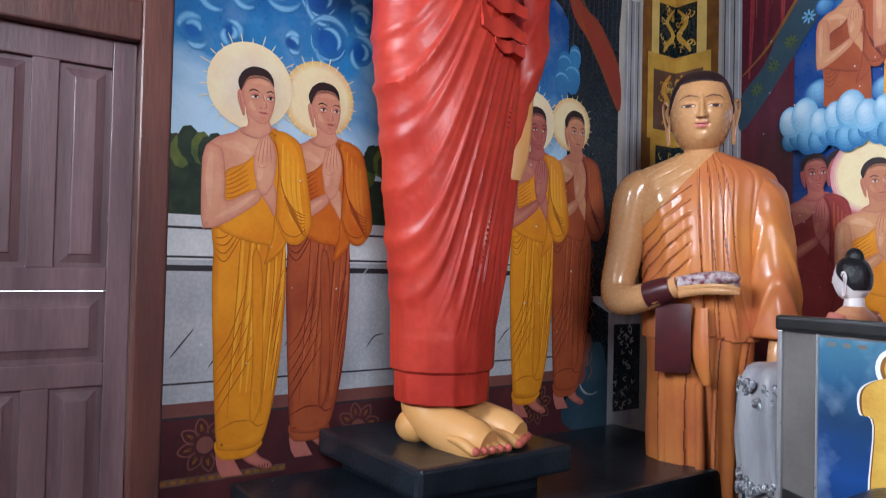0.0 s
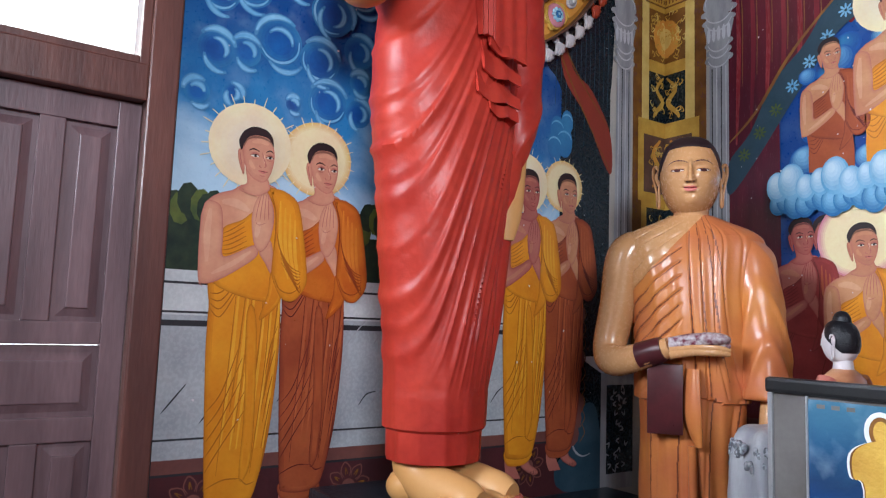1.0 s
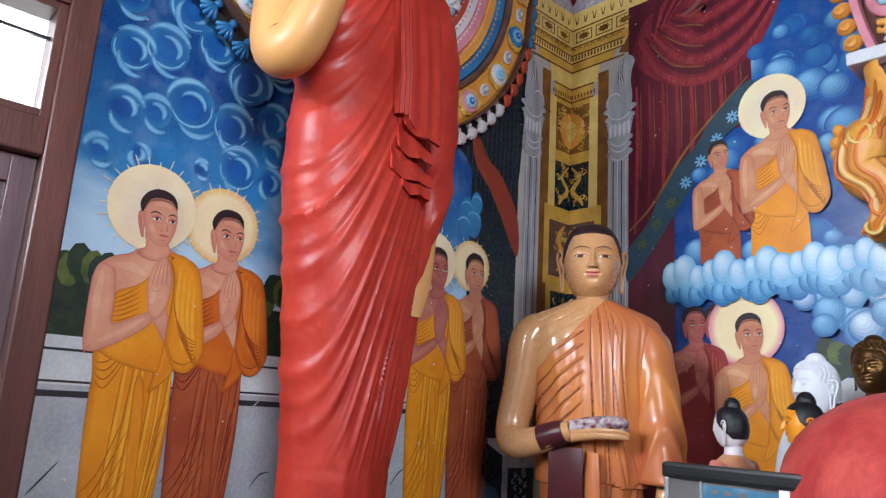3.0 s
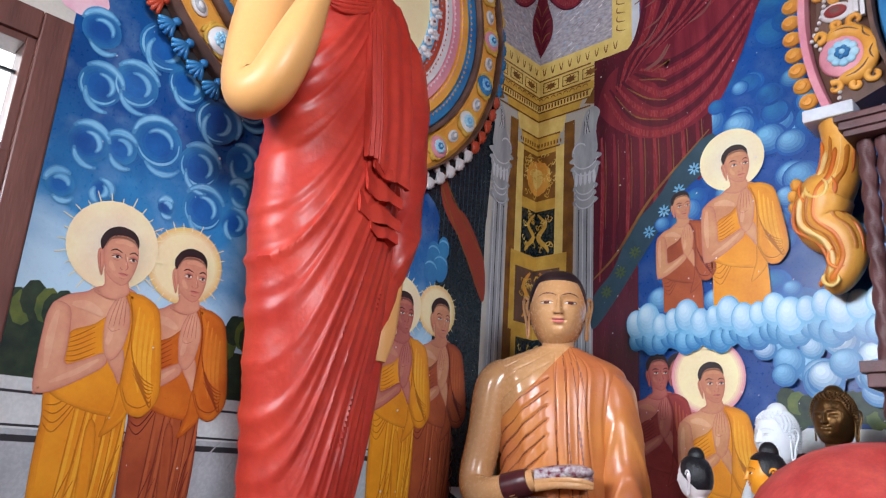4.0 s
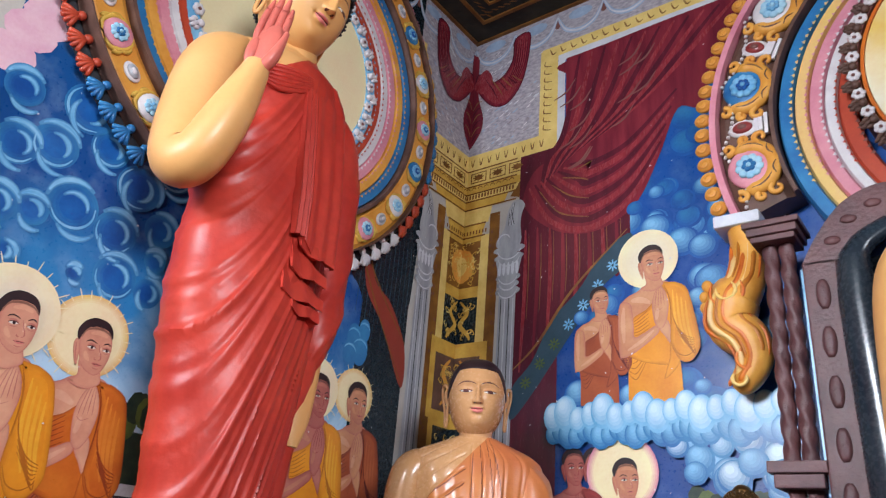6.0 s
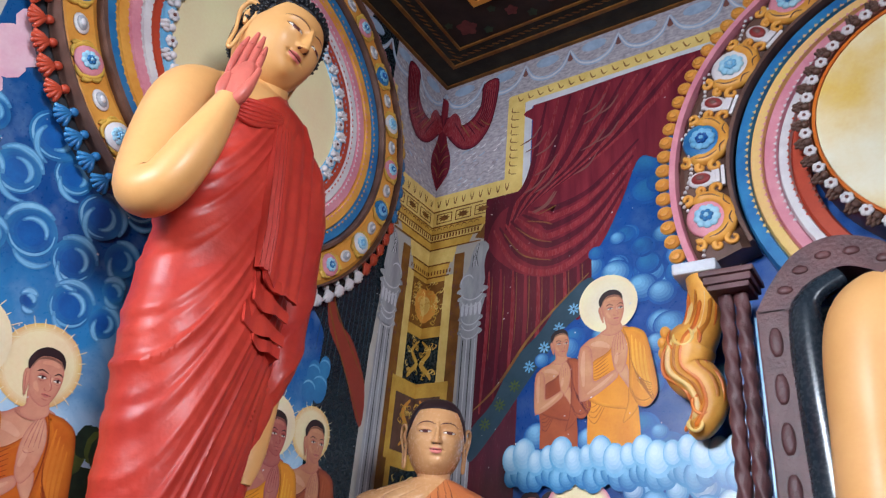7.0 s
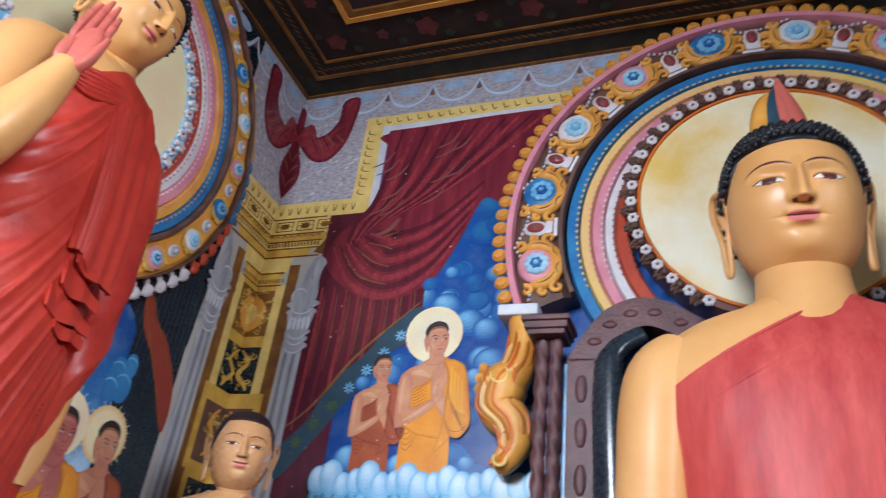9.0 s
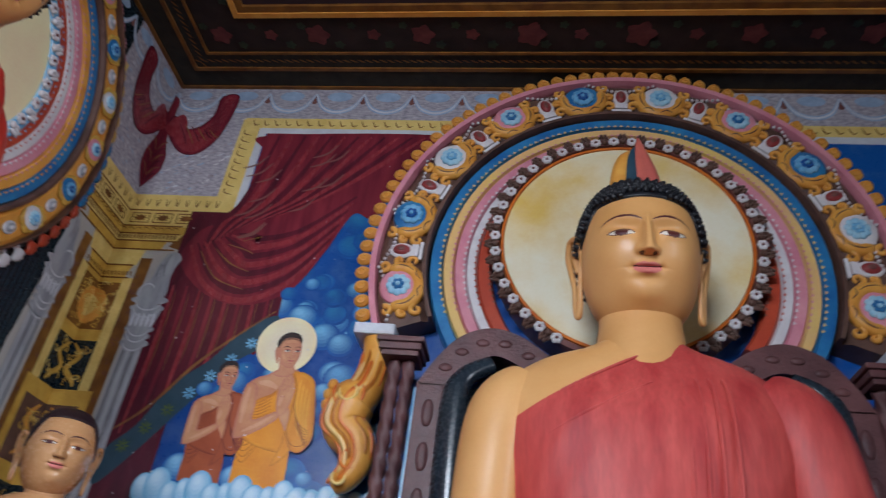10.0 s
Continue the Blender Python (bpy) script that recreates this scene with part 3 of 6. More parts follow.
    put([(0.015, 0.69), (0.035, 0.655), (0.052, 0.63), (0.056, 0.66), (0.045, 0.715)], skin, 6.2, 0.5)
    # end of the robe hanging from the forearm, then the sleeve over it
    if low < 0.5:
        put([(0.083, 0.575), (0.056, 0.534), (0.027, 0.514), (0.034, 0.545), (0.046, 0.584), (0.05, 0.635), (0.07, 0.64)], robe, 6.8, 0.6)
    put([(0.023, 0.851), (0.055, 0.85), (0.078, 0.846), (0.111, 0.825), (0.126, 0.782), (0.135, 0.735), (0.142, 0.695), (0.149, 0.643), (0.148, 0.608), (0.132, 0.58), (0.111, 0.564), (0.083, 0.57), (0.063, 0.602), (0.052, 0.635), (0.053, 0.687), (0.055, 0.747), (0.05, 0.799), (0.034, 0.831)], robe, 7.2)
    # joined palms
    put([(-0.006, 0.74), (-0.008, 0.774), (-0.001, 0.809), (0.016, 0.839), (0.027, 0.839), (0.042, 0.815), (0.05, 0.785), (0.05, 0.756), (0.041, 0.711), (0.022, 0.685), (0.003, 0.7)], skin, 8, 0.6)
    for i in range(4):
        mark([(0.002 + 0.0115 * i, 0.762 + 0.002 * i), (0.006 + 0.0095 * i, 0.795), (0.014 + 0.006 * i, 0.834 - 0.003 * abs(i - 1))], 0.0022, deep)
    mark([(0.0, 0.76), (0.012, 0.752), (0.03, 0.76)], 0.0016, deep)
    # neck and head
    put([(-0.03, 0.9), (-0.026, 0.857), (-0.045, 0.836), (0.0, 0.825), (0.034, 0.845), (0.027, 0.875), (0.02, 0.9)], tone(skin, deep, 0.25), 8.5, 0.6, rim=deep)
    put([(-0.043, 0.95), (-0.036, 0.976), (0.0, 0.988), (0.028, 0.98), (0.038, 0.955), (0.042, 0.93), (0.038, 0.898), (0.027, 0.871), (0.013, 0.861), (-0.006, 0.866), (-0.023, 0.879), (-0.034, 0.9), (-0.042, 0.925)], tone(skin, deep, 0.3), 9, 0.75, rim=deep)
    put([(-0.044, 0.94), (-0.053, 0.936), (-0.054, 0.922), (-0.049, 0.902), (-0.042, 0.884), (-0.036, 0.876), (-0.035, 0.896), (-0.039, 0.925)], tone(skin, deep, 0.25), 9.3, 0.35, rim=deep)
    mark([(-0.049, 0.93), (-0.046, 0.912), (-0.04, 0.89)], 0.003, deep, 9.6)
    # shaved cheek and chin, in a cooler tone
    m.add(T(spline([(-0.032, 0.9), (-0.024, 0.883), (-0.006, 0.87), (0.013, 0.865), (0.026, 0.875), (0.034, 0.895), (0.024, 0.882), (0.008, 0.876), (-0.012, 0.884)], 5)), tone(skin, deep, 0.45), 9.4)
    put([(-0.045, 0.937), (-0.052, 0.95), (-0.052, 0.966), (-0.039, 0.988), (-0.014, 1.001), (0.017, 0.997), (0.034, 0.98), (0.038, 0.958), (0.032, 0.967), (0.02, 0.977), (-0.004, 0.98), (-0.027, 0.973), (-0.038, 0.957)], "hair", 10, 0)
    m.add(T(stroke([(-0.04, 0.945), (-0.033, 0.964), (-0.018, 0.973), (0.004, 0.976), (0.026, 0.97), (0.037, 0.957)], 0.006)), tone("hair", skin, 0.35), 9.9)
    mark([(-0.026, 0.938), (-0.014, 0.944), (0.002, 0.939)], 0.0034, "hair", 11)
    mark([(0.018, 0.939), (0.029, 0.945), (0.039, 0.94)], 0.0032, "hair", 11)
    for e, w in ((-0.01, 0.011), (0.029, 0.0095)):
        mark([(e - w, 0.931), (e, 0.9345), (e + w, 0.931)], 0.004, deep, 10.6)
        m.add(T(spline([(e - w, 0.926), (e - 0.3 * w, 0.9298), (e + 0.4 * w, 0.9296), (e + w, 0.9265), (e + 0.2 * w, 0.9235), (e - 0.4 * w, 0.9236)], 4)), "eye_white", 11)
        m.add(T(oval(e + 0.001, 0.9266, 0.0036, 0.0034, n=12)), "hair", 11.2)
        mark([(e - w * 1.1, 0.926), (e - 0.2 * w, 0.9303), (e + 0.5 * w, 0.93), (e + w * 1.15, 0.926)], 0.0025, "line", 11.4)
        mark([(e - w * 0.8, 0.9205), (e, 0.9185), (e + w * 0.8, 0.9205)], 0.0016, deep, 11)
    mark([(0.008, 0.938), (0.0125, 0.925), (0.019, 0.91), (0.0195, 0.903), (0.014, 0.8985)], 0.003, deep, 11)
    mark([(0.004, 0.905), (0.004, 0.9005), (0.01, 0.8985)], 0.0026, deep, 11)
    mark([(0.0145, 0.932), (0.0155, 0.912)], 0.0042, glow, 10.8)
    m.add(T(spline([(0.0, 0.889), (0.008, 0.8925), (0.0125, 0.891), (0.017, 0.8925), (0.025, 0.889), (0.013, 0.8835)], 4)), tone("lips", deep, 0.4), 11)
    mark([(0.0, 0.889), (0.008, 0.8885), (0.013, 0.8895), (0.018, 0.8885), (0.026, 0.8895)], 0.0016, "line", 11.3)
    mark([(0.004, 0.879), (0.013, 0.8775), (0.02, 0.879)], 0.0022, deep, 10.8)
    # lighter strokes of the brush
    for pts, w in (([(-0.112, 0.78), (-0.116, 0.72), (-0.113, 0.65)], 0.017), ([(-0.1, 0.622), (-0.05, 0.65), (-0.005, 0.684)], 0.013), ([(-0.085, 0.8), (-0.05, 0.8), (-0.015, 0.785)], 0.022), ([(0.006, 0.72), (0.012, 0.76)], 0.014), ([(-0.02, 0.96), (0.004, 0.966), (0.024, 0.96)], 0.012), ([(-0.022, 0.915), (-0.018, 0.903), (-0.008, 0.893)], 0.011)):
        mark(pts, w, tone(skin, glow, 0.4 if pts[0][1] < 0.87 else 0.1), 10.4 if pts[0][1] > 0.87 else 8.2 if pts[0][0] > 0 else 6.5)
    for i in range(4):
        mark([(0.066 + 0.014 * i, 0.82 - 0.015 * i), (0.072 + 0.014 * i, 0.71 - 0.01 * i), (0.098 + 0.01 * i, 0.62)], 0.009, tone(robe, lit, 0.6), 7.5)
    # folds
    for i in range(6):
        mark([(-0.077, 0.722 - 0.01 * i), (-0.055, 0.735 - 0.012 * i), (-0.025 + 0.002 * i, 0.757 - 0.012 * i)], 0.0026, soft, 5.5)
    for i in range(7):
        mark([(0.06 + 0.003 * i, 0.74 - 0.013 * i), (0.072 + 0.005 * i, 0.695 - 0.011 * i), (0.1 + 0.005 * i, 0.655 - 0.011 * i), (0.132, 0.64 - 0.006 * i)], 0.0034, soft, 7.7)
    mark([(0.058, 0.63), (0.075, 0.595), (0.105, 0.585), (0.13, 0.6)], 0.003, soft, 7.7)
    mark([(0.036, 0.845), (0.052, 0.8), (0.057, 0.75), (0.056, 0.69)], 0.0035, soft, 7.7)
    for i in range(5):
        mark([(-0.131 + 0.001 * i, 0.6), (-0.12, 0.59)], 0.001, deep, 7)
    if low < 0.5:
        for i in range(6):
            x = -0.055 + 0.022 * i + 0.004 * math.sin(i * 2.4)
            mark([(x + 0.022, 0.615 - 0.01 * i), (x + 0.014 + 0.004 * math.sin(i * 5), 0.43 + 0.03 * math.sin(i * 3)), (x * 0.95 - 0.004, 0.14 + 0.05 * ((i * 3) % 4))], 0.0026 + 0.0014 * (i % 2), tone(under, under_soft, 0.75), 4 + 0.01 * i)
            mark([(x + 0.028, 0.6), (x + 0.02, 0.42), (x + 0.004, 0.2)], 0.008, tone(under, {"robe_yellow": "lit_yellow", "robe_orange": "lit_orange"}.get(under, "lit_red"), 0.6), 3.9)
        for i in range(4):
            mark([(-0.098, 0.575 - 0.012 * i), (-0.07, 0.58 - 0.02 * i), (-0.03, 0.625 - 0.012 * i)], 0.003, under_soft, 4)
        for i in range(5):
            mark([(-0.092 + 0.002 * i, 0.29 - 0.035 * i), (-0.055, 0.34 - 0.035 * i), (-0.015 + 0.006 * i, 0.46 - 0.04 * i)], 0.0028, under_soft, 4)
        for i in range(5):
            mark([(0.078 - 0.003 * i, 0.5 - 0.06 * i), (0.062, 0.45 - 0.06 * i), (0.052, 0.38 - 0.06 * i)], 0.0028, under_soft, 4)
        put([(-0.005, 0.53), (0.02, 0.52), (0.03, 0.3), (0.026, 0.16), (0.0, 0.13), (0.003, 0.3)], under, 4.6, 0.5, 4)
        mark([(-0.085, 0.11), (-0.04, 0.13), (0.0, 0.13)], 0.003, under_soft, 4.7)
        mark([(0.003, 0.13), (0.02, 0.115), (0.04, 0.12)], 0.003, under_soft, 4.7)
    return m.done(name, parent)


def puff(m, u, z, ru, rv, dark, lit, coat):
    """One painted cloud lobe, shaded from a dark foot to a light crown."""
    for k in range(6):
        q = 1 - 0.15 * k
        m.add(oval(u - 0.05 * ru * k, z + 0.085 * rv * k, ru * q, rv * q, n=22), tone(dark, lit, k / 5) if k else dark, coat + 0.002 * k)


# west wall: sky, trees, marble dado, red base
m = Mural("A")
m.rect(-3.13, -0.95, 1.65, H, "sky_a", 0.5)
m.done("painted_sky", wall_a)
m = Mural("A")
rng = random.Random(11)
cc = 0.8
for cu, cv, r in ((-2.98, 2.86, 0.1), (-2.84, 2.92, 0.11), (-2.7, 2.7, 0.12), (-2.5, 2.66, 0.11), (-2.62, 3.02, 0.1), (-2.45, 2.47, 0.11), (-2.29, 2.45, 0.075), (-2.98, 2.6, 0.09), (-2.85, 2.62, 0.075), (-3.02, 3.1, 0.09),
                  (-2.75, 3.15, 0.13), (-2.3, 2.75, 0.09), (-2.9, 2.42, 0.05), (-2.62, 2.43, 0.04), (-2.29, 2.6, 0.06), (-2.45, 2.9, 0.12), (-2.3, 3.05, 0.11), (-3.05, 2.4, 0.06)):
    cc += 0.04
    m.add(oval(cu, cv, r * 0.9, r * 0.9), "blue_mid", cc)
    a = rng.uniform(-30, 60)
    for k in range(4):
        m.add(oval(cu, cv, r * (0.85 - 0.12 * k), r * (0.85 - 0.12 * k)), tone("blue_mid", "blue", 0.25 + 0.25 * k), cc + 0.05 + 0.01 * k)
    for k, (w, mt) in enumerate(((0.036, tone("blue_mid", "blue_pale", 0.3)), (0.022, "cloud_arc"), (0.011, "blue_pale"))):
        g = 12 * k
        m.add(crescent(cu, cv, r * 0.95, a + g, a + 125 - g, w), mt, cc + 0.15 + 0.01 * k)
        m.add(crescent(cu + 0.25 * r, cv - 0.3 * r, r * 0.8, a + 165 + g, a + 275 - g, w * 0.8), mt, cc + 0.16 + 0.01 * k)
        m.add(crescent(cu, cv, r * 0.5, a - 60 + g, a + 95 - g, w * 0.8), mt, cc + 0.15 + 0.01 * k)
    if r > 0.09:
        m.add(crescent(cu, cv, r * 0.78, a + 150, a + 320, 0.012), "blue_pale", cc + 0.15)
m.done("painted_swirl", wall_a)
m = Mural("A")
for i in range(9):
    m.add(oval(-3.12 + i * 0.05 + 0.1 * (i > 5), 3.2 + 0.14 * i + rng.uniform(-0.05, 0.05), 0.11, 0.09, n=12), "pink_cloud", 2 + 0.2 * i)
m.done("painted_cloud", wall_a)
m = Mural("A")
for u0, u1 in ((-3.12, -2.93), (-2.27, -2.1)):
    k = 7
    for i in range(k):
        u = u0 + (u1 - u0) * (i + 0.5) / k
        m.add(oval(u, 1.86 + rng.uniform(0, 0.1), 0.045, 0.07, n=9), "leaf_lit" if i % 3 == 1 else "leaf", 1 + 0.2 * i)
    m.rect(u0 - 0.008, u1, 1.652, 1.86, "leaf", 0.8)
m.done("painted_tree", wall_a)
m = Mural("A")
m.rect(-3.13, -0.95, 0.895, 1.65, "marble", 0.5)
m.rect(-3.13, -0.95, 1.605, 1.652, "marble_pale", 0.9)
m.rect(-3.13, -0.95, 1.47, 1.6, "marble_pale", 0.8)
for z, w in ((1.6, 0.01), (1.482, 0.009), (1.437, 0.024), (0.975, 0.008)):
    m.rect(-3.13, -0.95, z - w / 2, z + w / 2, "ink", 1.2)
for i in range(26):
    u, z = rng.uniform(-3.1, -1.0), rng.uniform(1.0, 1.38)
    m.add(stroke([(u, z), (u + 0.04, z + 0.05), (u + 0.09, z + 0.07 + rng.uniform(-0.03, 0.05))], 0.007), "stone_grey" if i % 3 else "ink", 1.4)
m.done("painted_dado", wall_a)
m = Mural("A")
m.rect(-3.13, -0.53, 0.0, 0.897, "maroon", 0.55)
m.rect(-3.13, -0.95, 0.84, 0.897, "maroon_pale", 0.8)
m.rect(-3.13, -0.95, 0.832, 0.842, "ink", 0.9)
for c in (-2.95, -2.25, -1.55, -1.15):
    for i in range(8):
        a = 2 * math.pi * i / 8 + 0.2
        pt = lambda r, o: (c + r * math.cos(a + o), 0.72 + r * math.sin(a + o))
        m.add(stroke([pt(0.045, -0.3), pt(0.08, -0.32), pt(0.11, 0), pt(0.08, 0.32), pt(0.045, 0.3)], 0.007), "maroon_pale", 1.2)
        m.add(stroke([pt(0.055, -0.1), pt(0.085, 0), pt(0.055, 0.1)], 0.006), "gold_deep", 1.3)
    m.add(oval(c, 0.72, 0.035, 0.035, n=14), "maroon_pale", 1.2)
m.rect(-3.13, -2.6, 0.57, 0.6, "brown_deep", 1.1)
for i in range(14):
    m.add(oval(-3.11 + i * 0.038, 0.585, 0.014, 0.009, n=10), "gold_deep", 1.4)
m.rect(-3.137, -3.122, 0.0, 2.9, "ink", 1.6)
m.done("painted_base", wall_a)

monk("painted_monk", "A", -2.77, 0.58, 1.71, "robe_yellow", "flesh", wall_a, 0.108, base=0.006, under="robe_yellow")
monk("painted_monk", "A", -2.455, 0.62, 1.655, "robe_orange", "flesh", wall_a, 0.098, base=0.004, under="robe_brown", pale_rim="halo_rim")
monk("painted_monk", "A", -1.19, 0.66, 1.69, "robe_yellow", "flesh_dark", wall_a, 0.1, base=0.006)
monk("painted_monk", "A", -0.89, 0.68, 1.69, "robe_brown", "flesh_b", wall_a, 0.085, base=0.004, pale_rim="halo_rim")

# dark drape, red hanging, plinth and elephant beside the corner
m = Mural("A")
m.rect(-0.95, -0.53, 0.62, H, "night", 0.7)
m.add(spline([(-0.97, 2.9), (-1.12, 3.3), (-1.0, 5.4), (-0.5, 5.4), (-0.52, 3.0), (-0.75, 2.6)], 5), "night", 0.9)
for i in range(12):
    u = -1.0 + 0.04 * i
    m.add(stroke([(u, 3.6 - 0.02 * i), (u + 0.01, 3.2), (u, 2.8 - rng.uniform(0, 0.3))], 0.006), "teal", 1.2)
m.add(spline([(-1.16, 3.5), (-1.02, 3.3), (-0.93, 2.95), (-0.75, 2.75), (-0.53, 2.42), (-0.53, 2.68), (-0.7, 2.92), (-0.86, 3.02), (-0.96, 3.3), (-1.08, 3.6)], 5), tone("scarlet", "maroon", 0.5), 1.5)
m.add(stroke([(-1.0, 3.5), (-0.93, 3.16), (-0.8, 2.97), (-0.53, 2.7)], 0.012), "gold_deep", 2)
m.add(stroke([(-1.12, 3.42), (-0.97, 3.1), (-0.8, 2.82), (-0.53, 2.44)], 0.012), "gold_deep", 2)
for i in range(9):
    m.add(oval(-0.78 - 0.02 * (i % 3), 1.55 - 0.085 * i, 0.055, 0.07, n=10), "maroon_pale", 1.5 + 0.05 * i)
    m.add(stroke([(-0.74, 1.6 - 0.085 * i), (-0.72, 1.55 - 0.085 * i), (-0.76, 1.5 - 0.085 * i)], 0.006), "gold_deep", 2)
m.done("painted_drape", wall_a)
m = Mural("A")
for cu, cv, r in ((-0.98, 2.62, 0.07), (-0.92, 2.56, 0.08), (-1.0, 2.52, 0.07), (-0.9, 2.68, 0.06)):
    m.add(oval(cu, cv, r * 0.8, r * 1.2), "blue_mid", 2 + r)
    m.add(crescent(cu, cv, r * 0.75, 20, 150, 0.012), "blue_pale", 2.4)
m.done("painted_cloud", wall_a)
m = Mural("A")
m.add([(-0.76, 1.3), (-0.4, 1.3), (-0.4, 1.21), (-0.58, 1.21)], "stone_pale", 2)
m.rect(-0.585, -0.3, 0.53, 1.21, "stone_grey", 2)
m.rect(-0.535, -0.3, 0.62, 1.14, "night", 2.4)
for i in range(26):
    a = rng.uniform(0, 6.28)
    u, z = rng.uniform(-0.52, -0.36), rng.uniform(0.64, 1.12)
    m.add(stroke([(u, z), (u + 0.03 * math.cos(a), z + 0.03 * math.sin(a)), (u + 0.03 * math.cos(a + 1), z + 0.03 * math.sin(a + 1))], 0.012), "stone_grey", 2.8)
m.rect(-0.76, -0.3, 1.298, 1.31, "stone_pale", 2.2)
m.done("painted_plinth", wall_a)
m = Mural("A")
m.add(spline([(-0.62, 1.0), (-0.76, 1.02), (-0.84, 0.92), (-0.86, 0.78), (-0.93, 0.7), (-0.93, 0.6), (-0.85, 0.55), (-0.58, 0.55)], 5), "teal", 1.8)
m.add(stroke([(-0.84, 0.9), (-0.87, 0.76), (-0.93, 0.68), (-0.92, 0.6), (-0.87, 0.62)], 0.05), "teal", 2)
m.add(crescent(-0.72, 0.84, 0.1, 120, 300, 0.012), "stone_grey", 2.3)
m.done("painted_elephant", wall_a)

# painted corner pillar: the same drawing on both walls, mirrored in the corner


def pillar(wall, parent, sg):
    m = Mural(wall)

    def R(a, b, z0, z1, mat, c):
        m.rect(sg * a, sg * b, z0, z1, mat, c)

    # feathered spandrel with yellow border
    R(0.0, 0.68, 4.3, H, "feather", 1)
    R(0.62, 0.77, 4.24, 5.0, "gold_pale", 1.6)
    R(0.0, 0.62, 4.2, 4.34, "gold_pale", 1.6)
    R(0.62, 0.77, 4.2, 4.24, "gold_pale", 1.6)
    R(0.77, 0.83, 4.2, 4.94, "stone_pale", 1.6)
    R(0.62, 0.83, 4.15, 4.2, "stone_pale", 1.7)
    for i in range(9):
        m.add(stroke([(sg * (0.03 + 0.075 * i), 4.3), (sg * (0.045 + 0.075 * i), 4.24), (sg * (0.06 + 0.075 * i), 4.3)], 0.01), "gold_deep", 2)
        m.add(stroke([(sg * 0.72, 4.36 + 0.07 * i), (sg * 0.66, 4.38 + 0.07 * i), (sg * 0.66, 4.42 + 0.07 * i)], 0.01), "gold_deep", 2)
    # short strokes of the brush on the pale ground
    for i in range(130):
        u, z = rng.uniform(0.02, 0.6), rng.uniform(4.36, 5.3)
        ln = rng.uniform(0.02, 0.05)
        m.add(stroke([(sg * u, z), (sg * (u + ln * 0.6), z + ln * 0.25), (sg * (u + ln), z + ln * 0.6)], rng.uniform(0.006, 0.014)), ("stone_pale", "garland", "chalk", tone("feather", "maroon_pale", 0.3))[i % 4], 1.3)
    # red swag, bow and leaf-shaped pendant
    half = spline([(0.0, 4.4), (0.05, 4.46), (0.105, 4.56), (0.11, 4.68), (0.075, 4.8), (0.05, 4.92), (0.045, 5.1), (0.04, 5.3)], 4, False)
    m.add([(sg * a, b) for a, b in half] + [(0.0, 5.3)], "curtain", 2)
    for a, b in (("curtain_dark", 0.0), ("curtain", 0.012), ("curtain_lit", 0.03)):
        m.add([(sg * u, z) for u, z in inset(spline([(0.02, 5.0), (0.08, 4.87), (0.2, 4.74), (0.33, 4.72), (0.44, 4.83), (0.5, 5.02), (0.52, 5.32), (0.38, 5.32), (0.36, 5.12), (0.28, 5.0), (0.17, 4.98), (0.1, 5.08), (0.03, 5.1)], 5), b)], a, 2.2)
    m.add([(sg * u, z) for u, z in spline([(0.01, 4.98), (0.08, 4.9), (0.17, 4.9), (0.18, 5.02), (0.12, 5.12), (0.05, 5.08)], 5)], "curtain_lit", 2.5)
    for i in range(6):
        m.add(stroke([(sg * 0.012, 4.46 + 0.06 * i), (sg * 0.05, 4.52 + 0.06 * i), (sg * 0.09, 4.53 + 0.06 * i)], 0.012), "gold_deep" if i % 2 else "curtain_dark", 2.6)
        m.add(stroke([(sg * (0.12 + 0.05 * i), 5.02 - 0.01 * i), (sg * (0.19 + 0.05 * i), 4.9), (sg * (0.24 + 0.045 * i), 4.8 + 0.02 * i)], 0.01), "gold_deep" if i % 2 else "curtain_dark", 2.7)
        m.add(stroke([(sg * (0.4 + 0.02 * i), 5.3), (sg * (0.38 + 0.02 * i), 5.05), (sg * (0.3 + 0.02 * i), 4.88)], 0.01), "curtain_dark", 2.6)
    # entablature
    for a0, a1, z0, z1, mat in ((0, 0.56, 4.06, 4.2, "gold_pale"), (0, 0.52, 4.0, 4.06, "gold"), (0, 0.47, 3.94, 4.0, "gold_pale"), (0, 0.38, 3.87, 3.94, "gold"), (0, 0.25, 3.74, 3.87, "gold_pale"), (0, 0.2, 3.64, 3.74, "gold")):
        m.add([(sg * a0, z0), (sg * (a1 - 0.03), z0), (sg * a1, z1), (sg * a0, z1)], mat, 2)
    m.add([(sg * 0.53, 4.06), (sg * 0.66, 4.0), (sg * 0.7, 4.17), (sg * 0.56, 4.2)], "gold_deep", 1.8)
    m.add([(sg * 0.4, 3.9), (sg * 0.53, 3.86), (sg * 0.62, 4.0), (sg * 0.5, 4.06)], "gold_deep", 1.75)
    for z in (4.2, 4.065, 4.0, 3.94, 3.87, 3.74, 3.64):
        R(0.0, 0.2 if z < 3.8 else 0.45, z - 0.006, z + 0.006, "gold_deep", 2.8)
    for i in range(3):
        a = 0.04 + 0.17 * i
        for k in range(8):
            g = k * math.pi / 4
            m.add(stroke([(sg * (a + 0.07), 4.133), (sg * (a + 0.07 + 0.05 * math.cos(g)), 4.133 + 0.03 * math.sin(g))], 0.012), "gold_deep", 3.1)
        for q in ((a, a + 0.14, 4.09, 4.098), (a, a + 0.14, 4.168, 4.176), (a, a + 0.008, 4.09, 4.176), (a + 0.132, a + 0.14, 4.09, 4.176)):
            R(*q, "gold_deep", 3)
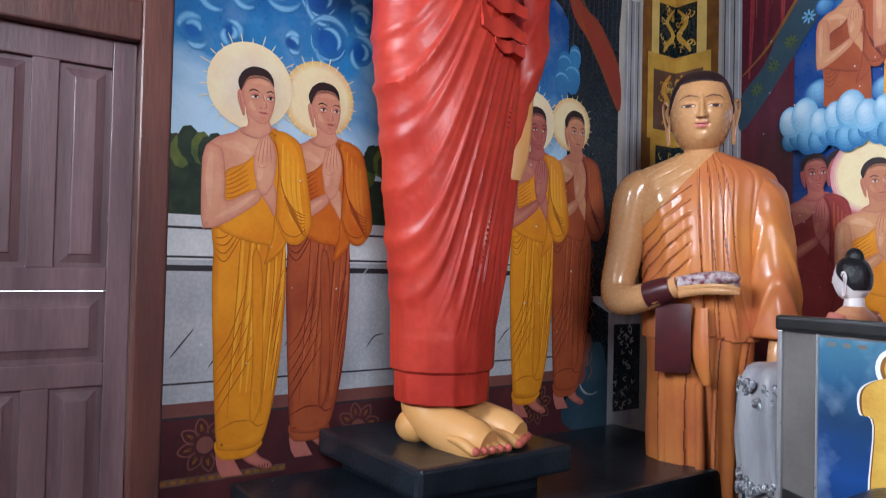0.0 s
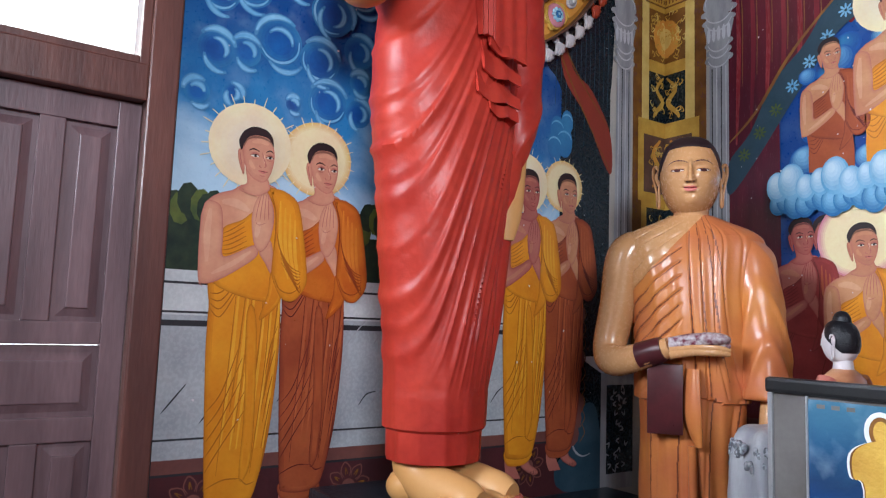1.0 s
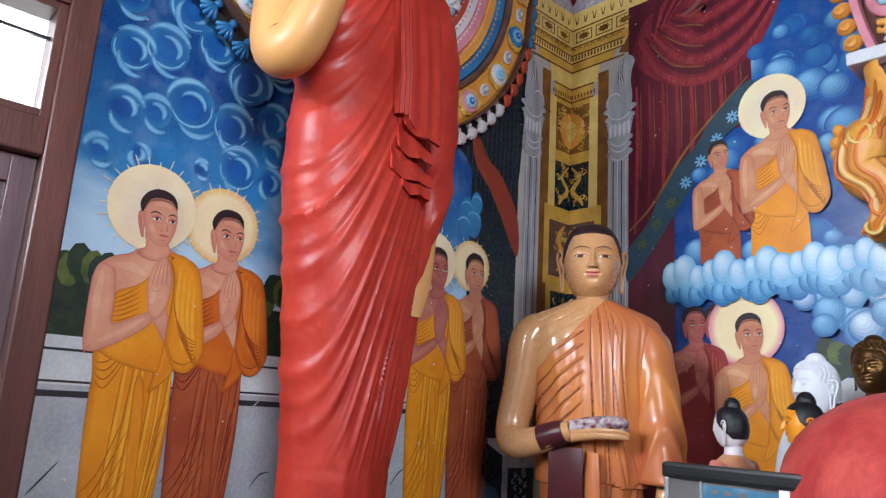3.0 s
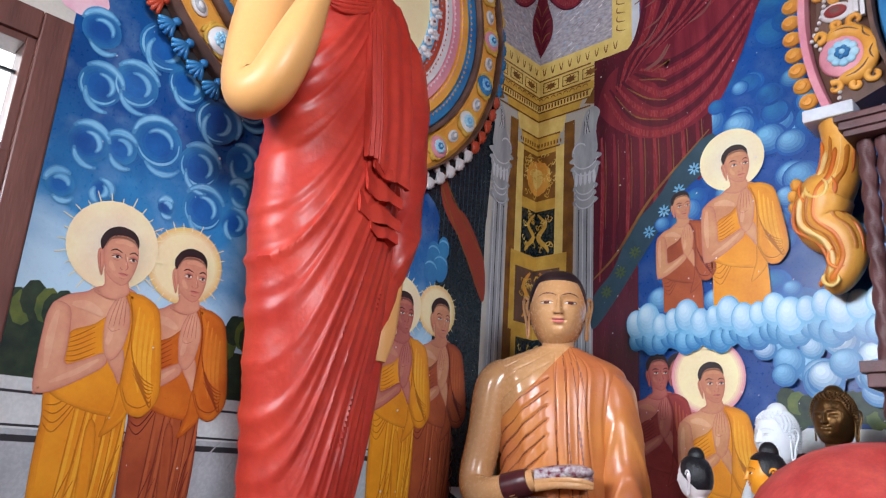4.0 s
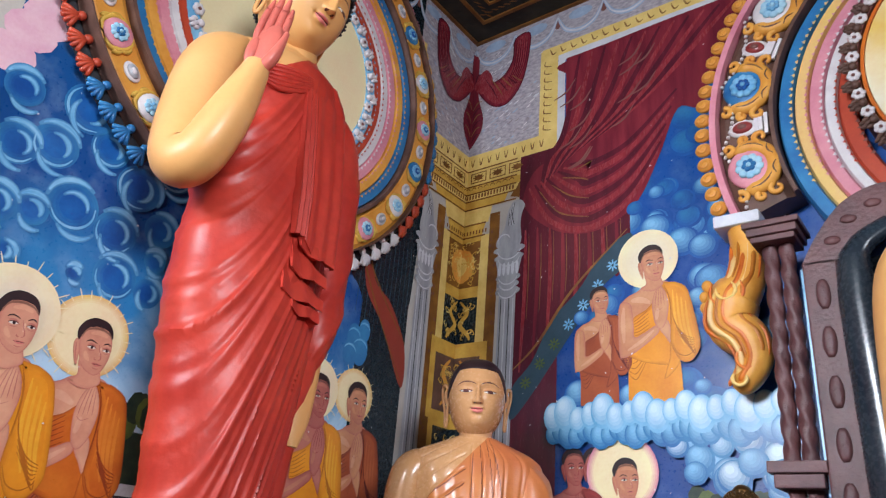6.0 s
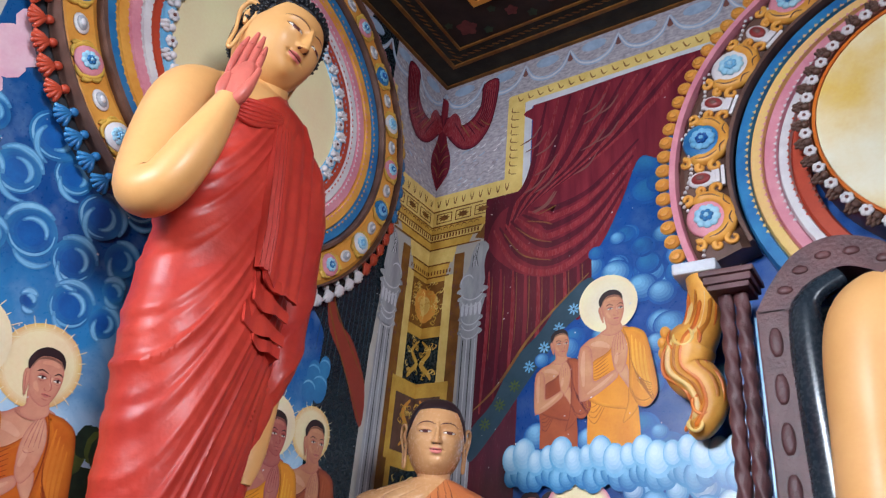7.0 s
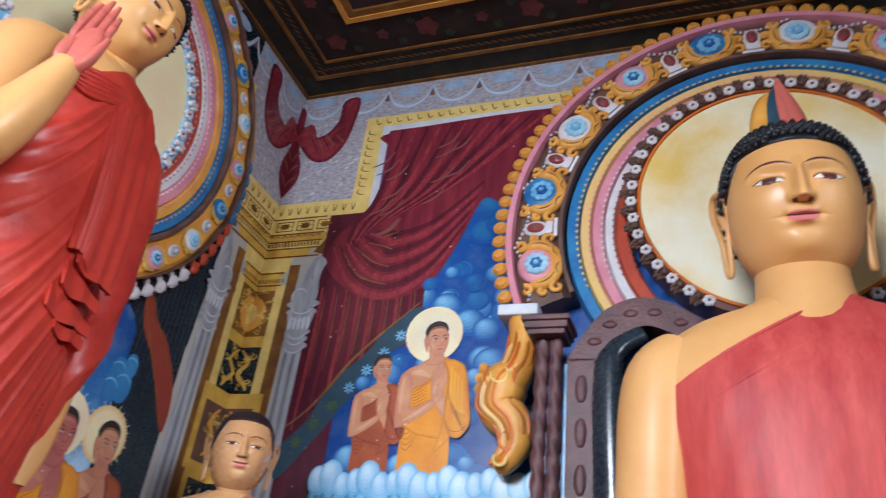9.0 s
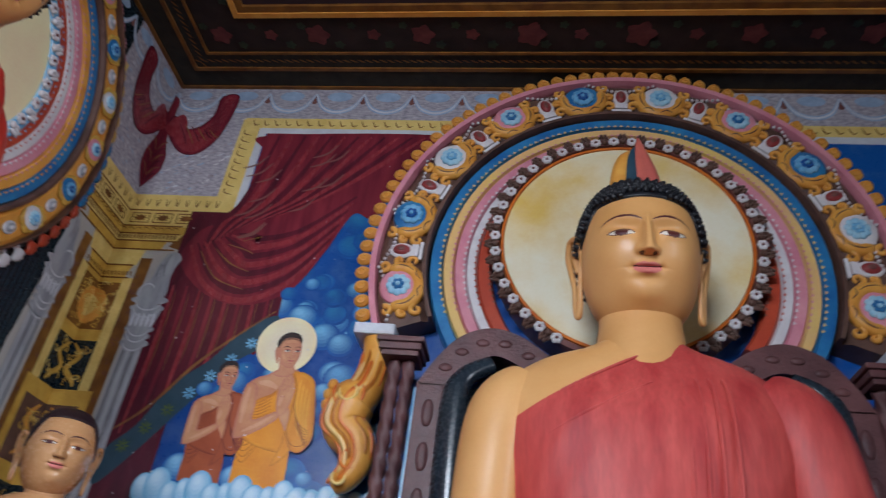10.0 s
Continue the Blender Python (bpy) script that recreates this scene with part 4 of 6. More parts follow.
        m.add(oval(sg * (a + 0.07), 4.133, 0.035, 0.022, n=12), "gold_deep", 3)
    for i in range(16):
        R(0.01 + 0.027 * i, 0.024 + 0.027 * i, 3.955, 3.99, "gold_deep", 3)
        if i < 8:
            R(0.01 + 0.027 * i, 0.022 + 0.027 * i, 3.66, 3.69, "gold_deep", 3)
            m.add(crescent(sg * (0.02 + 0.055 * i), 4.03, 0.02, 0, 180, 0.008), "gold_deep", 3)
    # shaft panels
    R(0.0, 0.235, 1.3, 3.64, "gold", 1.6)
    R(0.235, 0.32, 1.3, 3.8, "gold_deep", 1.4)
    R(0.0, 0.165, 3.25, 3.6, "gold_deep", 2)
    R(0.0, 0.165, 2.84, 3.17, "night", 2)
    R(0.165, 0.235, 2.82, 3.64, "gold_pale", 1.8)
    R(0.0, 0.27, 2.76, 2.84, "gold", 2.3)
    R(0.0, 0.27, 2.3, 2.8, "gold", 2.1)
    R(0.0, 0.215, 2.36, 2.74, "brown_deep", 2.5)
    R(0.0, 0.185, 1.6, 2.26, "night", 2)
    # half rosette on the corner
    for i in range(8):
        a = radians(-90 + 180 * (i + 0.5) / 8)
        m.add(oval(sg * 0.085 * math.cos(a) + sg * 0.005, 3.42 + 0.1 * math.sin(a), 0.035, 0.035, n=10), "orange", 2.6)
    m.add([(sg * x, z) for x, z in oval(0, 3.42, 0.06, 0.075, -90, 90, 12)], "gold_pale", 3)
    for i in range(84):
        band = (3.27, 3.58) if i < 22 else (2.88, 3.14) if i < 36 else (2.4, 2.7) if i < 60 else (1.7, 2.2)
        u, z = rng.uniform(0.02, 0.145), rng.uniform(*band)
        a = rng.uniform(0, 6.28)
        m.add([(sg * x, y) for x, y in stroke([(u, z), (u + 0.025 * math.cos(a), z + 0.025 * math.sin(a)), (u + 0.03 * math.cos(a + 1.4), z + 0.03 * math.sin(a + 1.4)), (u + 0.018 * math.cos(a + 2.2), z + 0.018 * math.sin(a + 2.2))], 0.008)], "gold" if i % 3 else "gold_pale", 3)
    for i in range(40):
        u, z = rng.uniform(0.245, 0.31), rng.uniform(1.6, 3.7)
        a = rng.uniform(0, 6.28)
        m.add([(sg * x, y) for x, y in stroke([(u, z), (u + 0.02 * math.cos(a), z + 0.03 * math.sin(a)), (u + 0.02 * math.cos(a + 1.4), z + 0.03 * math.sin(a + 1.4))], 0.007)], "maroon_pale", 2)
    m.add([(sg * x, z) for x, z in stroke([(0.02, 3.15), (0.09, 3.06), (0.03, 2.98), (0.1, 2.9), (0.12, 2.86)], 0.035)], "gold", 2.6)
    m.add([(sg * x, z) for x, z in stroke([(0.05, 2.72), (0.12, 2.62), (0.05, 2.5), (0.13, 2.4)], 0.04)], "orange", 2.8)
    # silver column with capital and seated lion
    m.add([(sg * 0.345, 1.3), (sg * 0.5, 1.3), (sg * 0.475, 3.15), (sg * 0.345, 3.15)], "stone_grey", 2)
    for i in range(4):
        R(0.36 + 0.032 * i, 0.367 + 0.032 * i, 1.3, 3.12, "stone_pale" if i % 2 else "ink", 2.3)
    for z, w in ((3.15, 0.1), (3.2, 0.09), (3.25, 0.1), (3.4, 0.12), (3.46, 0.13)):
        m.add([(sg * x, y) for x, y in oval(0.415, z + 0.02, w, 0.034, n=18)], "stone_grey", 2.5 + z)
        m.add([(sg * x, y) for x, y in crescent(0.415, z + 0.05, w * 0.8, 200, 340, 0.01)], "stone_pale", 7)
    m.add([(sg * 0.34, 3.27), (sg * 0.49, 3.27), (sg * 0.52, 3.4), (sg * 0.31, 3.4)], "stone_grey", 5.6)
    for i in range(5):
        m.add([(sg * x, y) for x, y in oval(0.345 + 0.035 * i, 3.335, 0.013, 0.05, n=10)], "stone_pale", 7)
    m.add([(sg * x, y) for x, y in spline([(0.33, 3.5), (0.31, 3.56), (0.37, 3.65), (0.39, 3.76), (0.43, 3.84), (0.49, 3.85), (0.53, 3.8), (0.51, 3.74), (0.5, 3.66), (0.5, 3.5)], 5)], "stone_grey", 7.4)
    for i in range(5):
        m.add([(sg * x, y) for x, y in stroke([(0.45 - 0.01 * i, 3.84 - 0.02 * i), (0.43 - 0.006 * i, 3.74), (0.45 - 0.012 * i, 3.66)], 0.007)], "stone_pale" if i % 2 else "ink", 8)
    m.add([(sg * x, y) for x, y in crescent(0.37, 3.55, 0.05, 20, 200, 0.012)], "stone_pale", 8)
    return m.done("painted_pillar", parent)


pillar("A", wall_a, -1)
pillar("B", wall_b, 1)

# frieze under the ceiling with looped garlands
for wall, sg, parent, end in (("A", -1, wall_a, 3.1), ("B", 1, wall_b, 6.9)):
    m = Mural(wall)
    m.rect(sg * 0.0, sg * end, 5.1, H, "feather", 0.9)
    if wall == "B":
        m.rect(0.77, end, 4.94, 5.0, "stone_pale", 1.6)
        m.rect(0.62, end, 5.0, 5.1, "gold_pale", 1.7)
        for i in range(70):
            m.add(stroke([(0.7 + 0.085 * i, 5.08), (0.72 + 0.085 * i, 5.03), (0.75 + 0.085 * i, 5.04)], 0.012), "gold_deep", 2)
    for i in range(int(end / 0.38)):
        c = sg * (0.19 + 0.38 * i)
        for k, (r, mt, w) in enumerate(((0.2, "garland", 0.045), (0.2, "stone_pale", 0.018))):
            m.add(stroke([(c - 0.19, 5.36), (c - 0.12, 5.22), (c, 5.17), (c + 0.12, 5.22), (c + 0.19, 5.36)], w), mt, 3 + 0.6 * k)
        m.add(oval(c, 5.33, 0.1, 0.05, n=12), "garland", 2.4)
        m.add(oval(c + 0.19, 5.3, 0.03, 0.05, n=10), "maroon_pale", 2.8)
    m.done("painted_frieze", parent)

# north wall: sky, clouds, curtain
m = Mural("B")
m.rect(0.48, XE, 1.6, 5.0, "sky_b", 0.5)
m.rect(0.48, XE, 0.0, 1.6, "maroon", 0.5)
m.rect(1.5, XE, 1.6, 1.72, "marble_pale", 0.8)
m.done("painted_sky", wall_b)
m = Mural("B")
for i in range(110):
    u, z = rng.uniform(0.95, 2.15), rng.uniform(2.3, 4.3)
    r = rng.uniform(0.05, 0.11)
    if z > 3.1 and u < 1.1 + (z - 3.2) * 0.5:
        continue
    puff(m, u, z, r, r * 0.9, "blue", rng.choice(("blue_mid", "blue_mid", "cloud_arc", "blue_pale")), 1 + 0.014 * i)
m.done("painted_cloud", wall_b)
m = Mural("B", 0.03)
for i in range(24):
    u, z = 1.48 + 0.62 * rng.random(), 1.86 + 0.36 * rng.random()
    r = rng.uniform(0.06, 0.1)
    puff(m, u, z, r, r * 0.95, "blue_mid", rng.choice(("blue_pale", "cloud_white", "cloud_lit")), 2 + 0.02 * i)
for i in range(26):
    u = 0.8 + i * 0.051
    r = 0.055 + 0.022 * math.sin(i * 2.3) ** 2
    puff(m, u, 2.2 + 0.02 * math.sin(i * 1.7), r * 0.9, r * 1.1, "blue_mid", "blue_pale", 4 + 0.02 * i)
for i in range(17):
    u = 0.8 + i * 0.08
    r = 0.075 + 0.015 * math.sin(i * 1.9)
    puff(m, u, 2.3 + 0.025 * math.sin(i * 2.1), r * 0.85, r * 1.15, "blue_pale", "cloud_lit", 5.5 + 0.02 * i)
m.done("painted_cloud", wall_b)
m = Mural("B")
for i in range(22):
    m.add(oval(1.62 + 0.05 * (i % 11), 1.76 + 0.05 * rng.random() + (0.06 if i > 10 else 0), 0.05, 0.06, n=9), "leaf_lit" if i % 4 == 0 else "leaf", 5 + 0.04 * i)
m.done("painted_tree", wall_b)

m = Mural("B", 0.006)
m.rect(0.48, 0.8, 1.0, 4.2, "curtain_dark", 3)
m.add([(0.48, 2.3), (0.8, 2.4), (0.8, 2.9), (1.3, 3.24), (1.3, 3.7), (0.5, 3.9)], "curtain_dark", 3.1)
m.add(spline([(0.87, 4.92), (0.87, 4.75), (0.87, 4.4), (0.84, 4.16), (0.6, 4.05), (0.52, 3.8), (0.75, 3.56), (1.05, 3.48), (1.33, 3.6), (1.5, 3.9), (1.64, 4.22), (1.8, 4.2), (2.0, 4.6), (2.35, 4.93)], 6), "curtain", 3.4)
m.add([(0.84, 4.94), (0.84, 4.2), (1.2, 4.4), (2.2, 4.94)], "curtain", 3.5)
for i in range(12):
    m.add(stroke([(2.05 - 0.1 * i, 4.92), (1.6 - 0.07 * i, 4.52 - 0.02 * i), (1.2 - 0.045 * i, 4.25 - 0.012 * i), (0.88 - 0.02 * i, 4.12 - 0.02 * i)], 0.05), "curtain_dark" if i % 2 else "curtain_lit", 3.8 + 0.02 * i)
for i in range(8):
    m.add(stroke([(0.56 + 0.045 * i, 3.92 + 0.015 * i), (0.74 + 0.04 * i, 3.62 + 0.055 * i), (1.02, 3.51 + 0.068 * i), (1.3, 3.65 + 0.06 * i), (1.5 + 0.02 * i, 3.95 + 0.06 * i)], 0.045), "curtain_dark" if i % 2 else "curtain_lit", 4.0 + 0.02 * i)
    if i % 2:
        m.add(stroke([(0.6 + 0.045 * i, 3.86 + 0.015 * i), (0.76 + 0.04 * i, 3.62 + 0.055 * i), (1.02, 3.525 + 0.068 * i)], 0.01), "gold_deep", 4.3)
for i in range(14):
    u, z = rng.uniform(0.9, 1.6), rng.uniform(4.1, 4.85)
    m.add(stroke([(u, z), (u - 0.07, z - 0.09), (u - 0.17, z - 0.13)], 0.016), "maroon_pale", 4.2)
for i in range(8):
    u = 0.54 + 0.095 * i
    m.add(stroke([(u, 3.6), (u + 0.01, 3.2), (u - 0.01, max(2.5, 2.6 + 0.08 * i))], 0.03), "curtain" if i % 2 else "curtain_lit", 3.3)
    m.add(stroke([(u + 0.03, 3.55), (u + 0.035, 3.3), (u + 0.03, 2.95 + 0.05 * i)], 0.006), "gold_deep", 3.35)
m.add(spline([(0.48, 2.5), (0.62, 2.66), (0.76, 2.92), (0.95, 3.1), (1.1, 3.3), (1.3, 3.42), (1.3, 3.24), (1.12, 3.1), (0.98, 2.92), (0.85, 2.75), (0.65, 2.48), (0.48, 2.3)], 5), "teal", 3.6)
m.add(stroke([(0.48, 2.62), (0.66, 2.78), (0.9, 3.1), (1.28, 3.45)], 0.02), "gold_deep", 3.8)
for i in range(7):
    c = (0.58 + 0.1 * i, 2.53 + 0.115 * i)
    for k in range(8):
        a = k * math.pi / 4
        m.add(stroke([(c[0] + 0.008 * math.cos(a), c[1] + 0.008 * math.sin(a)), (c[0] + 0.04 * math.cos(a), c[1] + 0.04 * math.sin(a))], 0.012), "blue_pale" if i > 2 else "leaf_lit", 3.9)
m.done("painted_curtain", wall_b)

monk("painted_monk", "B", 1.1, 1.79, 1.3, "robe_brown", "flesh_b", wall_b, low=0.44, base=0.014)
monk("painted_monk", "B", 1.44, 1.62, 1.68, "robe_yellow", "flesh_b", wall_b, 0.112, low=0.43, base=0.017)
monk("painted_monk", "B", 0.93, 0.62, 1.5, "robe_crimson", "flesh_dark", wall_b, low=0.3, base=0.014)
monk("painted_monk", "B", 1.06, 0.62, 1.5, "robe_crimson", "flesh_dark", wall_b, low=0.3, base=0.01)
monk("painted_monk", "B", 1.25, 0.47, 1.59, "robe_yellow", "flesh_b", wall_b, 0.125, low=0.3, base=0.018, pale_rim="pink")

# small chips in the paint of both walls
for wall, parent, u0, u1 in (("A", wall_a, -3.1, -0.3), ("B", wall_b, 0.3, 2.2)):
    m = Mural(wall, 0.024)
    for i in range(90):
        u, z = rng.uniform(u0, u1), rng.uniform(0.9, 4.8)
        r = rng.choice((0.0025, 0.003, 0.004, 0.006))
        m.add([(u + r * rng.uniform(0.6, 1.3) * math.cos(k * 1.05), z + r * rng.uniform(0.6, 1.3) * math.sin(k * 1.05)) for k in range(6)], "chalk", 0)
    tagged(m.done("paint_chips", parent), kind="stuff")

# ---- relief arches ----


def arch(name, wall, c, bands, flower, rim, a0, a1, label, depth, beads, petals, inner=0, lift=0.0, fore=0):
    """A raised arch round a halo: painted bands, a carved flower band, and an edge of beads or scallops."""
    at = P(wall, c[0], c[1], 0)
    top = holder(name, at, label, "arch")
    bm = bmesh.new()
    r = bands[0][1]
    face = depth * 0.5 if not fore else depth + 0.012
    hub = (c[0], c[1] + lift)
    vs = [bm.verts.new(P(wall, hub[0] + r * math.cos(2 * math.pi * i / 96), hub[1] + r * math.sin(2 * math.pi * i / 96), face)) for i in range(96)]
    f = bm.faces.new(vs)
    f.normal_update()
    if (f.normal.x if wall == "A" else -f.normal.y) < 0:
        f.normal_flip()
    g = bmesh.ops.extrude_face_region(bm, geom=[f])
    bmesh.ops.translate(bm, verts=[v for v in g["geom"] if isinstance(v, bmesh.types.BMVert)], vec=P(wall, 0, 0, 0.004 - face))
    bmesh.ops.recalc_face_normals(bm, faces=bm.faces[:])
    part("halo_disc", bm, bands[0][2], top, "pale yellow halo disc")
    n = len(bands)
    for i, (r0, r1, mat) in enumerate(bands[1:], 1):
        bm = bmesh.new()
        if i <= fore:
            ring_band(bm, wall, hub, r0, r1, -89, 269, 0.003, depth + 0.012 + 0.006 * i, 96)
            part("band", bm, mat, top)
            continue
        ring_band(bm, wall, c, r0, r1, a0 - inner, a1 + inner, 0.003, depth * (0.55 + 0.45 * i / n), 64)
        b = part("band", bm, mat, top)
        # small tongues along the inner edge of a band
        k = int(abs(a1 - a0) * radians(1) * r1 / 0.045)
        bm = bmesh.new()
        for j in range(k):
            a = radians(a0 + (a1 - a0) * (j + 0.5) / k)
            d = depth * (0.55 + 0.45 * i / n) + 0.003
            w = 0.013 / r0
            pts = [(r0 + 0.004, a - w), (r0 + (r1 - r0) * 0.28, a), (r0 + 0.004, a + w)]
            q = [bm.verts.new(P(wall, c[0] + rr * math.cos(aa), c[1] + rr * math.sin(aa), d - (0.0 if t == 1 else 0.001))) for t, (rr, aa) in enumerate(pts)]
            f = bm.faces.new(q)
            f.normal_update()
            if (f.normal.x if wall == "A" else -f.normal.y) < 0:
                f.normal_flip()
        part("band_edging", bm, bands[max(i - 1, 1)][2] if i > 1 else "chalk", b)
    # flower band
    r0, r1, back = flower
    bm = bmesh.new()
    ring_band(bm, wall, c, r0, r1, a0, a1, 0.003, depth, 72)
    part("flower_band", bm, back, top)
    bm = bmesh.new()
    ring_band(bm, wall, c, r0 - 0.03, r0, a0, a1, 0.003, depth + 0.03, 72)
    part("moulding", bm, "brown_deep", top)
    bm = bmesh.new()
    ring_band(bm, wall, c, r1, r1 + rim[0], a0, a1, 0.003, depth + 0.03, 72)
    part("moulding", bm, rim[1], top)
    # turn a piece built round the origin (u, v, d) on to the arch
    def place(r, a, spin=0.0, s=1.0, d=depth, up=0.0):
        o = P(wall, c[0] + r * math.cos(a), c[1] + up + r * math.sin(a), d)
        ex, ey, ez = (Vector((0, 1, 0)), Vector((0, 0, 1)), Vector((1, 0, 0))) if wall == "A" else (Vector((1, 0, 0)), Vector((0, 0, 1)), Vector((0, -1, 0)))
        rot = Matrix((ex, ey, ez)).transposed().to_4x4()
        return Matrix.Translation(o) @ rot @ Matrix.Rotation(a + spin, 4, "Z") @ Matrix.Scale(s, 4)

    def rosette(cols):
        bm = bmesh.new()
        blob(bm, (0, 0, 0.0), (0.1, 0.105, 0.02), 0, 22, 8)
        for j in range(9):
            a = 2 * math.pi * j / 9
            blob(bm, (0.042 * math.cos(a), 0.042 * math.sin(a), 0.02), (0.022, 0.022, 0.012), 1, 8, 6)
        for j in range(6):
            a = 2 * math.pi * j / 6
            blob(bm, (0.02 * math.cos(a), 0.02 * math.sin(a), 0.03), (0.013, 0.013, 0.01), 2, 8, 6)
        blob(bm, (0, 0, 0.036), (0.012, 0.012, 0.01), 1, 8, 6)
        return bm, cols

    def scroll():
        bm = bmesh.new()
        for sgn in (1, -1):
            for k in (0, 1):
                pts = []
                for j in range(9):
                    t = j / 8
                    rr = 0.055 * (1 - 0.75 * t)
                    an = 0.6 + 4.6 * t
                    pts.append((-0.03 + 0.075 * k + rr * math.cos(an) * 0.9, sgn * (0.1 - 0.0 * k + rr * math.sin(an) * 0.9), 0.012))
                tube(bm, pts, [0.02 - 0.0012 * j for j in range(9)], 0, 8, steps=3)
            tube(bm, [(-0.1, sgn * 0.03, 0.01), (-0.08, sgn * 0.09, 0.014), (0.0, sgn * 0.125, 0.014), (0.09, sgn * 0.1, 0.012), (0.11, sgn * 0.03, 0.01)], [0.012, 0.018, 0.02, 0.018, 0.01], 0, 8, steps=3)
        return bm

    def broad_scroll():
        """A broad gilt C-scroll that cups a flower, open to the outside, with curled ends and dark incised lines."""
        bm = bmesh.new()
        arc = [radians(62 + 236 * j / 12) for j in range(13)]
        tube(bm, [(0.108 * math.cos(t), 0.118 * math.sin(t), 0.004) for t in arc], [0.012] + [0.036] * 11 + [0.012], 0, 10, steps=3)
        for sgn in (1, -1):
            for cx, cy, rr, turn in ((-0.085, 0.15, 0.034, 1), (0.075, 0.14, 0.03, -1), (-0.01, 0.165, 0.022, 1)):
                tube(bm, [(cx + rr * (1 - 0.08 * q) * math.cos(turn * q * 0.7 - 1.2), sgn * (cy + rr * (1 - 0.08 * q) * math.sin(turn * q * 0.7 - 1.2)), 0.01) for q in range(9)], [0.017 - 0.001 * q for q in range(9)], 0, 8, steps=2)
            tube(bm, [(0.112 * math.cos(t), sgn * 0.122 * math.sin(t), 0.038) for t in arc[1:5]], [0.002, 0.004, 0.004, 0.002], 1, 6, steps=3)
            tube(bm, [(-0.12, sgn * 0.02, 0.036), (-0.1, sgn * 0.05, 0.04), (-0.105, sgn * 0.085, 0.034)], [0.002, 0.004, 0.002], 1, 6, steps=3)
        return bm

    protos = {}
    rm = (r0 + r1) / 2
    sc = (r1 - r0) / 0.3
    k = petals
    span = radians(a1 - a0)
    for j in range(k):
        a = radians(a0) + span * (j + 0.5) / k
        col = ((("pink", "petal", "blue_mid"), ("chalk", "petal", "blue_pale"), ("blue_mid", "blue_pale", "blue"))[j % 3])
        if col not in protos:
            bm, cols = rosette(col)
            protos[col] = part("rosette", bm, list(cols), top, smooth=True)
            protos[col].matrix_basis = place(rm, a, 0, sc * (1.3 if wall == "B" else 1.15), depth + 0.012)
        else:
            piece("rosette", protos[col], top, place(rm, a, 0, sc * (1.3 if wall == "B" else 1.15), depth + 0.012))
        if "scroll" not in protos:
            protos["scroll"] = part("scrollwork", *((broad_scroll(), ["orange", "brown_deep"]) if wall == "B" else (scroll(), "gold")), top, smooth=True)
            protos["scroll"].matrix_basis = place(rm, a, 0, sc * (1.2 if wall == "B" else 1.0), depth)
        else:
            piece("scrollwork", protos["scroll"], top, place(rm, a, 0, sc * (1.2 if wall == "B" else 1.0), depth))
        if j < k - 1:
            a2 = a + span / k / 2
            if "jewel" not in protos:
                bm = bmesh.new()
                blob(bm, (0, 0, 0), (0.085, 0.06, 0.02), 0, 14, 8)
                blob(bm, (0, 0, 0.014), (0.06, 0.04, 0.022), 1, 14, 8)
                blob(bm, (0, 0, 0.03), (0.03, 0.02, 0.012), 2, 12, 6)
                protos["jewel"] = part("jewel", bm, ["chalk", "robe_crimson" if wall == "B" else "stone_grey", "maroon_pale" if wall == "B" else "chalk"], top, smooth=True)
                protos["jewel"].matrix_basis = place(rm, a2, math.pi / 2 if wall == "A" else 0, sc, depth + 0.005)
            else:
                piece("jewel", protos["jewel"], top, place(rm, a2, math.pi / 2 if wall == "A" else 0, sc, depth + 0.005))
    # white stepped brackets beside the jewels
    if wall == "B":
        for j in range(k - 1):
            a2 = radians(a0) + span * (j + 1) / k
            if "bracket" not in protos:
                bm = bmesh.new()
                for x0, w, h in ((-0.145, 0.07, 0.02), (-0.115, 0.045, 0.026), (-0.09, 0.062, 0.02)):
                    box(bm, x0, x0 + 0.024, -w, w, -0.01, h, 0, 0.004)
                protos["bracket"] = part("bracket", bm, "chalk", top)
                protos["bracket"].matrix_basis = place(rm, a2, 0, sc, depth)
            else:
                piece("bracket", protos["bracket"], top, place(rm, a2, 0, sc, depth))
    # inner ring of small flowers and dark beads
    rb, kb = beads
    for j in range(kb):
        a = radians(-60) + radians(300) * j / (kb - 1)
        key = "bead" + str(j % 2)
        if key not in protos:
            bm = bmesh.new()
            if j % 2:
                blob(bm, (0, 0, 0.01), (0.022, 0.022, 0.02), 0, 10, 6)
                for q in range(5):
                    blob(bm, (0.03 + 0.02 * (q % 2), (q - 2) * 0.012, 0.008), (0.02, 0.012, 0.014), 0, 8, 6)
                protos[key] = part("bead", bm, "brown_deep" if wall == "B" else "chalk", top, smooth=True)
            else:
                for q in range(6):
                    blob(bm, (0.02 * math.cos(q * 1.047), 0.02 * math.sin(q * 1.047), 0.01), (0.016, 0.016, 0.012), 0, 8, 6)
                blob(bm, (0, 0, 0.02), (0.01, 0.01, 0.008), 1, 8, 6)
                protos[key] = part("bead", bm, ["chalk", "maroon_pale"], top, smooth=True)
            protos[key].matrix_basis = place(rb, a, 0, 1, depth * 0.6 if not fore else depth + 0.026, lift)
        else:
            piece("bead", protos[key], top, place(rb, a, 0, 1, depth * 0.6 if not fore else depth + 0.026, lift))
    return top, place


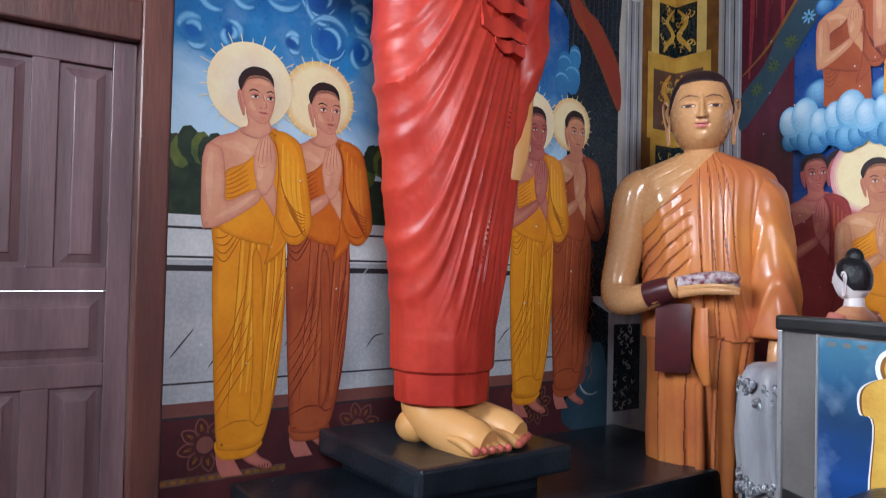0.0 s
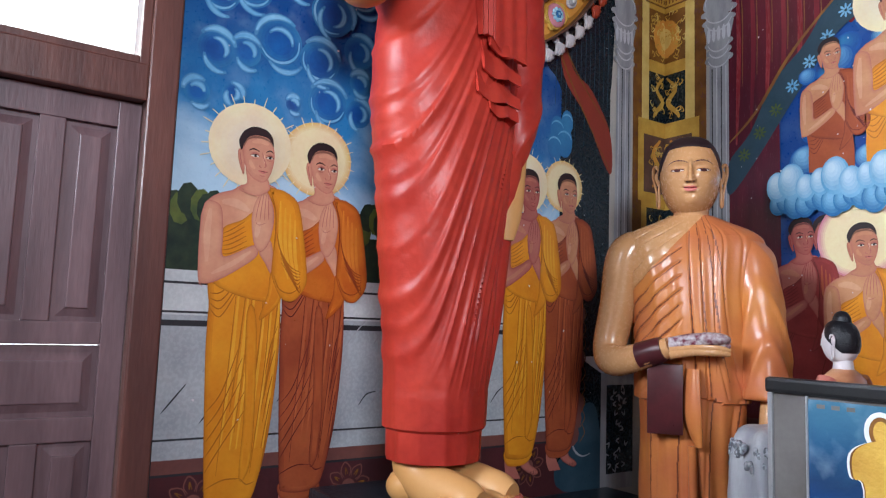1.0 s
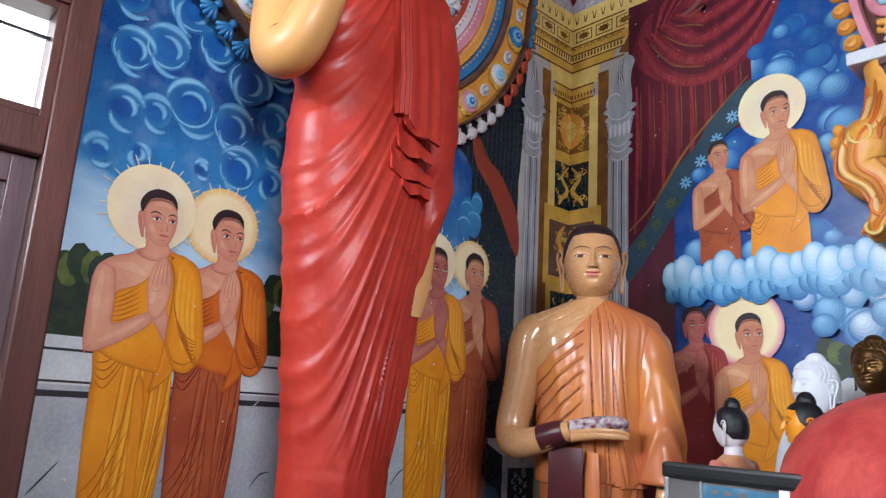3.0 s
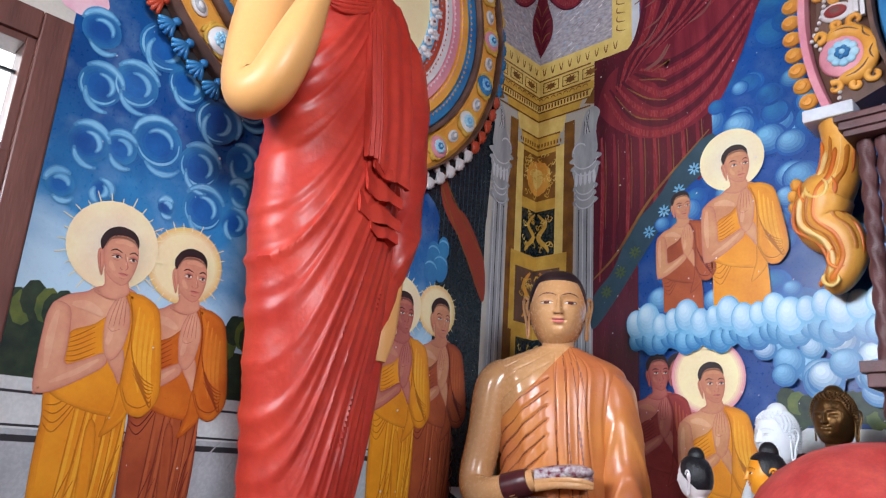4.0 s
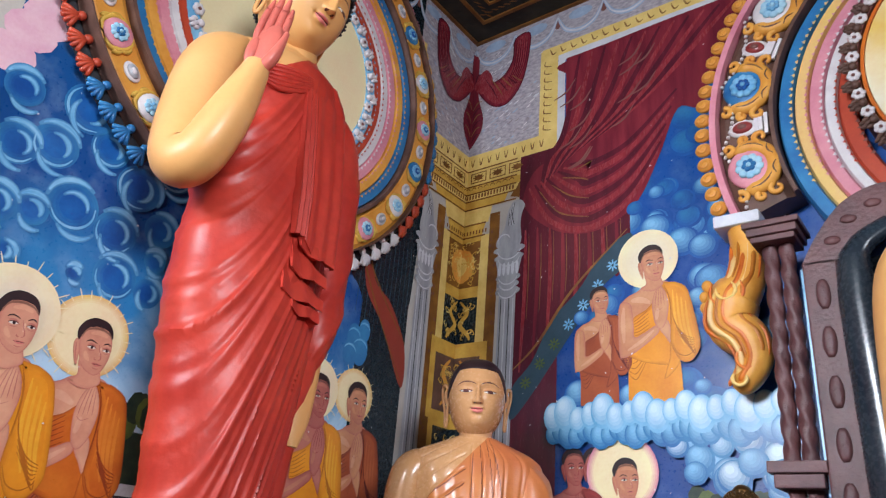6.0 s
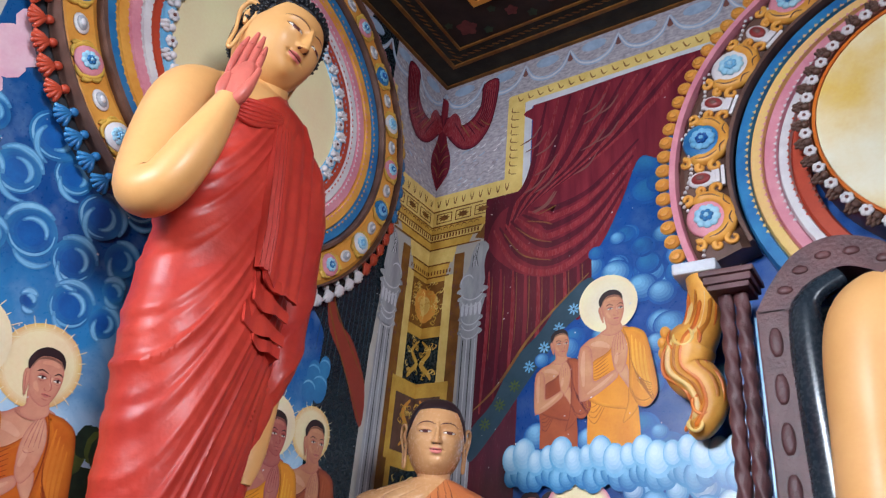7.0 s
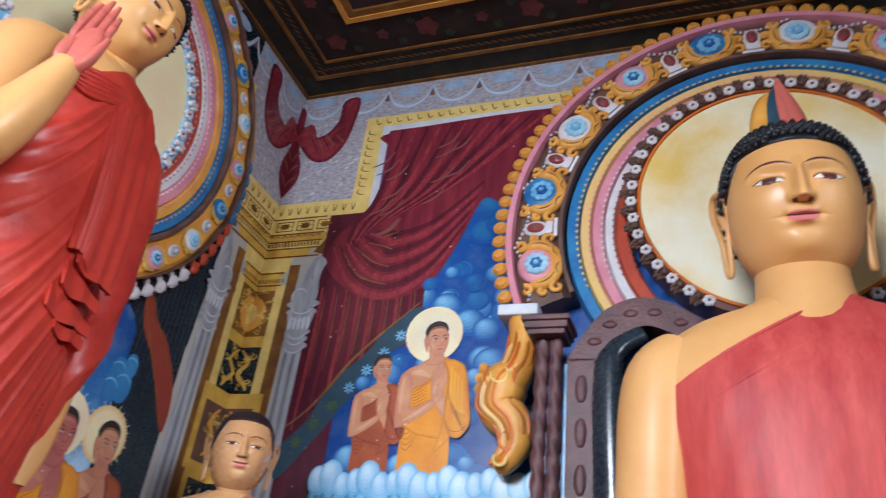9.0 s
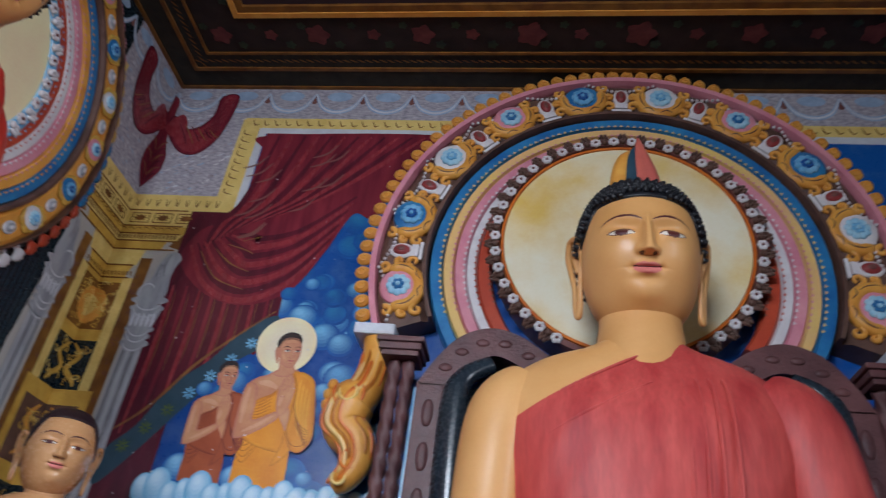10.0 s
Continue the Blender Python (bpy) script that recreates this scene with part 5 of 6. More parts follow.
# arch over the standing figure, on the west wall
CA = (-1.83, 4.13)
arch_a, put_a = arch("halo_arch", "A", CA,
                     [(0, 0.62, "halo"), (0.62, 0.7, "blue_pale"), (0.7, 0.75, "scarlet"), (0.75, 0.81, "chalk"), (0.81, 0.88, "pink"), (0.88, 0.95, "orange"), (0.95, 1.02, "blue_mid")],
                     (1.05, 1.235, "orange"), (0.012, "brown_deep"), -60, 240, "painted plaster halo arch with flowers and tassels behind standing statue", 0.1, (0.64, 45), 17)
bm = bmesh.new()
ring_band(bm, "A", CA, 1.248, 1.31, -60, 240, 0.003, 0.03, 72)
part("backing", bm, "ink", arch_a)


def tassel():
    bm = bmesh.new()
    blob(bm, (-0.025, 0, 0.02), (0.022, 0.022, 0.02), 0, 10, 6)
    for q in range(5):
        a = radians(-50 + 25 * q)
        tube(bm, [(-0.01, 0, 0.02), (0.03 * math.cos(a), 0.03 * math.sin(a), 0.025), (0.065 * math.cos(a), 0.065 * math.sin(a), 0.015)], [0.01, 0.014, 0.01], 0, 7, steps=2)
    return bm


protos = {}
for j in range(64):
    a = radians(-60 + 300 * (j + 0.5) / 64)
    col = ("chalk", "scarlet", "blue_mid", "gold", "pink", "chalk", "blue", "scarlet", "chalk", "blue_mid", "chalk", "scarlet", "blue_mid")[j // 5]
    if col not in protos:
        protos[col] = part("tassel", tassel(), col, arch_a, smooth=True)
        protos[col].matrix_basis = put_a(1.29, a, 0, 1, 0.045)
    else:
        piece("tassel", protos[col], arch_a, put_a(1.29, a, 0, 1, 0.045))

# arch over the seated figure, on the north wall
CB = (3.42, 3.8)
arch_b, put_b = arch("halo_arch", "B", CB,
                     [(0, 0.73, "halo_big"), (0.73, 0.755, "robe_orange"), (0.755, 0.805, "maroon_pale"), (0.8, 0.89, "scarlet"), (0.89, 0.955, "chalk"), (0.955, 1.03, "pink"), (1.03, 1.1, "halo_rim"), (1.1, 1.18, "blue_mid")],
                     (1.22, 1.5, "brown_deep"), (0.05, "pink"), -21, 201, "painted plaster halo arch with carved flowers behind seated statue", 0.18, (0.785, 71), 10, 16, 0.15, 2)


def scallop():
    bm = bmesh.new()
    blob(bm, (0, 0, 0), (0.05, 0.045, 0.025), 0, 14, 8)
    tube(bm, [(0.03 * math.cos(t * 0.8) * (1 - t * 0.09), 0.03 * math.sin(t * 0.8) * (1 - t * 0.09), 0.022) for t in range(9)], [0.007] * 9, 0, 6, steps=2)
    return bm


sc0 = None
for j in range(62):
    a = radians(-21 + 222 * (j + 0.5) / 62)
    if sc0 is None:
        sc0 = part("scallop", scallop(), "orange", arch_b, smooth=True)
        sc0.matrix_basis = put_b(1.59, a, 0, 1, 0.17)
    else:
        piece("scallop", sc0, arch_b, put_b(1.59, a, 0, 1, 0.17))
# white bead garlands along the flower band
bm = bmesh.new()
for j in range(13):
    for q in range(14):
        a = radians(-21 + 222 * (j + q / 14) / 13)
        r = 1.49 - 0.075 * math.sin(math.pi * q / 14)
        p = P("B", CB[0] + r * math.cos(a), CB[1] + r * math.sin(a), 0.19)
        blob(bm, p, (0.012, 0.012, 0.012), 0, 6, 4)
part("bead_garland", bm, "chalk", arch_b, smooth=True)


def makara(mirror):
    """The curled golden tail that ends the arch."""
    top = holder("scroll_bracket", (CB[0] + mirror * 1.45, -0.05, 2.3), "carved golden plaster scroll tail at the foot of the arch", "ornament", "arch scrolls")
    sx = lambda x: CB[0] + mirror * (CB[0] - x)
    rib = [(2.00, -0.15, 3.23, 0.091), (2.01, -0.15, 3.07, 0.092), (1.98, -0.15, 2.92, 0.118), (1.92, -0.15, 2.83, 0.152), (1.90, -0.15, 2.70, 0.139), (1.98, -0.15, 2.61, 0.117), (2.00, -0.15, 2.50, 0.094), (1.94, -0.15, 2.40, 0.078), (1.90, -0.15, 2.36, 0.032)]
    bm = bmesh.new()
    tube(bm, [(sx(x), y, z) for x, y, z, r in rib], [r for x, y, z, r in rib], 0, 28, 0.85)
    part("tail", bm, "orange", top, smooth=True)
    line = spline(rib, 5, False)
    for g in range(7):
        off = -0.78 + 0.26 * g
        run = line[3 + 2 * (g % 2):len(line) - 4 - 3 * (g % 3)]
        bm = bmesh.new()
        tube(bm, [(sx(x + off * r * math.cos(0.25 * math.sin(5 * z))), y - 0.85 * r * math.sqrt(1 - off * off) + 0.002, z + 0.25 * off * r) for x, y, z, r in run], [0.002] + [0.011 + 0.005 * (g % 2)] * (len(run) - 2) + [0.002], 0, 8, steps=2)
        part("scroll_ridge", bm, ("robe_orange", "halo_rim", "fold_yellow")[g % 3], top, smooth=True)
    for k, (cx, cz, rr, a1) in enumerate(((1.92, 2.85, 0.085, 0.6), (1.92, 2.85, 0.05, 0.9), (1.98, 2.50, 0.05, -1.0), (1.94, 2.40, 0.035, 0.4))):
        bm = bmesh.new()
        tube(bm, [(sx(cx + rr * math.cos(a1 - t * 0.62)), -0.15 - (0.145 if k < 2 else 0.09) + 4 * rr * rr, cz + rr * math.sin(a1 - t * 0.62)) for t in range(8)], [0.003] + [0.009] * 6 + [0.003], 0, 8, steps=3)
        part("scroll_ridge", bm, "halo_rim" if k % 2 else "robe_orange", top, smooth=True)
    for q in range(5):
        bm = bmesh.new()
        blob(bm, (sx(1.773 + 0.008 * (q - 1.5) ** 2), -0.15, 2.93 - 0.06 * q), (0.03, 0.04, 0.035), 0, 12, 8)
        part("scroll_knob", bm, "orange", top, smooth=True)
    boxed("collar", tuple(sorted((sx(1.87), sx(2.11)))) + (-0.25, -0.02, 3.22, 3.29), "stone_pale", top, 0.015)


makara(-1)
makara(1)

# ---- throne behind the seated figure ----
throne = holder("throne", (CB[0], -0.35, 0), "carved dark purple-brown throne back with a black cushion", "throne")
for mirror in (-1, 1):
    sx = lambda x: CB[0] + mirror * (CB[0] - x)
    for k in range(2):
        x = 2.17 + 0.075 * k
        bm = bmesh.new()
        rings = []
        for i in range(160):
            z = 1.0 + 2.0 * i / 159
            rings.append([Vector((sx(x) + 0.034 * (1 + 0.16 * math.sin(52 * z + 3 * a)) * math.cos(a), -0.36 + 0.034 * (1 + 0.16 * math.sin(52 * z + 3 * a)) * math.sin(a), z)) for a in (2 * math.pi * j / 14 for j in range(14))])
        loft(bm, rings)
        part("turned_post", bm, "throne", throne, smooth=True)
    for z0, z1, w in ((3.0, 3.03, 0.1), (3.03, 3.07, 0.115), (3.07, 3.1, 0.13), (1.86, 1.92, 0.1), (1.92, 1.97, 0.12)):
        a, b = sorted((sx(2.205 - w), sx(2.205 + w)))
        boxed("capital", (a, b, -0.36 - w, -0.36 + w, z0, z1), "throne", throne, 0.006)
    a, b = sorted((sx(2.3), sx(2.315)))
    boxed("edge_strip", (a, b, -0.4, -0.3, 1.0, 2.85), "blue_pale", throne)
    a, b = sorted((sx(2.32), sx(2.47)))
    boxed("stile", (a, b, -0.47, -0.2, 0.9, 2.86), "throne", throne, 0.012)
    for i in range(8):
        z = 1.15 + 0.22 * i
        bm = bmesh.new()
        blob(bm, (sx(2.395), -0.47, z), (0.03, 0.012, 0.075), 0, 12, 8)
        part("carved_boss", bm, "throne", throne, smooth=True)
    bm = bmesh.new()
    top_pts = [(2.32, 2.84), (2.4, 2.98), (2.52, 3.12), (2.68, 3.18), (2.84, 3.14), (3.0, 3.03)]
    low_pts = [(2.47, 2.84), (2.52, 2.9), (2.6, 2.98), (2.72, 3.02), (2.86, 2.96), (3.0, 2.85)]
    tp, lp = spline(top_pts, 5, False), spline(low_pts, 5, False)
    rings = [[Vector((sx(t[0]), -0.47, t[1])), Vector((sx(l[0]), -0.47, l[1])), Vector((sx(l[0]), -0.2, l[1])), Vector((sx(t[0]), -0.2, t[1]))] for t, l in zip(tp, lp)]
    loft(bm, rings)
    bmesh.ops.recalc_face_normals(bm, faces=bm.faces[:])
    rail = part("crest_rail", bm, "throne", throne)
    for i in range(5):
        bm = bmesh.new()
        q, w = tp[5 + 4 * i], lp[5 + 4 * i]
        blob(bm, (sx((q[0] + w[0]) / 2), -0.47, (q[1] + w[1]) / 2), (0.035, 0.012, 0.022), 0, 12, 8)
        part("carved_boss", bm, "throne", rail, smooth=True)
    bm = bmesh.new()
    tube(bm, [(sx(2.55), -0.5, 0.95), (sx(2.54), -0.5, 2.0), (sx(2.53), -0.5, 2.7), (sx(2.57), -0.5, 2.88), (sx(2.7), -0.48, 2.97)], [0.085, 0.085, 0.08, 0.06, 0.05], 0, 16, 0.8)
    part("cushion", bm, "cushion", throne, "black padded cushion edge", smooth=True)
boxed("back_panel", (2.47, 2 * CB[0] - 2.47, -0.36, -0.25, 0.9, 2.88), "cushion", throne, 0.01)

# ---- statues: each one plain mesh ----


def face_point(c, r, az, el, off=0.0):
    """A point on a head: az from the front, el from the level of the ears (degrees); the front is -y. r: half width, depth, height, and how far the jaw narrows."""
    a, e = radians(az), radians(el)
    jaw = 1 - (r[3] if len(r) > 3 else 0.1) * max(0, -el / 90) ** 1.2 * (1 if abs(az) < 90 else 0.6)
    low = math.cos(e) ** 0.62 if el < 0 else math.cos(e) ** 0.7
    x = r[0] * math.sin(a) * low * jaw
    y = -r[1] * math.cos(a) * (math.cos(e) ** 0.8) * (1 if abs(az) > 90 else 0.97)
    z = r[2] * math.sin(e)
    d = 0.0
    b = abs(az)
    if b < 75:
        g = lambda u, v, su, sv: math.exp(-((b - u) / su) ** 2 - ((el - v) / sv) ** 2)
        # nose: a narrow straight bridge that widens to the tip and the wings
        if -16 < el < 22:
            t = min(1.0, max(0.0, (18 - el) / 29))
            fall = 1.0 if el > -9.5 else max(0.0, 1 - ((-9.5 - el) / 3.2) ** 2)
            w = 3.6 + 2.6 * t * t
            d += (0.05 + 0.23 * t ** 1.3) * math.exp(-(b / w) ** 2.6) * fall * min(1.0, max(0.0, (22 - el) / 6))
        d += 0.075 * g(7.6, -9.0, 3.2, 3.0)
        # brow edge arching from the bridge, hollow below it, lids over the eyeball
        arch_el = 17.5 - 0.011 * (b - 22) ** 2
        if b > 3:
            d += 0.034 * math.exp(-((el - arch_el) / 3.2) ** 2) * math.exp(-((b - 22) / 22) ** 4)
        d -= 0.07 * g(19, 9.5, 13, 4.5)
        d -= 0.05 * g(10.5, 4.5, 4, 5)
        d += 0.055 * g(23, 4.6, 11, 4.2)
        # lips, the furrow between, the corners, the chin
        d += 0.062 * g(0, -18.6, 9.5, 2.3) + 0.07 * g(0, -24.2, 8, 2.7) - 0.05 * g(0, -21.2, 14, 1.1) - 0.03 * g(14.5, -21, 3.5, 3.5)
        d -= 0.03 * g(0, -30, 13, 3) - 0.07 * g(0, -41, 17, 9)
        d += 0.045 * g(36, -8, 16, 15) + 0.02 * g(0, 36, 30, 14)
    n = Vector((x / r[0] ** 2, y / r[1] ** 2, z / r[2] ** 2)).normalized()
    return Vector(c) + Vector((x, y, z)) + n * (d * r[0] + off)


def face_paint(az, el, ix, lids=1.0):
    """Which paint lies at a place of the face."""
    skin, _, brow, eyew, lips = ix
    b = abs(az)
    if 4.5 < b < 46:
        line = 18.2 - 0.0105 * (b - 23) ** 2 - (0.0008 * (9 - b) ** 3 if b < 9 else 0)
        if abs(el - line) < 0.95 * (1 - ((b - 25) / 22) ** 4):
            return brow
    if 10.5 < b < 38:
        s = (b - 11.5) / 24.5
        if 0 <= s <= 1:
            top, bot = 4.2 + (4.9 * lids - 1.7) * math.sin(math.pi * s ** 0.8), 4.0 - 1.9 * math.sin(math.pi * s)
            if top - 0.1 < el < top + 1.25:
                return brow
            if bot < el <= top:
                return brow if math.hypot(b - 23.4, (el - 5.0) * 1.25) < 5.9 else eyew
            if bot - 0.45 < el <= bot and s > 0.1:
                return brow
        elif s > 1 and abs(el - 4.6 + 0.25 * (b - 36)) < 0.55:
            return brow
    if b < 14:
        w = math.sqrt(max(0.0, 1 - (b / 14) ** 2))
        if abs(el + 21.2 - 0.004 * b * b) < 0.4:
            return brow
        if -21.2 - 4.9 * w < el < -21.2 + (3.9 - 0.9 * math.exp(-(b / 2.6) ** 2)) * w ** 1.3:
            return lips
    if math.hypot((b - 5.6) / 2.3, (el + 11.9) / 0.9) < 1:
        return brow
    return skin


def head(bm, c, r, ix, curls=0, hairline=40, knot=0.25, ears=1.0, thick=0.06, tilt=0, turn=0, roll=0, fine=1.0, corner=50, lids=1.0):
    """ix: material numbers skin, hair, brow, eye, lips. The face is a fine grid, painted place by place."""
    skin, hairm = ix[0], ix[1]
    before = set(bm.verts)

    def edge_of(b):
        """Height of the hairline at an angle from the front: level over the brow, square at the temples."""
        if b < corner:
            return hairline - 0.0009 * b * b
        if b < corner + 16:
            return hairline - 0.0009 * corner * corner - (b - corner) * (hairline - 12) / 16
        return max(-32, 10 - (b - corner - 16) * 0.75)

    def run(a, b, n):
        return [a + (b - a) * i / n for i in range(n)]

    k = fine
    azs = run(-180, -75, 24) + run(-75, -48, int(24 * k)) + run(-48, 48, int(190 * k)) + run(48, 75, int(24 * k)) + run(75, 180, 24)
    els = run(-86, -46, 16) + run(-46, -28, int(26 * k)) + run(-28, 24, int(120 * k)) + run(24, 46, 14) + run(46, 89, 14)
    rows = [[bm.verts.new(face_point(c, r, az, el)) for az in azs] for el in els]
    n = len(azs)
    for j in range(len(els) - 1):
        p, q, em = rows[j], rows[j + 1], (els[j] + els[j + 1]) / 2
        for i in range(n):
            am = (azs[i] + (azs[i + 1] if i < n - 1 else 180)) / 2
            bm.faces.new((p[i], p[(i + 1) % n], q[(i + 1) % n], q[i])).material_index = face_paint(am, em, ix, lids) if abs(am) < 48 and -28 < em < 24 else skin
    bm.faces.new(rows[0][::-1]).material_index = skin
    bm.faces.new(rows[-1]).material_index = hairm
    # the cap of hair, with a clean rounded edge
    nu = 144
    cap = []
    for s, o in ((0, -0.01), (0.012, thick * 0.55), (0.035, thick * 0.85), (0.07, thick), (0.2, thick), (0.35, thick), (0.5, thick), (0.65, thick), (0.8, thick), (0.92, thick), (0.985, thick)):
        cap.append([bm.verts.new(face_point(c, r, az, edge_of(abs(az)) + (90 - edge_of(abs(az))) * s, o * r[0])) for az in (-180 + 360 * i / nu for i in range(nu))])
    for p, q in zip(cap, cap[1:]):
        for i in range(nu):
            bm.faces.new((p[i], p[(i + 1) % nu], q[(i + 1) % nu], q[i])).material_index = hairm
    bm.faces.new(cap[-1]).material_index = hairm
    if knot:
        blob(bm, (c[0], c[1] + 0.1 * r[1], c[2] + r[2] * 0.95), (r[0] * 0.5, r[1] * 0.5, r[2] * knot), hairm, 24, 12)
    if curls:
        for j in range(22):
            el = 112 * j / 22 - 28
            k = int(curls * math.cos(radians(max(el, 0)))) + 1
            for i in range(k):
                az = -180 + 360 * (i + 0.5 * (j % 2)) / k
                if el > edge_of(abs(az)) + 1.5:
                    blob(bm, face_point(c, r, az, el, (thick + 0.02) * r[0]), (0.062 * r[0],) * 3, hairm, 7, 5)
                    blob(bm, face_point(c, r, az, el, (thick + 0.075) * r[0]), (0.034 * r[0],) * 3, hairm, 6, 4)
    for sg in (-1, 1):
        # long ears: a curled rim, an open shell and a slit lobe
        e0 = Vector(c) + Vector((sg * r[0] * 0.98, r[1] * 0.1, r[2] * 0.02))
        at = lambda u, v, w: e0 + Vector((sg * u * r[0], v * r[1], w * r[2]))
        tube(bm, [at(0, -0.12, -0.08), at(0.02, -0.16, 0.1), at(0.1, -0.08, 0.26), at(0.2, 0.1, 0.26), at(0.22, 0.2, 0.06), at(0.16, 0.14, -0.18), at(0.1, 0.06, -0.42 * ears), at(0.07, 0.02, -0.72 * ears), at(0.04, -0.05, -0.82 * ears), at(0.01, -0.09, -0.72 * ears), at(0.02, -0.1, -0.36 * ears), at(0.0, -0.12, -0.08)],
             [r[0] * q for q in (0.05, 0.055, 0.06, 0.06, 0.058, 0.052, 0.05, 0.055, 0.055, 0.05, 0.045, 0.045)], skin, 10, 1.0, 5)
        tube(bm, [at(0.0, 0.0, 0.16), at(0.06, 0.05, 0.02), at(0.04, 0.02, -0.2)], [0.1 * r[0], 0.13 * r[0], 0.05 * r[0]], skin, 12, 0.8, 4)
    m = Matrix.Rotation(radians(turn), 3, "Z") @ Matrix.Rotation(radians(roll), 3, "Y") @ Matrix.Rotation(radians(tilt), 3, "X")
    bmesh.ops.rotate(bm, verts=[v for v in bm.verts if v not in before], cent=Vector(c) + Vector((0, 0.2 * r[1], -0.3 * r[2])), matrix=m)


def crease(v, sharp=3.0):
    """Ridge profile of hanging cloth, 0 to 1."""
    return (0.5 + 0.5 * math.cos(v)) ** sharp


def body(bm, prof, mat, relief, n=160, rows=200, front=0.0):
    """A draped trunk. prof: (z, half width, half depth, dx, dy); relief(ang, z) gives the folds' height."""
    s = spline(prof, max(2, rows // (len(prof) - 1)), False)
    rings = []
    for z, rx, ry, dx, dy in s:
        ring = []
        for k in range(n):
            a = 2 * math.pi * k / n
            ca, sa = math.cos(a), math.sin(a)
            q = 1 + relief(a, z) / max(rx, 0.05)
            ring.append(Vector((dx + rx * ca * q, dy + ry * sa * q, z)))
        rings.append(ring)
    return loft(bm, rings, mat)


def cut(bm, point, normal, high, faces):
    """Cuts a trunk along the edge of its robe, and gives what lies beyond to another paint."""
    geom = list(faces) + list({e for f in faces for e in f.edges}) + list({v for f in faces for v in f.verts})
    r = bmesh.ops.bisect_plane(bm, geom=geom, plane_co=point, plane_no=normal)
    n, p = Vector(normal), Vector(point)
    for f in {g for g in r["geom"] if isinstance(g, bmesh.types.BMFace)}:
        if (f.calc_center_median() - p).dot(n) > 0:
            f.material_index = high


def palm_up(bm, at, m, s, skin, palm):
    """An open raised hand, palm to the front (-y), fingers up and together."""
    sub = bmesh.new()
    tube(sub, [(0.0, 0.004, -0.07), (-0.002, 0.0, -0.02), (-0.002, -0.004, 0.05), (-0.002, -0.004, 0.11), (-0.002, 0.0, 0.15)], [0.044, 0.056, 0.071, 0.07, 0.05], 0, 24, 0.42)
    for x, ln, w in ((-0.054, 0.145, 0.0165), (-0.019, 0.178, 0.0185), (0.018, 0.17, 0.0185), (0.052, 0.132, 0.0165)):
        tube(sub, [(x * 0.92, 0, 0.09), (x, -0.006, 0.125), (x * 0.96, -0.008, 0.125 + ln * 0.33), (x * 0.9, -0.004, 0.125 + ln * 0.66), (x * 0.84, 0.004, 0.125 + ln)], [w * 0.9, w, w * 1.02, w * 0.96, w * 0.5], 0, 12, 0.9, 5)
        for q in (0.3, 0.62):
            tube(sub, [(x * 0.95 - w * 0.7, -0.021, 0.125 + ln * q), (x * 0.94, -0.0245, 0.125 + ln * q - 0.003), (x * 0.93 + w * 0.7, -0.021, 0.125 + ln * q)], [0.001, 0.0018, 0.001], palm, 6)
    tube(sub, [(0.02, -0.015, -0.03), (0.052, -0.03, 0.02), (0.066, -0.036, 0.075), (0.07, -0.03, 0.135)], [0.026, 0.028, 0.02, 0.011], 0, 14)
    blob(sub, (0.034, -0.022, 0.02), (0.03, 0.018, 0.045), 0, 14, 10)
    blob(sub, (-0.04, -0.018, 0.035), (0.026, 0.014, 0.055), 0, 14, 10)
    for f in sub.faces:
        f.material_index = palm if f.calc_center_median().y < 0.004 else skin
    sub.transform(Matrix.Translation(at) @ m @ Matrix.Scale(s, 4))
    me = bpy.data.meshes.new("tmp")
    sub.to_mesh(me)
    sub.free()
    bm.from_mesh(me)
    bpy.data.meshes.remove(me)


def statue(name, bm, mats, m, label, category="statue"):
    bmesh.ops.recalc_face_normals(bm, faces=bm.faces[:])
    ob = finish(name, bm, mats, None, label, True, category)
    ob.data.set_sharp_from_angle(angle=radians(48))
    ob.matrix_basis = m
    return ob


# large standing figure; its own left is +x, its front -y
ST_Z = 0.75
bm = bmesh.new()


def red_folds(a, z):
    """Fine folds that fan out from the far shoulder, lie in arcs over the hip and hang straight at the hem."""
    s = max(0.0, (math.cos(a) + 1.02) / 2)
    w = 0.3 * math.sin(2.3 * z + 3 * s) + 0.16 * math.sin(5.3 * z - 4 * s)
    fade = min(1, max(0, (z - 0.42) / 0.3))
    q = z - 2.1 * s ** 1.8
    f = 0.0105 * crease(31 * q + 1.6 * w, 8) + 0.005 * crease(53 * q + 3 * w, 6) + 0.0022 * crease(97 * q + 5 * w, 3) + 0.004 * math.sin(9 * q + 2 * w)
    hang = 0.005 * crease(13 * a + 1.3 * z, 2) * (1 - fade)
    step = -0.014 if z < 0.3 else 0.003 if z < 0.44 else 0.0
    return f * fade + hang + step


trunk = body(bm, [(0.17, 0.21, 0.2, 0, 0), (0.2, 0.215, 0.2, 0, 0), (0.45, 0.225, 0.205, 0, 0), (0.85, 0.255, 0.21, 0.0, 0), (1.3, 0.31, 0.23, 0, 0), (1.7, 0.345, 0.24, 0, 0), (2.1, 0.335, 0.23, 0, 0), (2.4, 0.335, 0.225, 0, 0), (2.62, 0.36, 0.215, 0, 0), (2.78, 0.34, 0.18, 0, 0.01), (2.87, 0.2, 0.13, 0, 0.02), (2.93, 0.13, 0.12, 0, 0.02)],
     0, lambda a, z: red_folds(a, z) * (1 if z < 2.55 else max(0.0, (2.8 - z) / 0.25)), 360, 220)
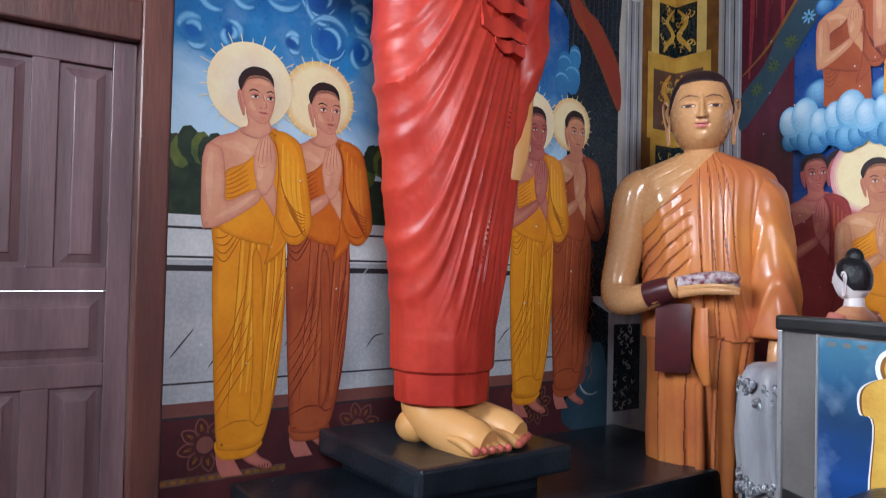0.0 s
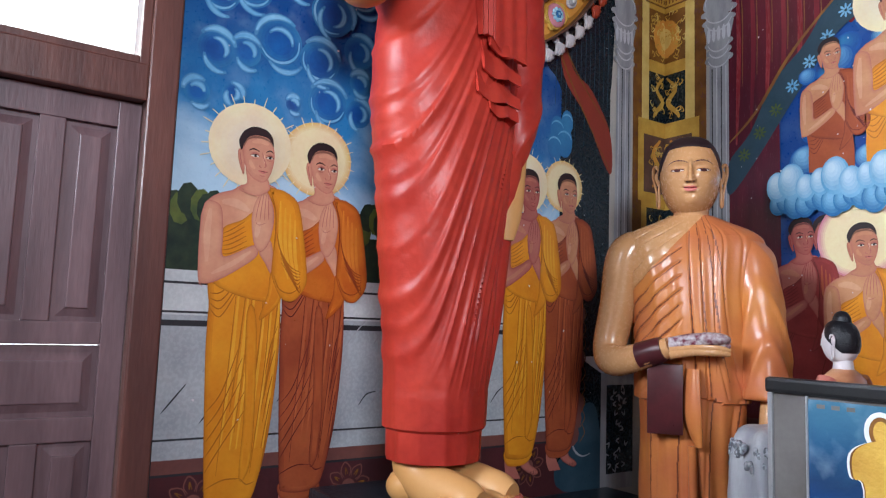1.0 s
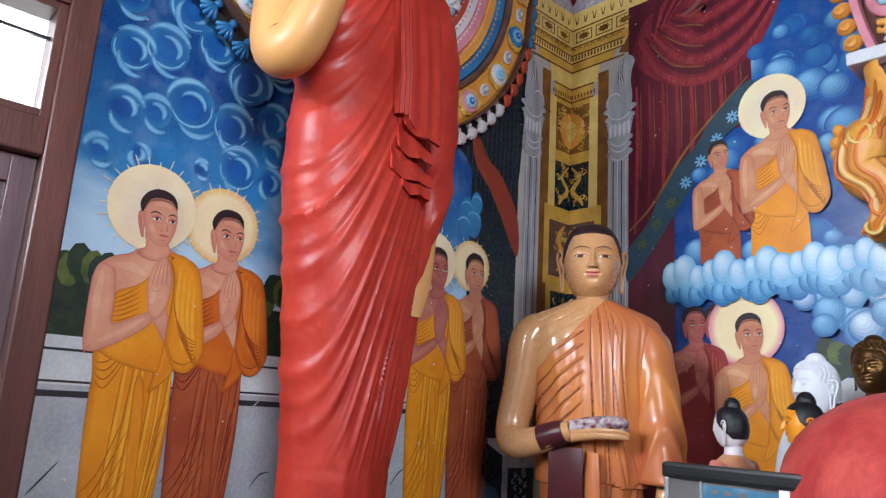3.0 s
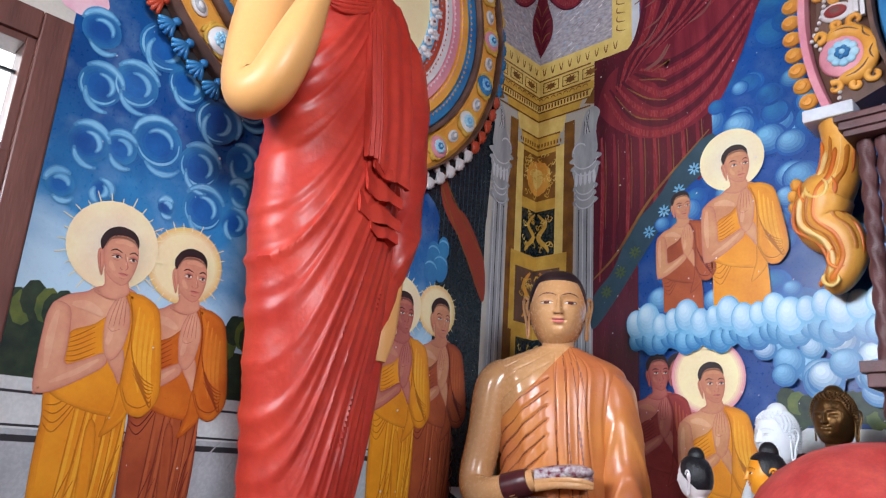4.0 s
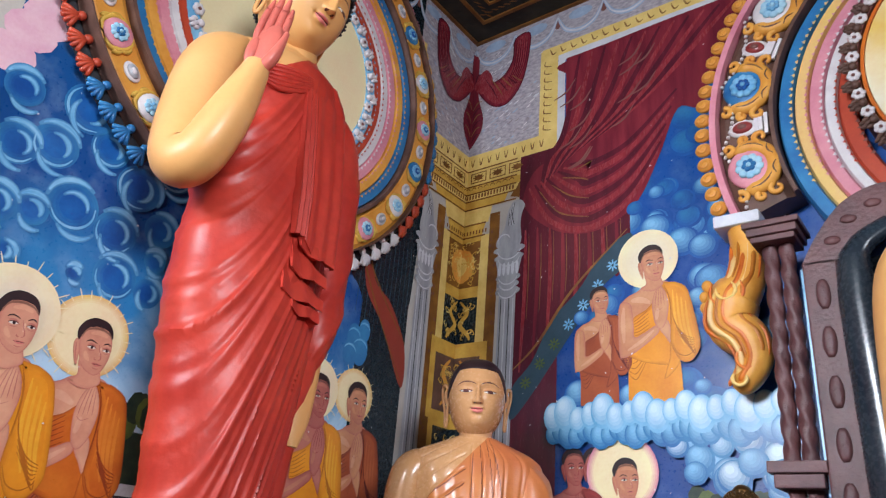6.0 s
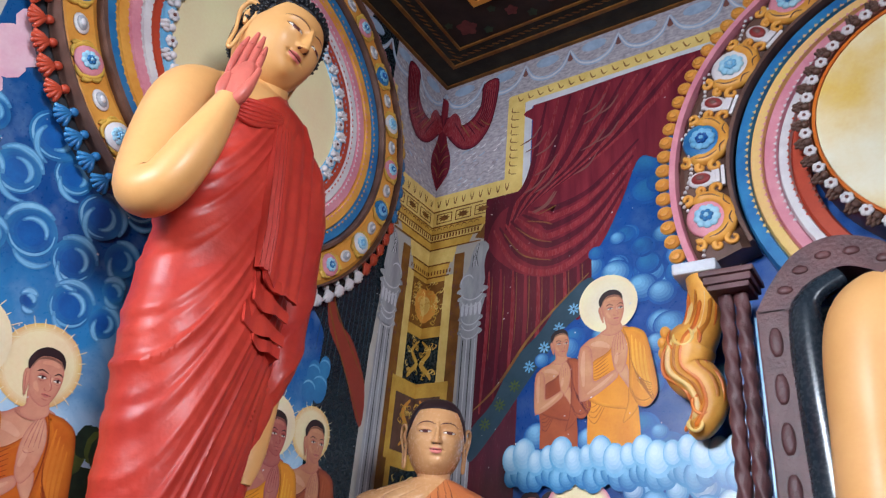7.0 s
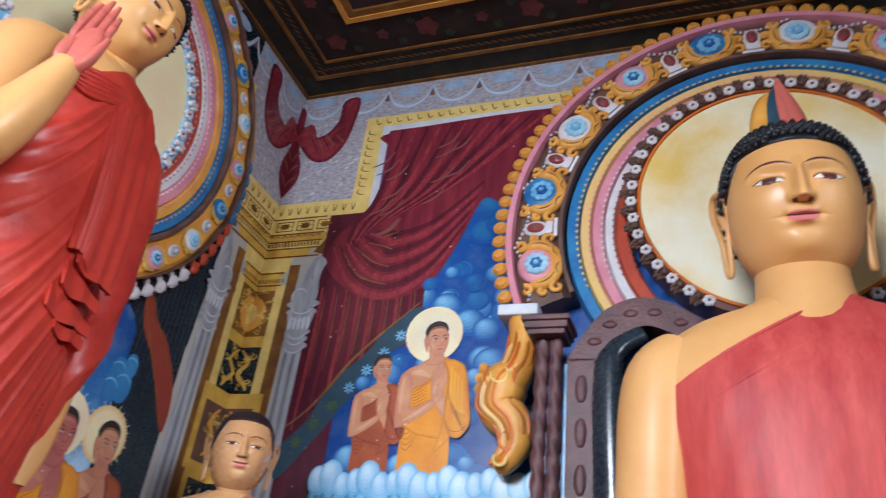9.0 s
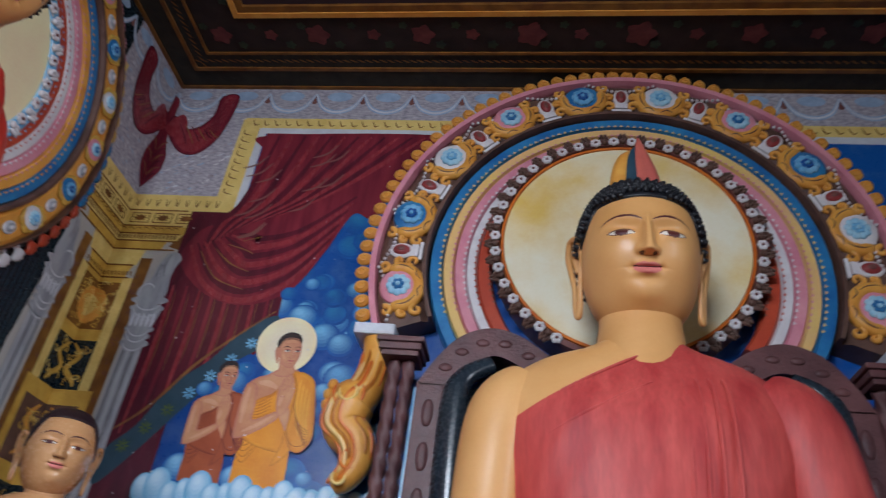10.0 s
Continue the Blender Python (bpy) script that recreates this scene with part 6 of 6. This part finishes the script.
cut(bm, (-0.3, 0, 2.56), (-0.95, 0, 1), 1, trunk)
tube(bm, [(0, 0.02, 2.8), (0, 0.01, 2.95), (0, 0.0, 3.1)], [0.14, 0.125, 0.13], 1, 28)
head(bm, (-0.045, -0.05, 3.165), (0.196, 0.215, 0.262), (1, 2, 3, 4, 5), curls=52, thick=0.05, hairline=38, knot=0.2, tilt=15, turn=2, roll=10, corner=58)
# feet on the block
earlier = set(bm.verts)
for sg in (-1, 1):
    tube(bm, [(sg * 0.095, 0.05, 0.26), (sg * 0.095, 0.02, 0.14), (sg * 0.1, -0.06, 0.085), (sg * 0.105, -0.18, 0.06), (sg * 0.108, -0.27, 0.042), (sg * 0.108, -0.32, 0.032)], [0.08, 0.092, 0.09, 0.092, 0.09, 0.07], 1, 24, 0.8)
    blob(bm, (sg * 0.1, 0.06, 0.06), (0.075, 0.08, 0.07), 1, 16, 10)
    for q in range(5):
        k = q if sg > 0 else 4 - q
        x = sg * 0.108 + (q - 2) * 0.035
        y = -0.345 + 0.012 * k
        tube(bm, [(x, y + 0.11, 0.062), (x, y + 0.05, 0.055), (x, y, 0.034), (x, y - 0.022, 0.024)], [0.012, 0.02, 0.02, 0.012], 1, 12)
        blob(bm, (x, y - 0.016, 0.032), (0.0165, 0.02, 0.017), 6, 12, 8)
bmesh.ops.rotate(bm, verts=[v for v in bm.verts if v not in earlier], cent=(0, 0, 0), matrix=Matrix.Rotation(radians(14), 3, "Z"))
# bare raised arm on its own right
tube(bm, [(-0.27, 0.02, 2.72), (-0.38, 0.0, 2.6), (-0.46, -0.04, 2.36), (-0.51, -0.1, 2.06), (-0.49, -0.2, 2.05), (-0.45, -0.27, 2.22), (-0.4, -0.29, 2.42), (-0.385, -0.29, 2.49)], [0.115, 0.14, 0.13, 0.112, 0.1, 0.09, 0.064, 0.052], 1, 28)
palm_up(bm, (-0.385, -0.29, 2.5), Matrix.Rotation(radians(-42), 4, "Z") @ Matrix.Rotation(radians(10), 4, "Y") @ Matrix.Diagonal((0.84, 1, 1.08, 1)), 1.14, 1, 6)
# robed arm on its own left, hanging, with a cascade of folds
body(bm, [(1.42, 0.04, 0.05, 0.33, -0.06), (1.6, 0.1, 0.115, 0.36, -0.05), (1.85, 0.115, 0.125, 0.39, -0.03), (2.2, 0.122, 0.13, 0.405, -0.01), (2.55, 0.13, 0.135, 0.37, 0.01), (2.7, 0.1, 0.115, 0.31, 0.02), (2.79, 0.04, 0.06, 0.25, 0.02)], 0,
     lambda a, z: 0.009 * crease(20 * (z - 0.25 * math.cos(a)) + 1.2 * math.sin(4 * z), 4) * (0.4 if z > 2.45 else 1), 60, 80)
tube(bm, [(0.36, -0.05, 1.6), (0.345, -0.06, 1.4), (0.33, -0.07, 1.22), (0.32, -0.08, 1.1)], [0.075, 0.07, 0.06, 0.025], 1, 16, 0.55)
# gathered band across the breast
for q in range(6):
    t = q / 5
    tube(bm, [(-0.3 + 0.05 * t, -0.13 - 0.06 * t, 2.64 - 0.1 * t), (-0.18, -0.19 - 0.012 * t, 2.66 - 0.12 * t), (-0.08, -0.215, 2.675 - 0.09 * t), (-0.02, -0.21, 2.69 - 0.05 * t)], [0.006, 0.014, 0.012, 0.007], 0, 8)
# end of the robe falling flat from the shoulder, with fine ridges at its edge and a stepped hem
panel = []
for i in range(41):
    t = i / 40
    x = -0.05 + 0.26 * t
    ridge = 0.011 * abs((t * 20) % 2 - 1) if t < 0.3 else 0.004 * math.sin(t * 22)
    edge = 1.9 - 0.08 * t + 0.02 * math.sin(t * 9)
    panel.append([Vector((x + dx, y - ridge, z)) for dx, y, z in ((-0.02, -0.15, 2.78), (-0.005, -0.215, 2.62), (0.0, -0.247, 2.4), (0.02, -0.262, 2.1), (0.02, -0.27, edge), (0.02, -0.24, edge + 0.004), (0.0, -0.19, 2.4), (-0.02, -0.11, 2.76))])
loft(bm, panel, 0)
for q, (x0, x1, z0, z1) in enumerate(((0.02, 0.22, 1.93, 1.83), (-0.005, 0.2, 1.86, 1.73), (-0.03, 0.205, 1.76, 1.63), (0.04, 0.2, 1.64, 1.575))):
    d = -0.272 + 0.006 * q
    flap = []
    for i in range(13):
        t = i / 12
        low = z1 + (0.0 if t > 0.5 else 0.03 * (0.5 - t)) + 0.018 * abs((t * 3) % 2 - 1)
        flap.append([Vector((x0 + (x1 - x0) * t, d + y - 0.01 * abs((t * 4) % 2 - 1), z)) for y, z in ((0.045, z0 - 0.12 * t + 0.06), (0.012, low + 0.05), (0.006, low), (0.02, low + 0.004), (0.06, z0 - 0.12 * t + 0.04))])
    loft(bm, flap, 0)
tube(bm, [(0.3, -0.05, 1.5), (0.3, -0.02, 1.1), (0.27, -0.03, 0.75), (0.24, -0.04, 0.45)], [0.1, 0.07, 0.05, 0.015], 0, 14, 0.8)
statue("standing_statue", bm, ["statue_red", "skin_gold", "hair_black", "line", "eye_white", "lips", "palm"], pose(0.48, -2.12, ST_Z, 0, 0, 92),
       "tall standing red-robed figure with golden skin, one palm raised")

bm = bmesh.new()
box(bm, 0.04, 0.85, -2.46, -1.72, 0.64, ST_Z, 0, 0.018)
box(bm, 0.06, 0.72, -2.36, -1.8, 0.56, 0.645, 0, 0.012)
for v in bm.verts:
    v.co += Vector((0.012 * math.sin(31 * v.co.y), 0.012 * math.sin(27 * v.co.x + 2), 0.006 * math.sin(19 * v.co.y + 11 * v.co.x)))
finish("stone_block", bm, "dais", None, "dark blue-black painted plinth block under the standing statue", category="plinth")
bm = bmesh.new()
box(bm, 0.02, 0.95, -2.85, -0.55, 0.0, 0.56, 0, 0.02)
box(bm, 0.95, 1.5, -1.6, -0.02, 0.0, 0.3, 0, 0.02)
finish("dais", bm, "dais", None, "dark blue-black painted masonry dais along the wall", category="dais")

# orange attendant figure
bm = bmesh.new()


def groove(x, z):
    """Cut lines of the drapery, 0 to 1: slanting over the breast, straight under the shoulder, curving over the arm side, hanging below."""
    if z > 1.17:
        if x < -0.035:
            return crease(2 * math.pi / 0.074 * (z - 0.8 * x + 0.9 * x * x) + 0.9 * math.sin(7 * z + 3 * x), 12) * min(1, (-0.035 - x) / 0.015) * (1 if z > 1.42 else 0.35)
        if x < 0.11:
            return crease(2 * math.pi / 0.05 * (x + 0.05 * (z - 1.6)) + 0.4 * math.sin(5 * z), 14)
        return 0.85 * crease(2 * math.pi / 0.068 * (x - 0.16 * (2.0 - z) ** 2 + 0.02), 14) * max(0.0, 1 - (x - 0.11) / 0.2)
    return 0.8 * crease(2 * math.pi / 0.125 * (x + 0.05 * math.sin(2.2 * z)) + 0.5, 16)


def tan_folds(a, z):
    if math.sin(a) > 0.3:
        return 0.0
    x = 0.27 * math.cos(a)
    swell = 0.006 * math.sin(2 * math.pi / 0.09 * (x + 0.05 * z)) + 0.006 * math.sin(9 * z + 14 * x)
    over = 0.022 if z > 1.17 + 0.25 * max(-0.1, -abs(x - 0.05)) else 0.0
    return (over + swell - 0.011 * groove(x, z)) * min(1, max(0, (2.02 - z) / 0.08))


# Deep grooves get a darker crease tone, so fold shade sits in the colour.
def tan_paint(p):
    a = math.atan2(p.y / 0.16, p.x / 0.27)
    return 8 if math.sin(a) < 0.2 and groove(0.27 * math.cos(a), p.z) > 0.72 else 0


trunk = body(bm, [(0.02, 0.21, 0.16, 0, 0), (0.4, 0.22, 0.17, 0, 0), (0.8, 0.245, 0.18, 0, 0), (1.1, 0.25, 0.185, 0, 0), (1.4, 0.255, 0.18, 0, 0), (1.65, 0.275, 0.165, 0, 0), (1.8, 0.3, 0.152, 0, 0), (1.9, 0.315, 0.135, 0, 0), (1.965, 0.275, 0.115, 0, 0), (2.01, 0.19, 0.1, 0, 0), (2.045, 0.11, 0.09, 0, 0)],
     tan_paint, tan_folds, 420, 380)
cut(bm, (-0.2, 0, 1.76), (-1.1, 0, 1), 1, trunk)
tube(bm, [(0, 0.01, 1.95), (0, 0, 2.05), (0, -0.01, 2.15)], [0.1, 0.085, 0.09], 1, 24)
head(bm, (-0.006, -0.02, 2.245), (0.147, 0.16, 0.198, 0.3), (1, 2, 3, 4, 5), hairline=42, knot=0, thick=0.04, tilt=3, ears=0.95, corner=52, lids=0.6)
tube(bm, [(-0.24, 0.0, 1.9), (-0.315, 0.0, 1.84), (-0.352, -0.01, 1.6), (-0.39, -0.04, 1.38), (-0.35, -0.13, 1.32), (-0.2, -0.24, 1.36), (-0.1, -0.27, 1.4)], [0.085, 0.1, 0.092, 0.082, 0.075, 0.06, 0.045], 1, 24)
tube(bm, [(-0.235, -0.225, 1.352), (-0.16, -0.255, 1.378), (-0.125, -0.268, 1.392)], [0.064, 0.062, 0.056], 6, 20)
for q in range(4):
    tube(bm, [(-0.1, -0.27 - 0.006 * q, 1.42 - 0.018 * q), (0.0, -0.29, 1.445 - 0.02 * q), (0.1, -0.285, 1.45 - 0.022 * q), (0.16, -0.27, 1.43 - 0.018 * q)], [0.024, 0.022, 0.018, 0.01], 1 if q > 1 else 7, 10)
blob(bm, (0.08, -0.29, 1.445), (0.085, 0.035, 0.03), 7, 18, 10)
# the robe falls over its left arm like a cape, with curved folds
body(bm, [(1.17, 0.11, 0.13, 0.33, -0.05), (1.19, 0.125, 0.15, 0.33, -0.05), (1.3, 0.12, 0.15, 0.325, -0.04), (1.5, 0.115, 0.14, 0.315, -0.02), (1.72, 0.12, 0.125, 0.285, 0), (1.86, 0.115, 0.105, 0.26, 0), (1.97, 0.06, 0.07, 0.2, 0)], 0,
     lambda a, z: 0.011 * crease(24 * (z + 0.35 * (math.cos(a) - 0.2) ** 2) + 2 * a, 4) * (1 if z < 1.6 else 0.5), 72, 90)
tube(bm, [(0.37, -0.06, 1.22), (0.34, -0.12, 1.12), (0.32, -0.14, 0.95)], [0.05, 0.045, 0.035], 1, 14)
box(bm, -0.2, -0.04, -0.245, -0.185, 1.0, 1.32, 6, 0.006)
tube(bm, [(0.0, -0.21, 1.3), (0.0, -0.225, 1.1), (0.03, -0.225, 0.95)], [0.04, 0.05, 0.02], 0, 12, 0.5)
tube(bm, [(0.0, -0.19, 0.95), (0.01, -0.195, 0.5), (0.01, -0.18, 0.05)], [0.02, 0.022, 0.02], 0, 10)
statue("attendant_statue", bm, ["robe_statue", "skin_tan", "hair", "line", "eye_white", "lips", "armlet", "peeled", "robe_crease_shade"], pose(0.78, -0.8, 0.0, 0, 0, 37),
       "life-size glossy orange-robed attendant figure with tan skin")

# large seated figure
bm = bmesh.new()


def seat_folds(a, z):
    x = math.cos(a)
    return 0.006 * crease(8 * (z * 1.1 - 1.3 * x) + math.sin(3 * x), 4) + 0.004 * crease(23 * (z * 1.1 - 1.3 * x) + 2 * math.sin(4 * x + z), 3) + 0.005 * math.sin(5 * x + 2 * z) if math.sin(a) < 0.3 else 0


trunk = body(bm, [(0.9, 0.62, 0.4, 0, 0), (1.2, 0.55, 0.38, 0, 0), (1.6, 0.55, 0.36, 0, 0), (2.0, 0.6, 0.35, 0, 0), (2.4, 0.66, 0.32, 0, 0), (2.62, 0.64, 0.26, 0, 0.02), (2.75, 0.5, 0.21, 0, 0.03), (2.81, 0.32, 0.19, 0, 0.03), (2.86, 0.21, 0.18, 0, 0.03)], 0, lambda a, z: seat_folds(a, z) * max(0, min(1, (2.7 - z) / 0.3)), 140, 160)
cut(bm, (-0.48, 0, 2.47), (-0.6, 0, 1), 1, trunk)
tube(bm, [(0, 0.03, 2.7), (0, 0.02, 2.95), (0, 0.01, 3.15)], [0.24, 0.2, 0.205], 1, 30)
head(bm, (0, -0.03, 3.335), (0.293, 0.315, 0.385, 0.02), (1, 2, 3, 4, 5), curls=60, thick=0.045, hairline=37, knot=0.1, tilt=11, corner=60)
tube(bm, [(-0.52, 0.03, 2.62), (-0.63, 0.0, 2.46), (-0.67, -0.02, 2.0), (-0.68, -0.1, 1.55), (-0.62, -0.4, 1.32), (-0.25, -0.62, 1.22), (0.05, -0.65, 1.22)], [0.14, 0.175, 0.17, 0.165, 0.15, 0.11, 0.09], 1, 28)
tube(bm, [(0.5, 0.03, 2.62), (0.64, 0.0, 2.47), (0.72, -0.02, 2.0), (0.76, -0.1, 1.55), (0.62, -0.4, 1.32), (0.25, -0.6, 1.25)], [0.16, 0.21, 0.2, 0.19, 0.16, 0.1], 0, 28)
# hem and hanging pleats of the robe
for q in range(4):
    x = 0.1 + 0.06 * q
    tube(bm, [(x, -0.11, 2.76 - 0.02 * q), (x + 0.03, -0.262, 2.55), (x + 0.03, -0.33, 2.2), (x, -0.35, 1.7)], [0.004, 0.009, 0.009, 0.006], 0, 10)


def breast(x, z):
    """The place on the breast of the seated figure at x and z."""
    rx, ry, dy = (float(np.interp(z, (2.0, 2.4, 2.62, 2.75, 2.81), q)) for q in ((0.6, 0.66, 0.64, 0.5, 0.32), (0.35, 0.32, 0.26, 0.21, 0.19), (0, 0, 0.02, 0.03, 0.03)))
    return (x, dy - ry * math.sqrt(max(0.02, 1 - (x / rx) ** 2)) - 0.004, z)


for drop, rad in ((0.005, 0.008), (0.18, 0.007)):
    tube(bm, [breast(x, 2.47 + 0.6 * (x + 0.48) - drop) for x in (-0.5, -0.4, -0.3, -0.2, -0.1, 0.0)], [0.004] + [rad] * 4 + [0.003], 0, 10, steps=3)
# crossed legs under the robe
tube(bm, [(-0.2, -0.1, 1.05), (-0.75, -0.3, 1.1), (-1.15, -0.6, 1.08), (-0.9, -0.85, 1.0), (-0.2, -0.9, 0.98), (0.3, -0.8, 0.96)], [0.3, 0.34, 0.36, 0.28, 0.22, 0.14], 0, 30)
tube(bm, [(0.2, -0.1, 1.05), (0.75, -0.3, 1.1), (1.15, -0.6, 1.08), (0.9, -0.85, 1.0), (0.2, -0.95, 0.98)], [0.3, 0.34, 0.36, 0.28, 0.16], 0, 30)
# flame on the crown
for q, (dx, mt) in enumerate(((-0.075, 6), (-0.02, 7), (0.04, 8), (0.085, 8))):
    tube(bm, [(dx, 0.05, 3.68), (dx * 1.05, 0.03, 3.88), (dx * 0.7, 0.02, 4.04), (0.02 + dx * 0.1, 0.02, 4.12 + 0.03 * q)], [0.05, 0.055, 0.04, 0.008], mt, 12)
statue("seated_statue", bm, ["seated_red", "skin_gold", "hair_black", "line", "eye_white", "lips", "orange", "teal", "palm"], pose(CB[0], -0.68, 0.15, 0, 0, 0),
       "colossal seated red-robed figure with golden skin and crown flame")
bm = bmesh.new()
box(bm, 1.9, 4.95, -1.9, -0.5, 0.0, 0.7, 0, 0.03)
box(bm, 1.95, 4.9, -1.85, -0.5, 0.7, 0.86, 0, 0.03)
finish("masonry_plinth", bm, "dais", None, "dark painted masonry seat under the seated statue", category="plinth")

# small figures standing near the attendant
boxed("altar_shelf", (1.3, 1.89, -1.25, -0.02, 0.0, 0.95), "dais", None, 0.02, "dark painted side altar beside the seated statue", category="altar")


def bust(name, at, s, turn, mats, label, knot, curls=0, bump=True):
    bm = bmesh.new()
    body(bm, [(0.0, 0.3, 0.2, 0, 0), (0.3, 0.26, 0.17, 0, 0), (0.6, 0.27, 0.16, 0, 0), (0.82, 0.3, 0.14, 0, 0), (0.9, 0.22, 0.11, 0, 0), (0.95, 0.1, 0.09, 0, 0)], 0, lambda a, z: 0.0, 48, 40)
    tube(bm, [(0, 0.0, 0.9), (0, 0, 1.0), (0, -0.01, 1.08)], [0.1, 0.085, 0.09], 1, 18)
    head(bm, (0, -0.02, 1.2), (0.15, 0.165, 0.2), (1, 2, 3, 4, 5), curls=curls, hairline=40, knot=knot, fine=0.45)
    for sg in (-1, 1):
        tube(bm, [(sg * 0.26, 0, 0.86), (sg * 0.34, 0, 0.7), (sg * 0.36, -0.05, 0.4), (sg * 0.2, -0.2, 0.25)], [0.08, 0.09, 0.08, 0.06], 6 if sg > 0 else 0, 16)
    return statue(name, bm, mats, Matrix.Translation(at) @ Matrix.Rotation(radians(turn), 4, "Z") @ Matrix.Scale(s, 4), label)


bust("white_statue", (1.72, -0.42, 0.95), 0.58, -30, ["white", "white", "white", "stone_pale", "white", "white", "white"], "small white seated figure with curled hair on the altar", 0.4, 34)
bust("bronze_statue", (1.96, -0.42, 1.06), 0.56, -8, ["throne", "bronze", "bronze", "bronze", "bronze", "bronze", "throne"], "small dark bronze seated figure with polished face", 0.35, 34)
bust("kneeling_figure", (1.58, -0.95, 0.95), 0.42, -95, ["flesh_b", "chalk", "hair_black", "line", "eye_white", "lips", "flesh_dark"], "small painted kneeling figure with peeling white paint and black hair", 0.5)
bust("kneeling_figure", (1.87, -0.95, 0.95), 0.44, -60, ["flesh_dark", "robe_yellow", "hair_black", "line", "eye_white", "lips", "flesh_dark"], "small painted kneeling figure with black hair and yellow face", 0.5)

# framed display board standing before the altar
board = holder("display_board", (1.95, -1.6, 0.0), "steel display board with a printed figure and black top bar", "display board")
BX0, BX1, BZ0, BZ1 = 1.655, 2.25, 0.72, 1.285
boxed("backing", (BX0 + 0.015, BX1 - 0.015, -1.6, -1.585, BZ0, BZ1), "poster_grey", board)
boxed("print", (BX0 + 0.13, BX1 - 0.2, -1.606, -1.602, BZ0, BZ1 - 0.01), "poster_sky", board, label="blue printed landscape")
boxed("side_rail", (BX0, BX0 + 0.015, -1.612, -1.58, 0.0, BZ1), "steel", board, 0.003)
boxed("side_rail", (BX1 - 0.015, BX1, -1.612, -1.58, 0.0, BZ1), "steel", board, 0.003)
boxed("rail", (BX0 + 0.125, BX0 + 0.132, -1.61, -1.6, BZ0, BZ1), "steel", board)
boxed("rail", (BX1 - 0.22, BX1 - 0.19, -1.61, -1.6, BZ0, BZ1), "white", board)
boxed("top_bar", (BX0 - 0.006, BX1 + 0.006, -1.62, -1.575, BZ1, BZ1 + 0.05), "black", board, 0.012, "black padded bar")
m = Mural("B", 1.606)
for grow, mt, ct in ((0.014, "white", 1), (0.0, "gold_deep", 2), (-0.012, "gold", 3)):
    cu, cz = 2.0, 1.03
    m.add(oval(cu, cz + 0.17, 0.034 + grow, 0.045 + grow, n=20), mt, ct)
    m.add([(cu + a * (1 + grow * 6), cz + b) for a, b in spline([(-0.03, 0.14), (-0.085, 0.1), (-0.085, 0.03), (-0.05, 0.0), (-0.055, -0.25), (0.055, -0.25), (0.05, 0.0), (0.085, 0.03), (0.085, 0.1), (0.03, 0.14)], 5)], mt, ct)
    m.add(oval(cu, cz - 0.26, 0.085 + grow, 0.035 + grow, n=20), mt, ct)
m.done("printed_figure", board)
m = Mural("B", 1.607)
m.add([(BX0 + 0.02, BZ0 + 0.0), (BX0 + 0.02, BZ0 + 0.06), (BX0 + 0.19, BZ0 + 0.03), (BX0 + 0.19, BZ0)], "black", 1)
for q in range(3):
    m.rect(BX0 + 0.16 + 0.045 * q, BX0 + 0.185 + 0.045 * q, BZ1 - 0.035, BZ1 - 0.022, "poster_grey", 2)
m.done("caption_bar", board)

# silver festoon stand beside the attendant
fest = holder("festoon_stand", (1.42, -1.15, 0.0), "draped pale cloth stand trimmed with silver tinsel", "stand")
bm = bmesh.new()
body(bm, [(0.0, 0.14, 0.14, 0, 0), (0.5, 0.13, 0.13, 0, 0), (0.85, 0.16, 0.16, 0, 0), (1.08, 0.13, 0.13, 0, 0), (1.12, 0.03, 0.03, 0, 0)], 0, lambda a, z: 0.03 * crease(8 * a + 5 * z, 2), 60, 50)
bm.transform(Matrix.Translation((1.42, -1.15, 0)))
part("cloth", bm, "stone_grey", fest, smooth=True)
for z, n in ((1.08, 16), (0.72, 20)):
    bm = bmesh.new()
    rng2 = random.Random(int(z * 100))
    for q in range(n * 5):
        a = 2 * math.pi * q / (n * 5)
        blob(bm, (1.42 + 0.165 * math.cos(a), -1.15 + 0.165 * math.sin(a), z - 0.03 + rng2.uniform(-0.04, 0.04) - 0.05 * abs(math.sin(3 * a))), (0.014, 0.014, 0.02), 0, 6, 5)
    part("tinsel", bm, "tinsel", fest, "silver tinsel garland", smooth=True)
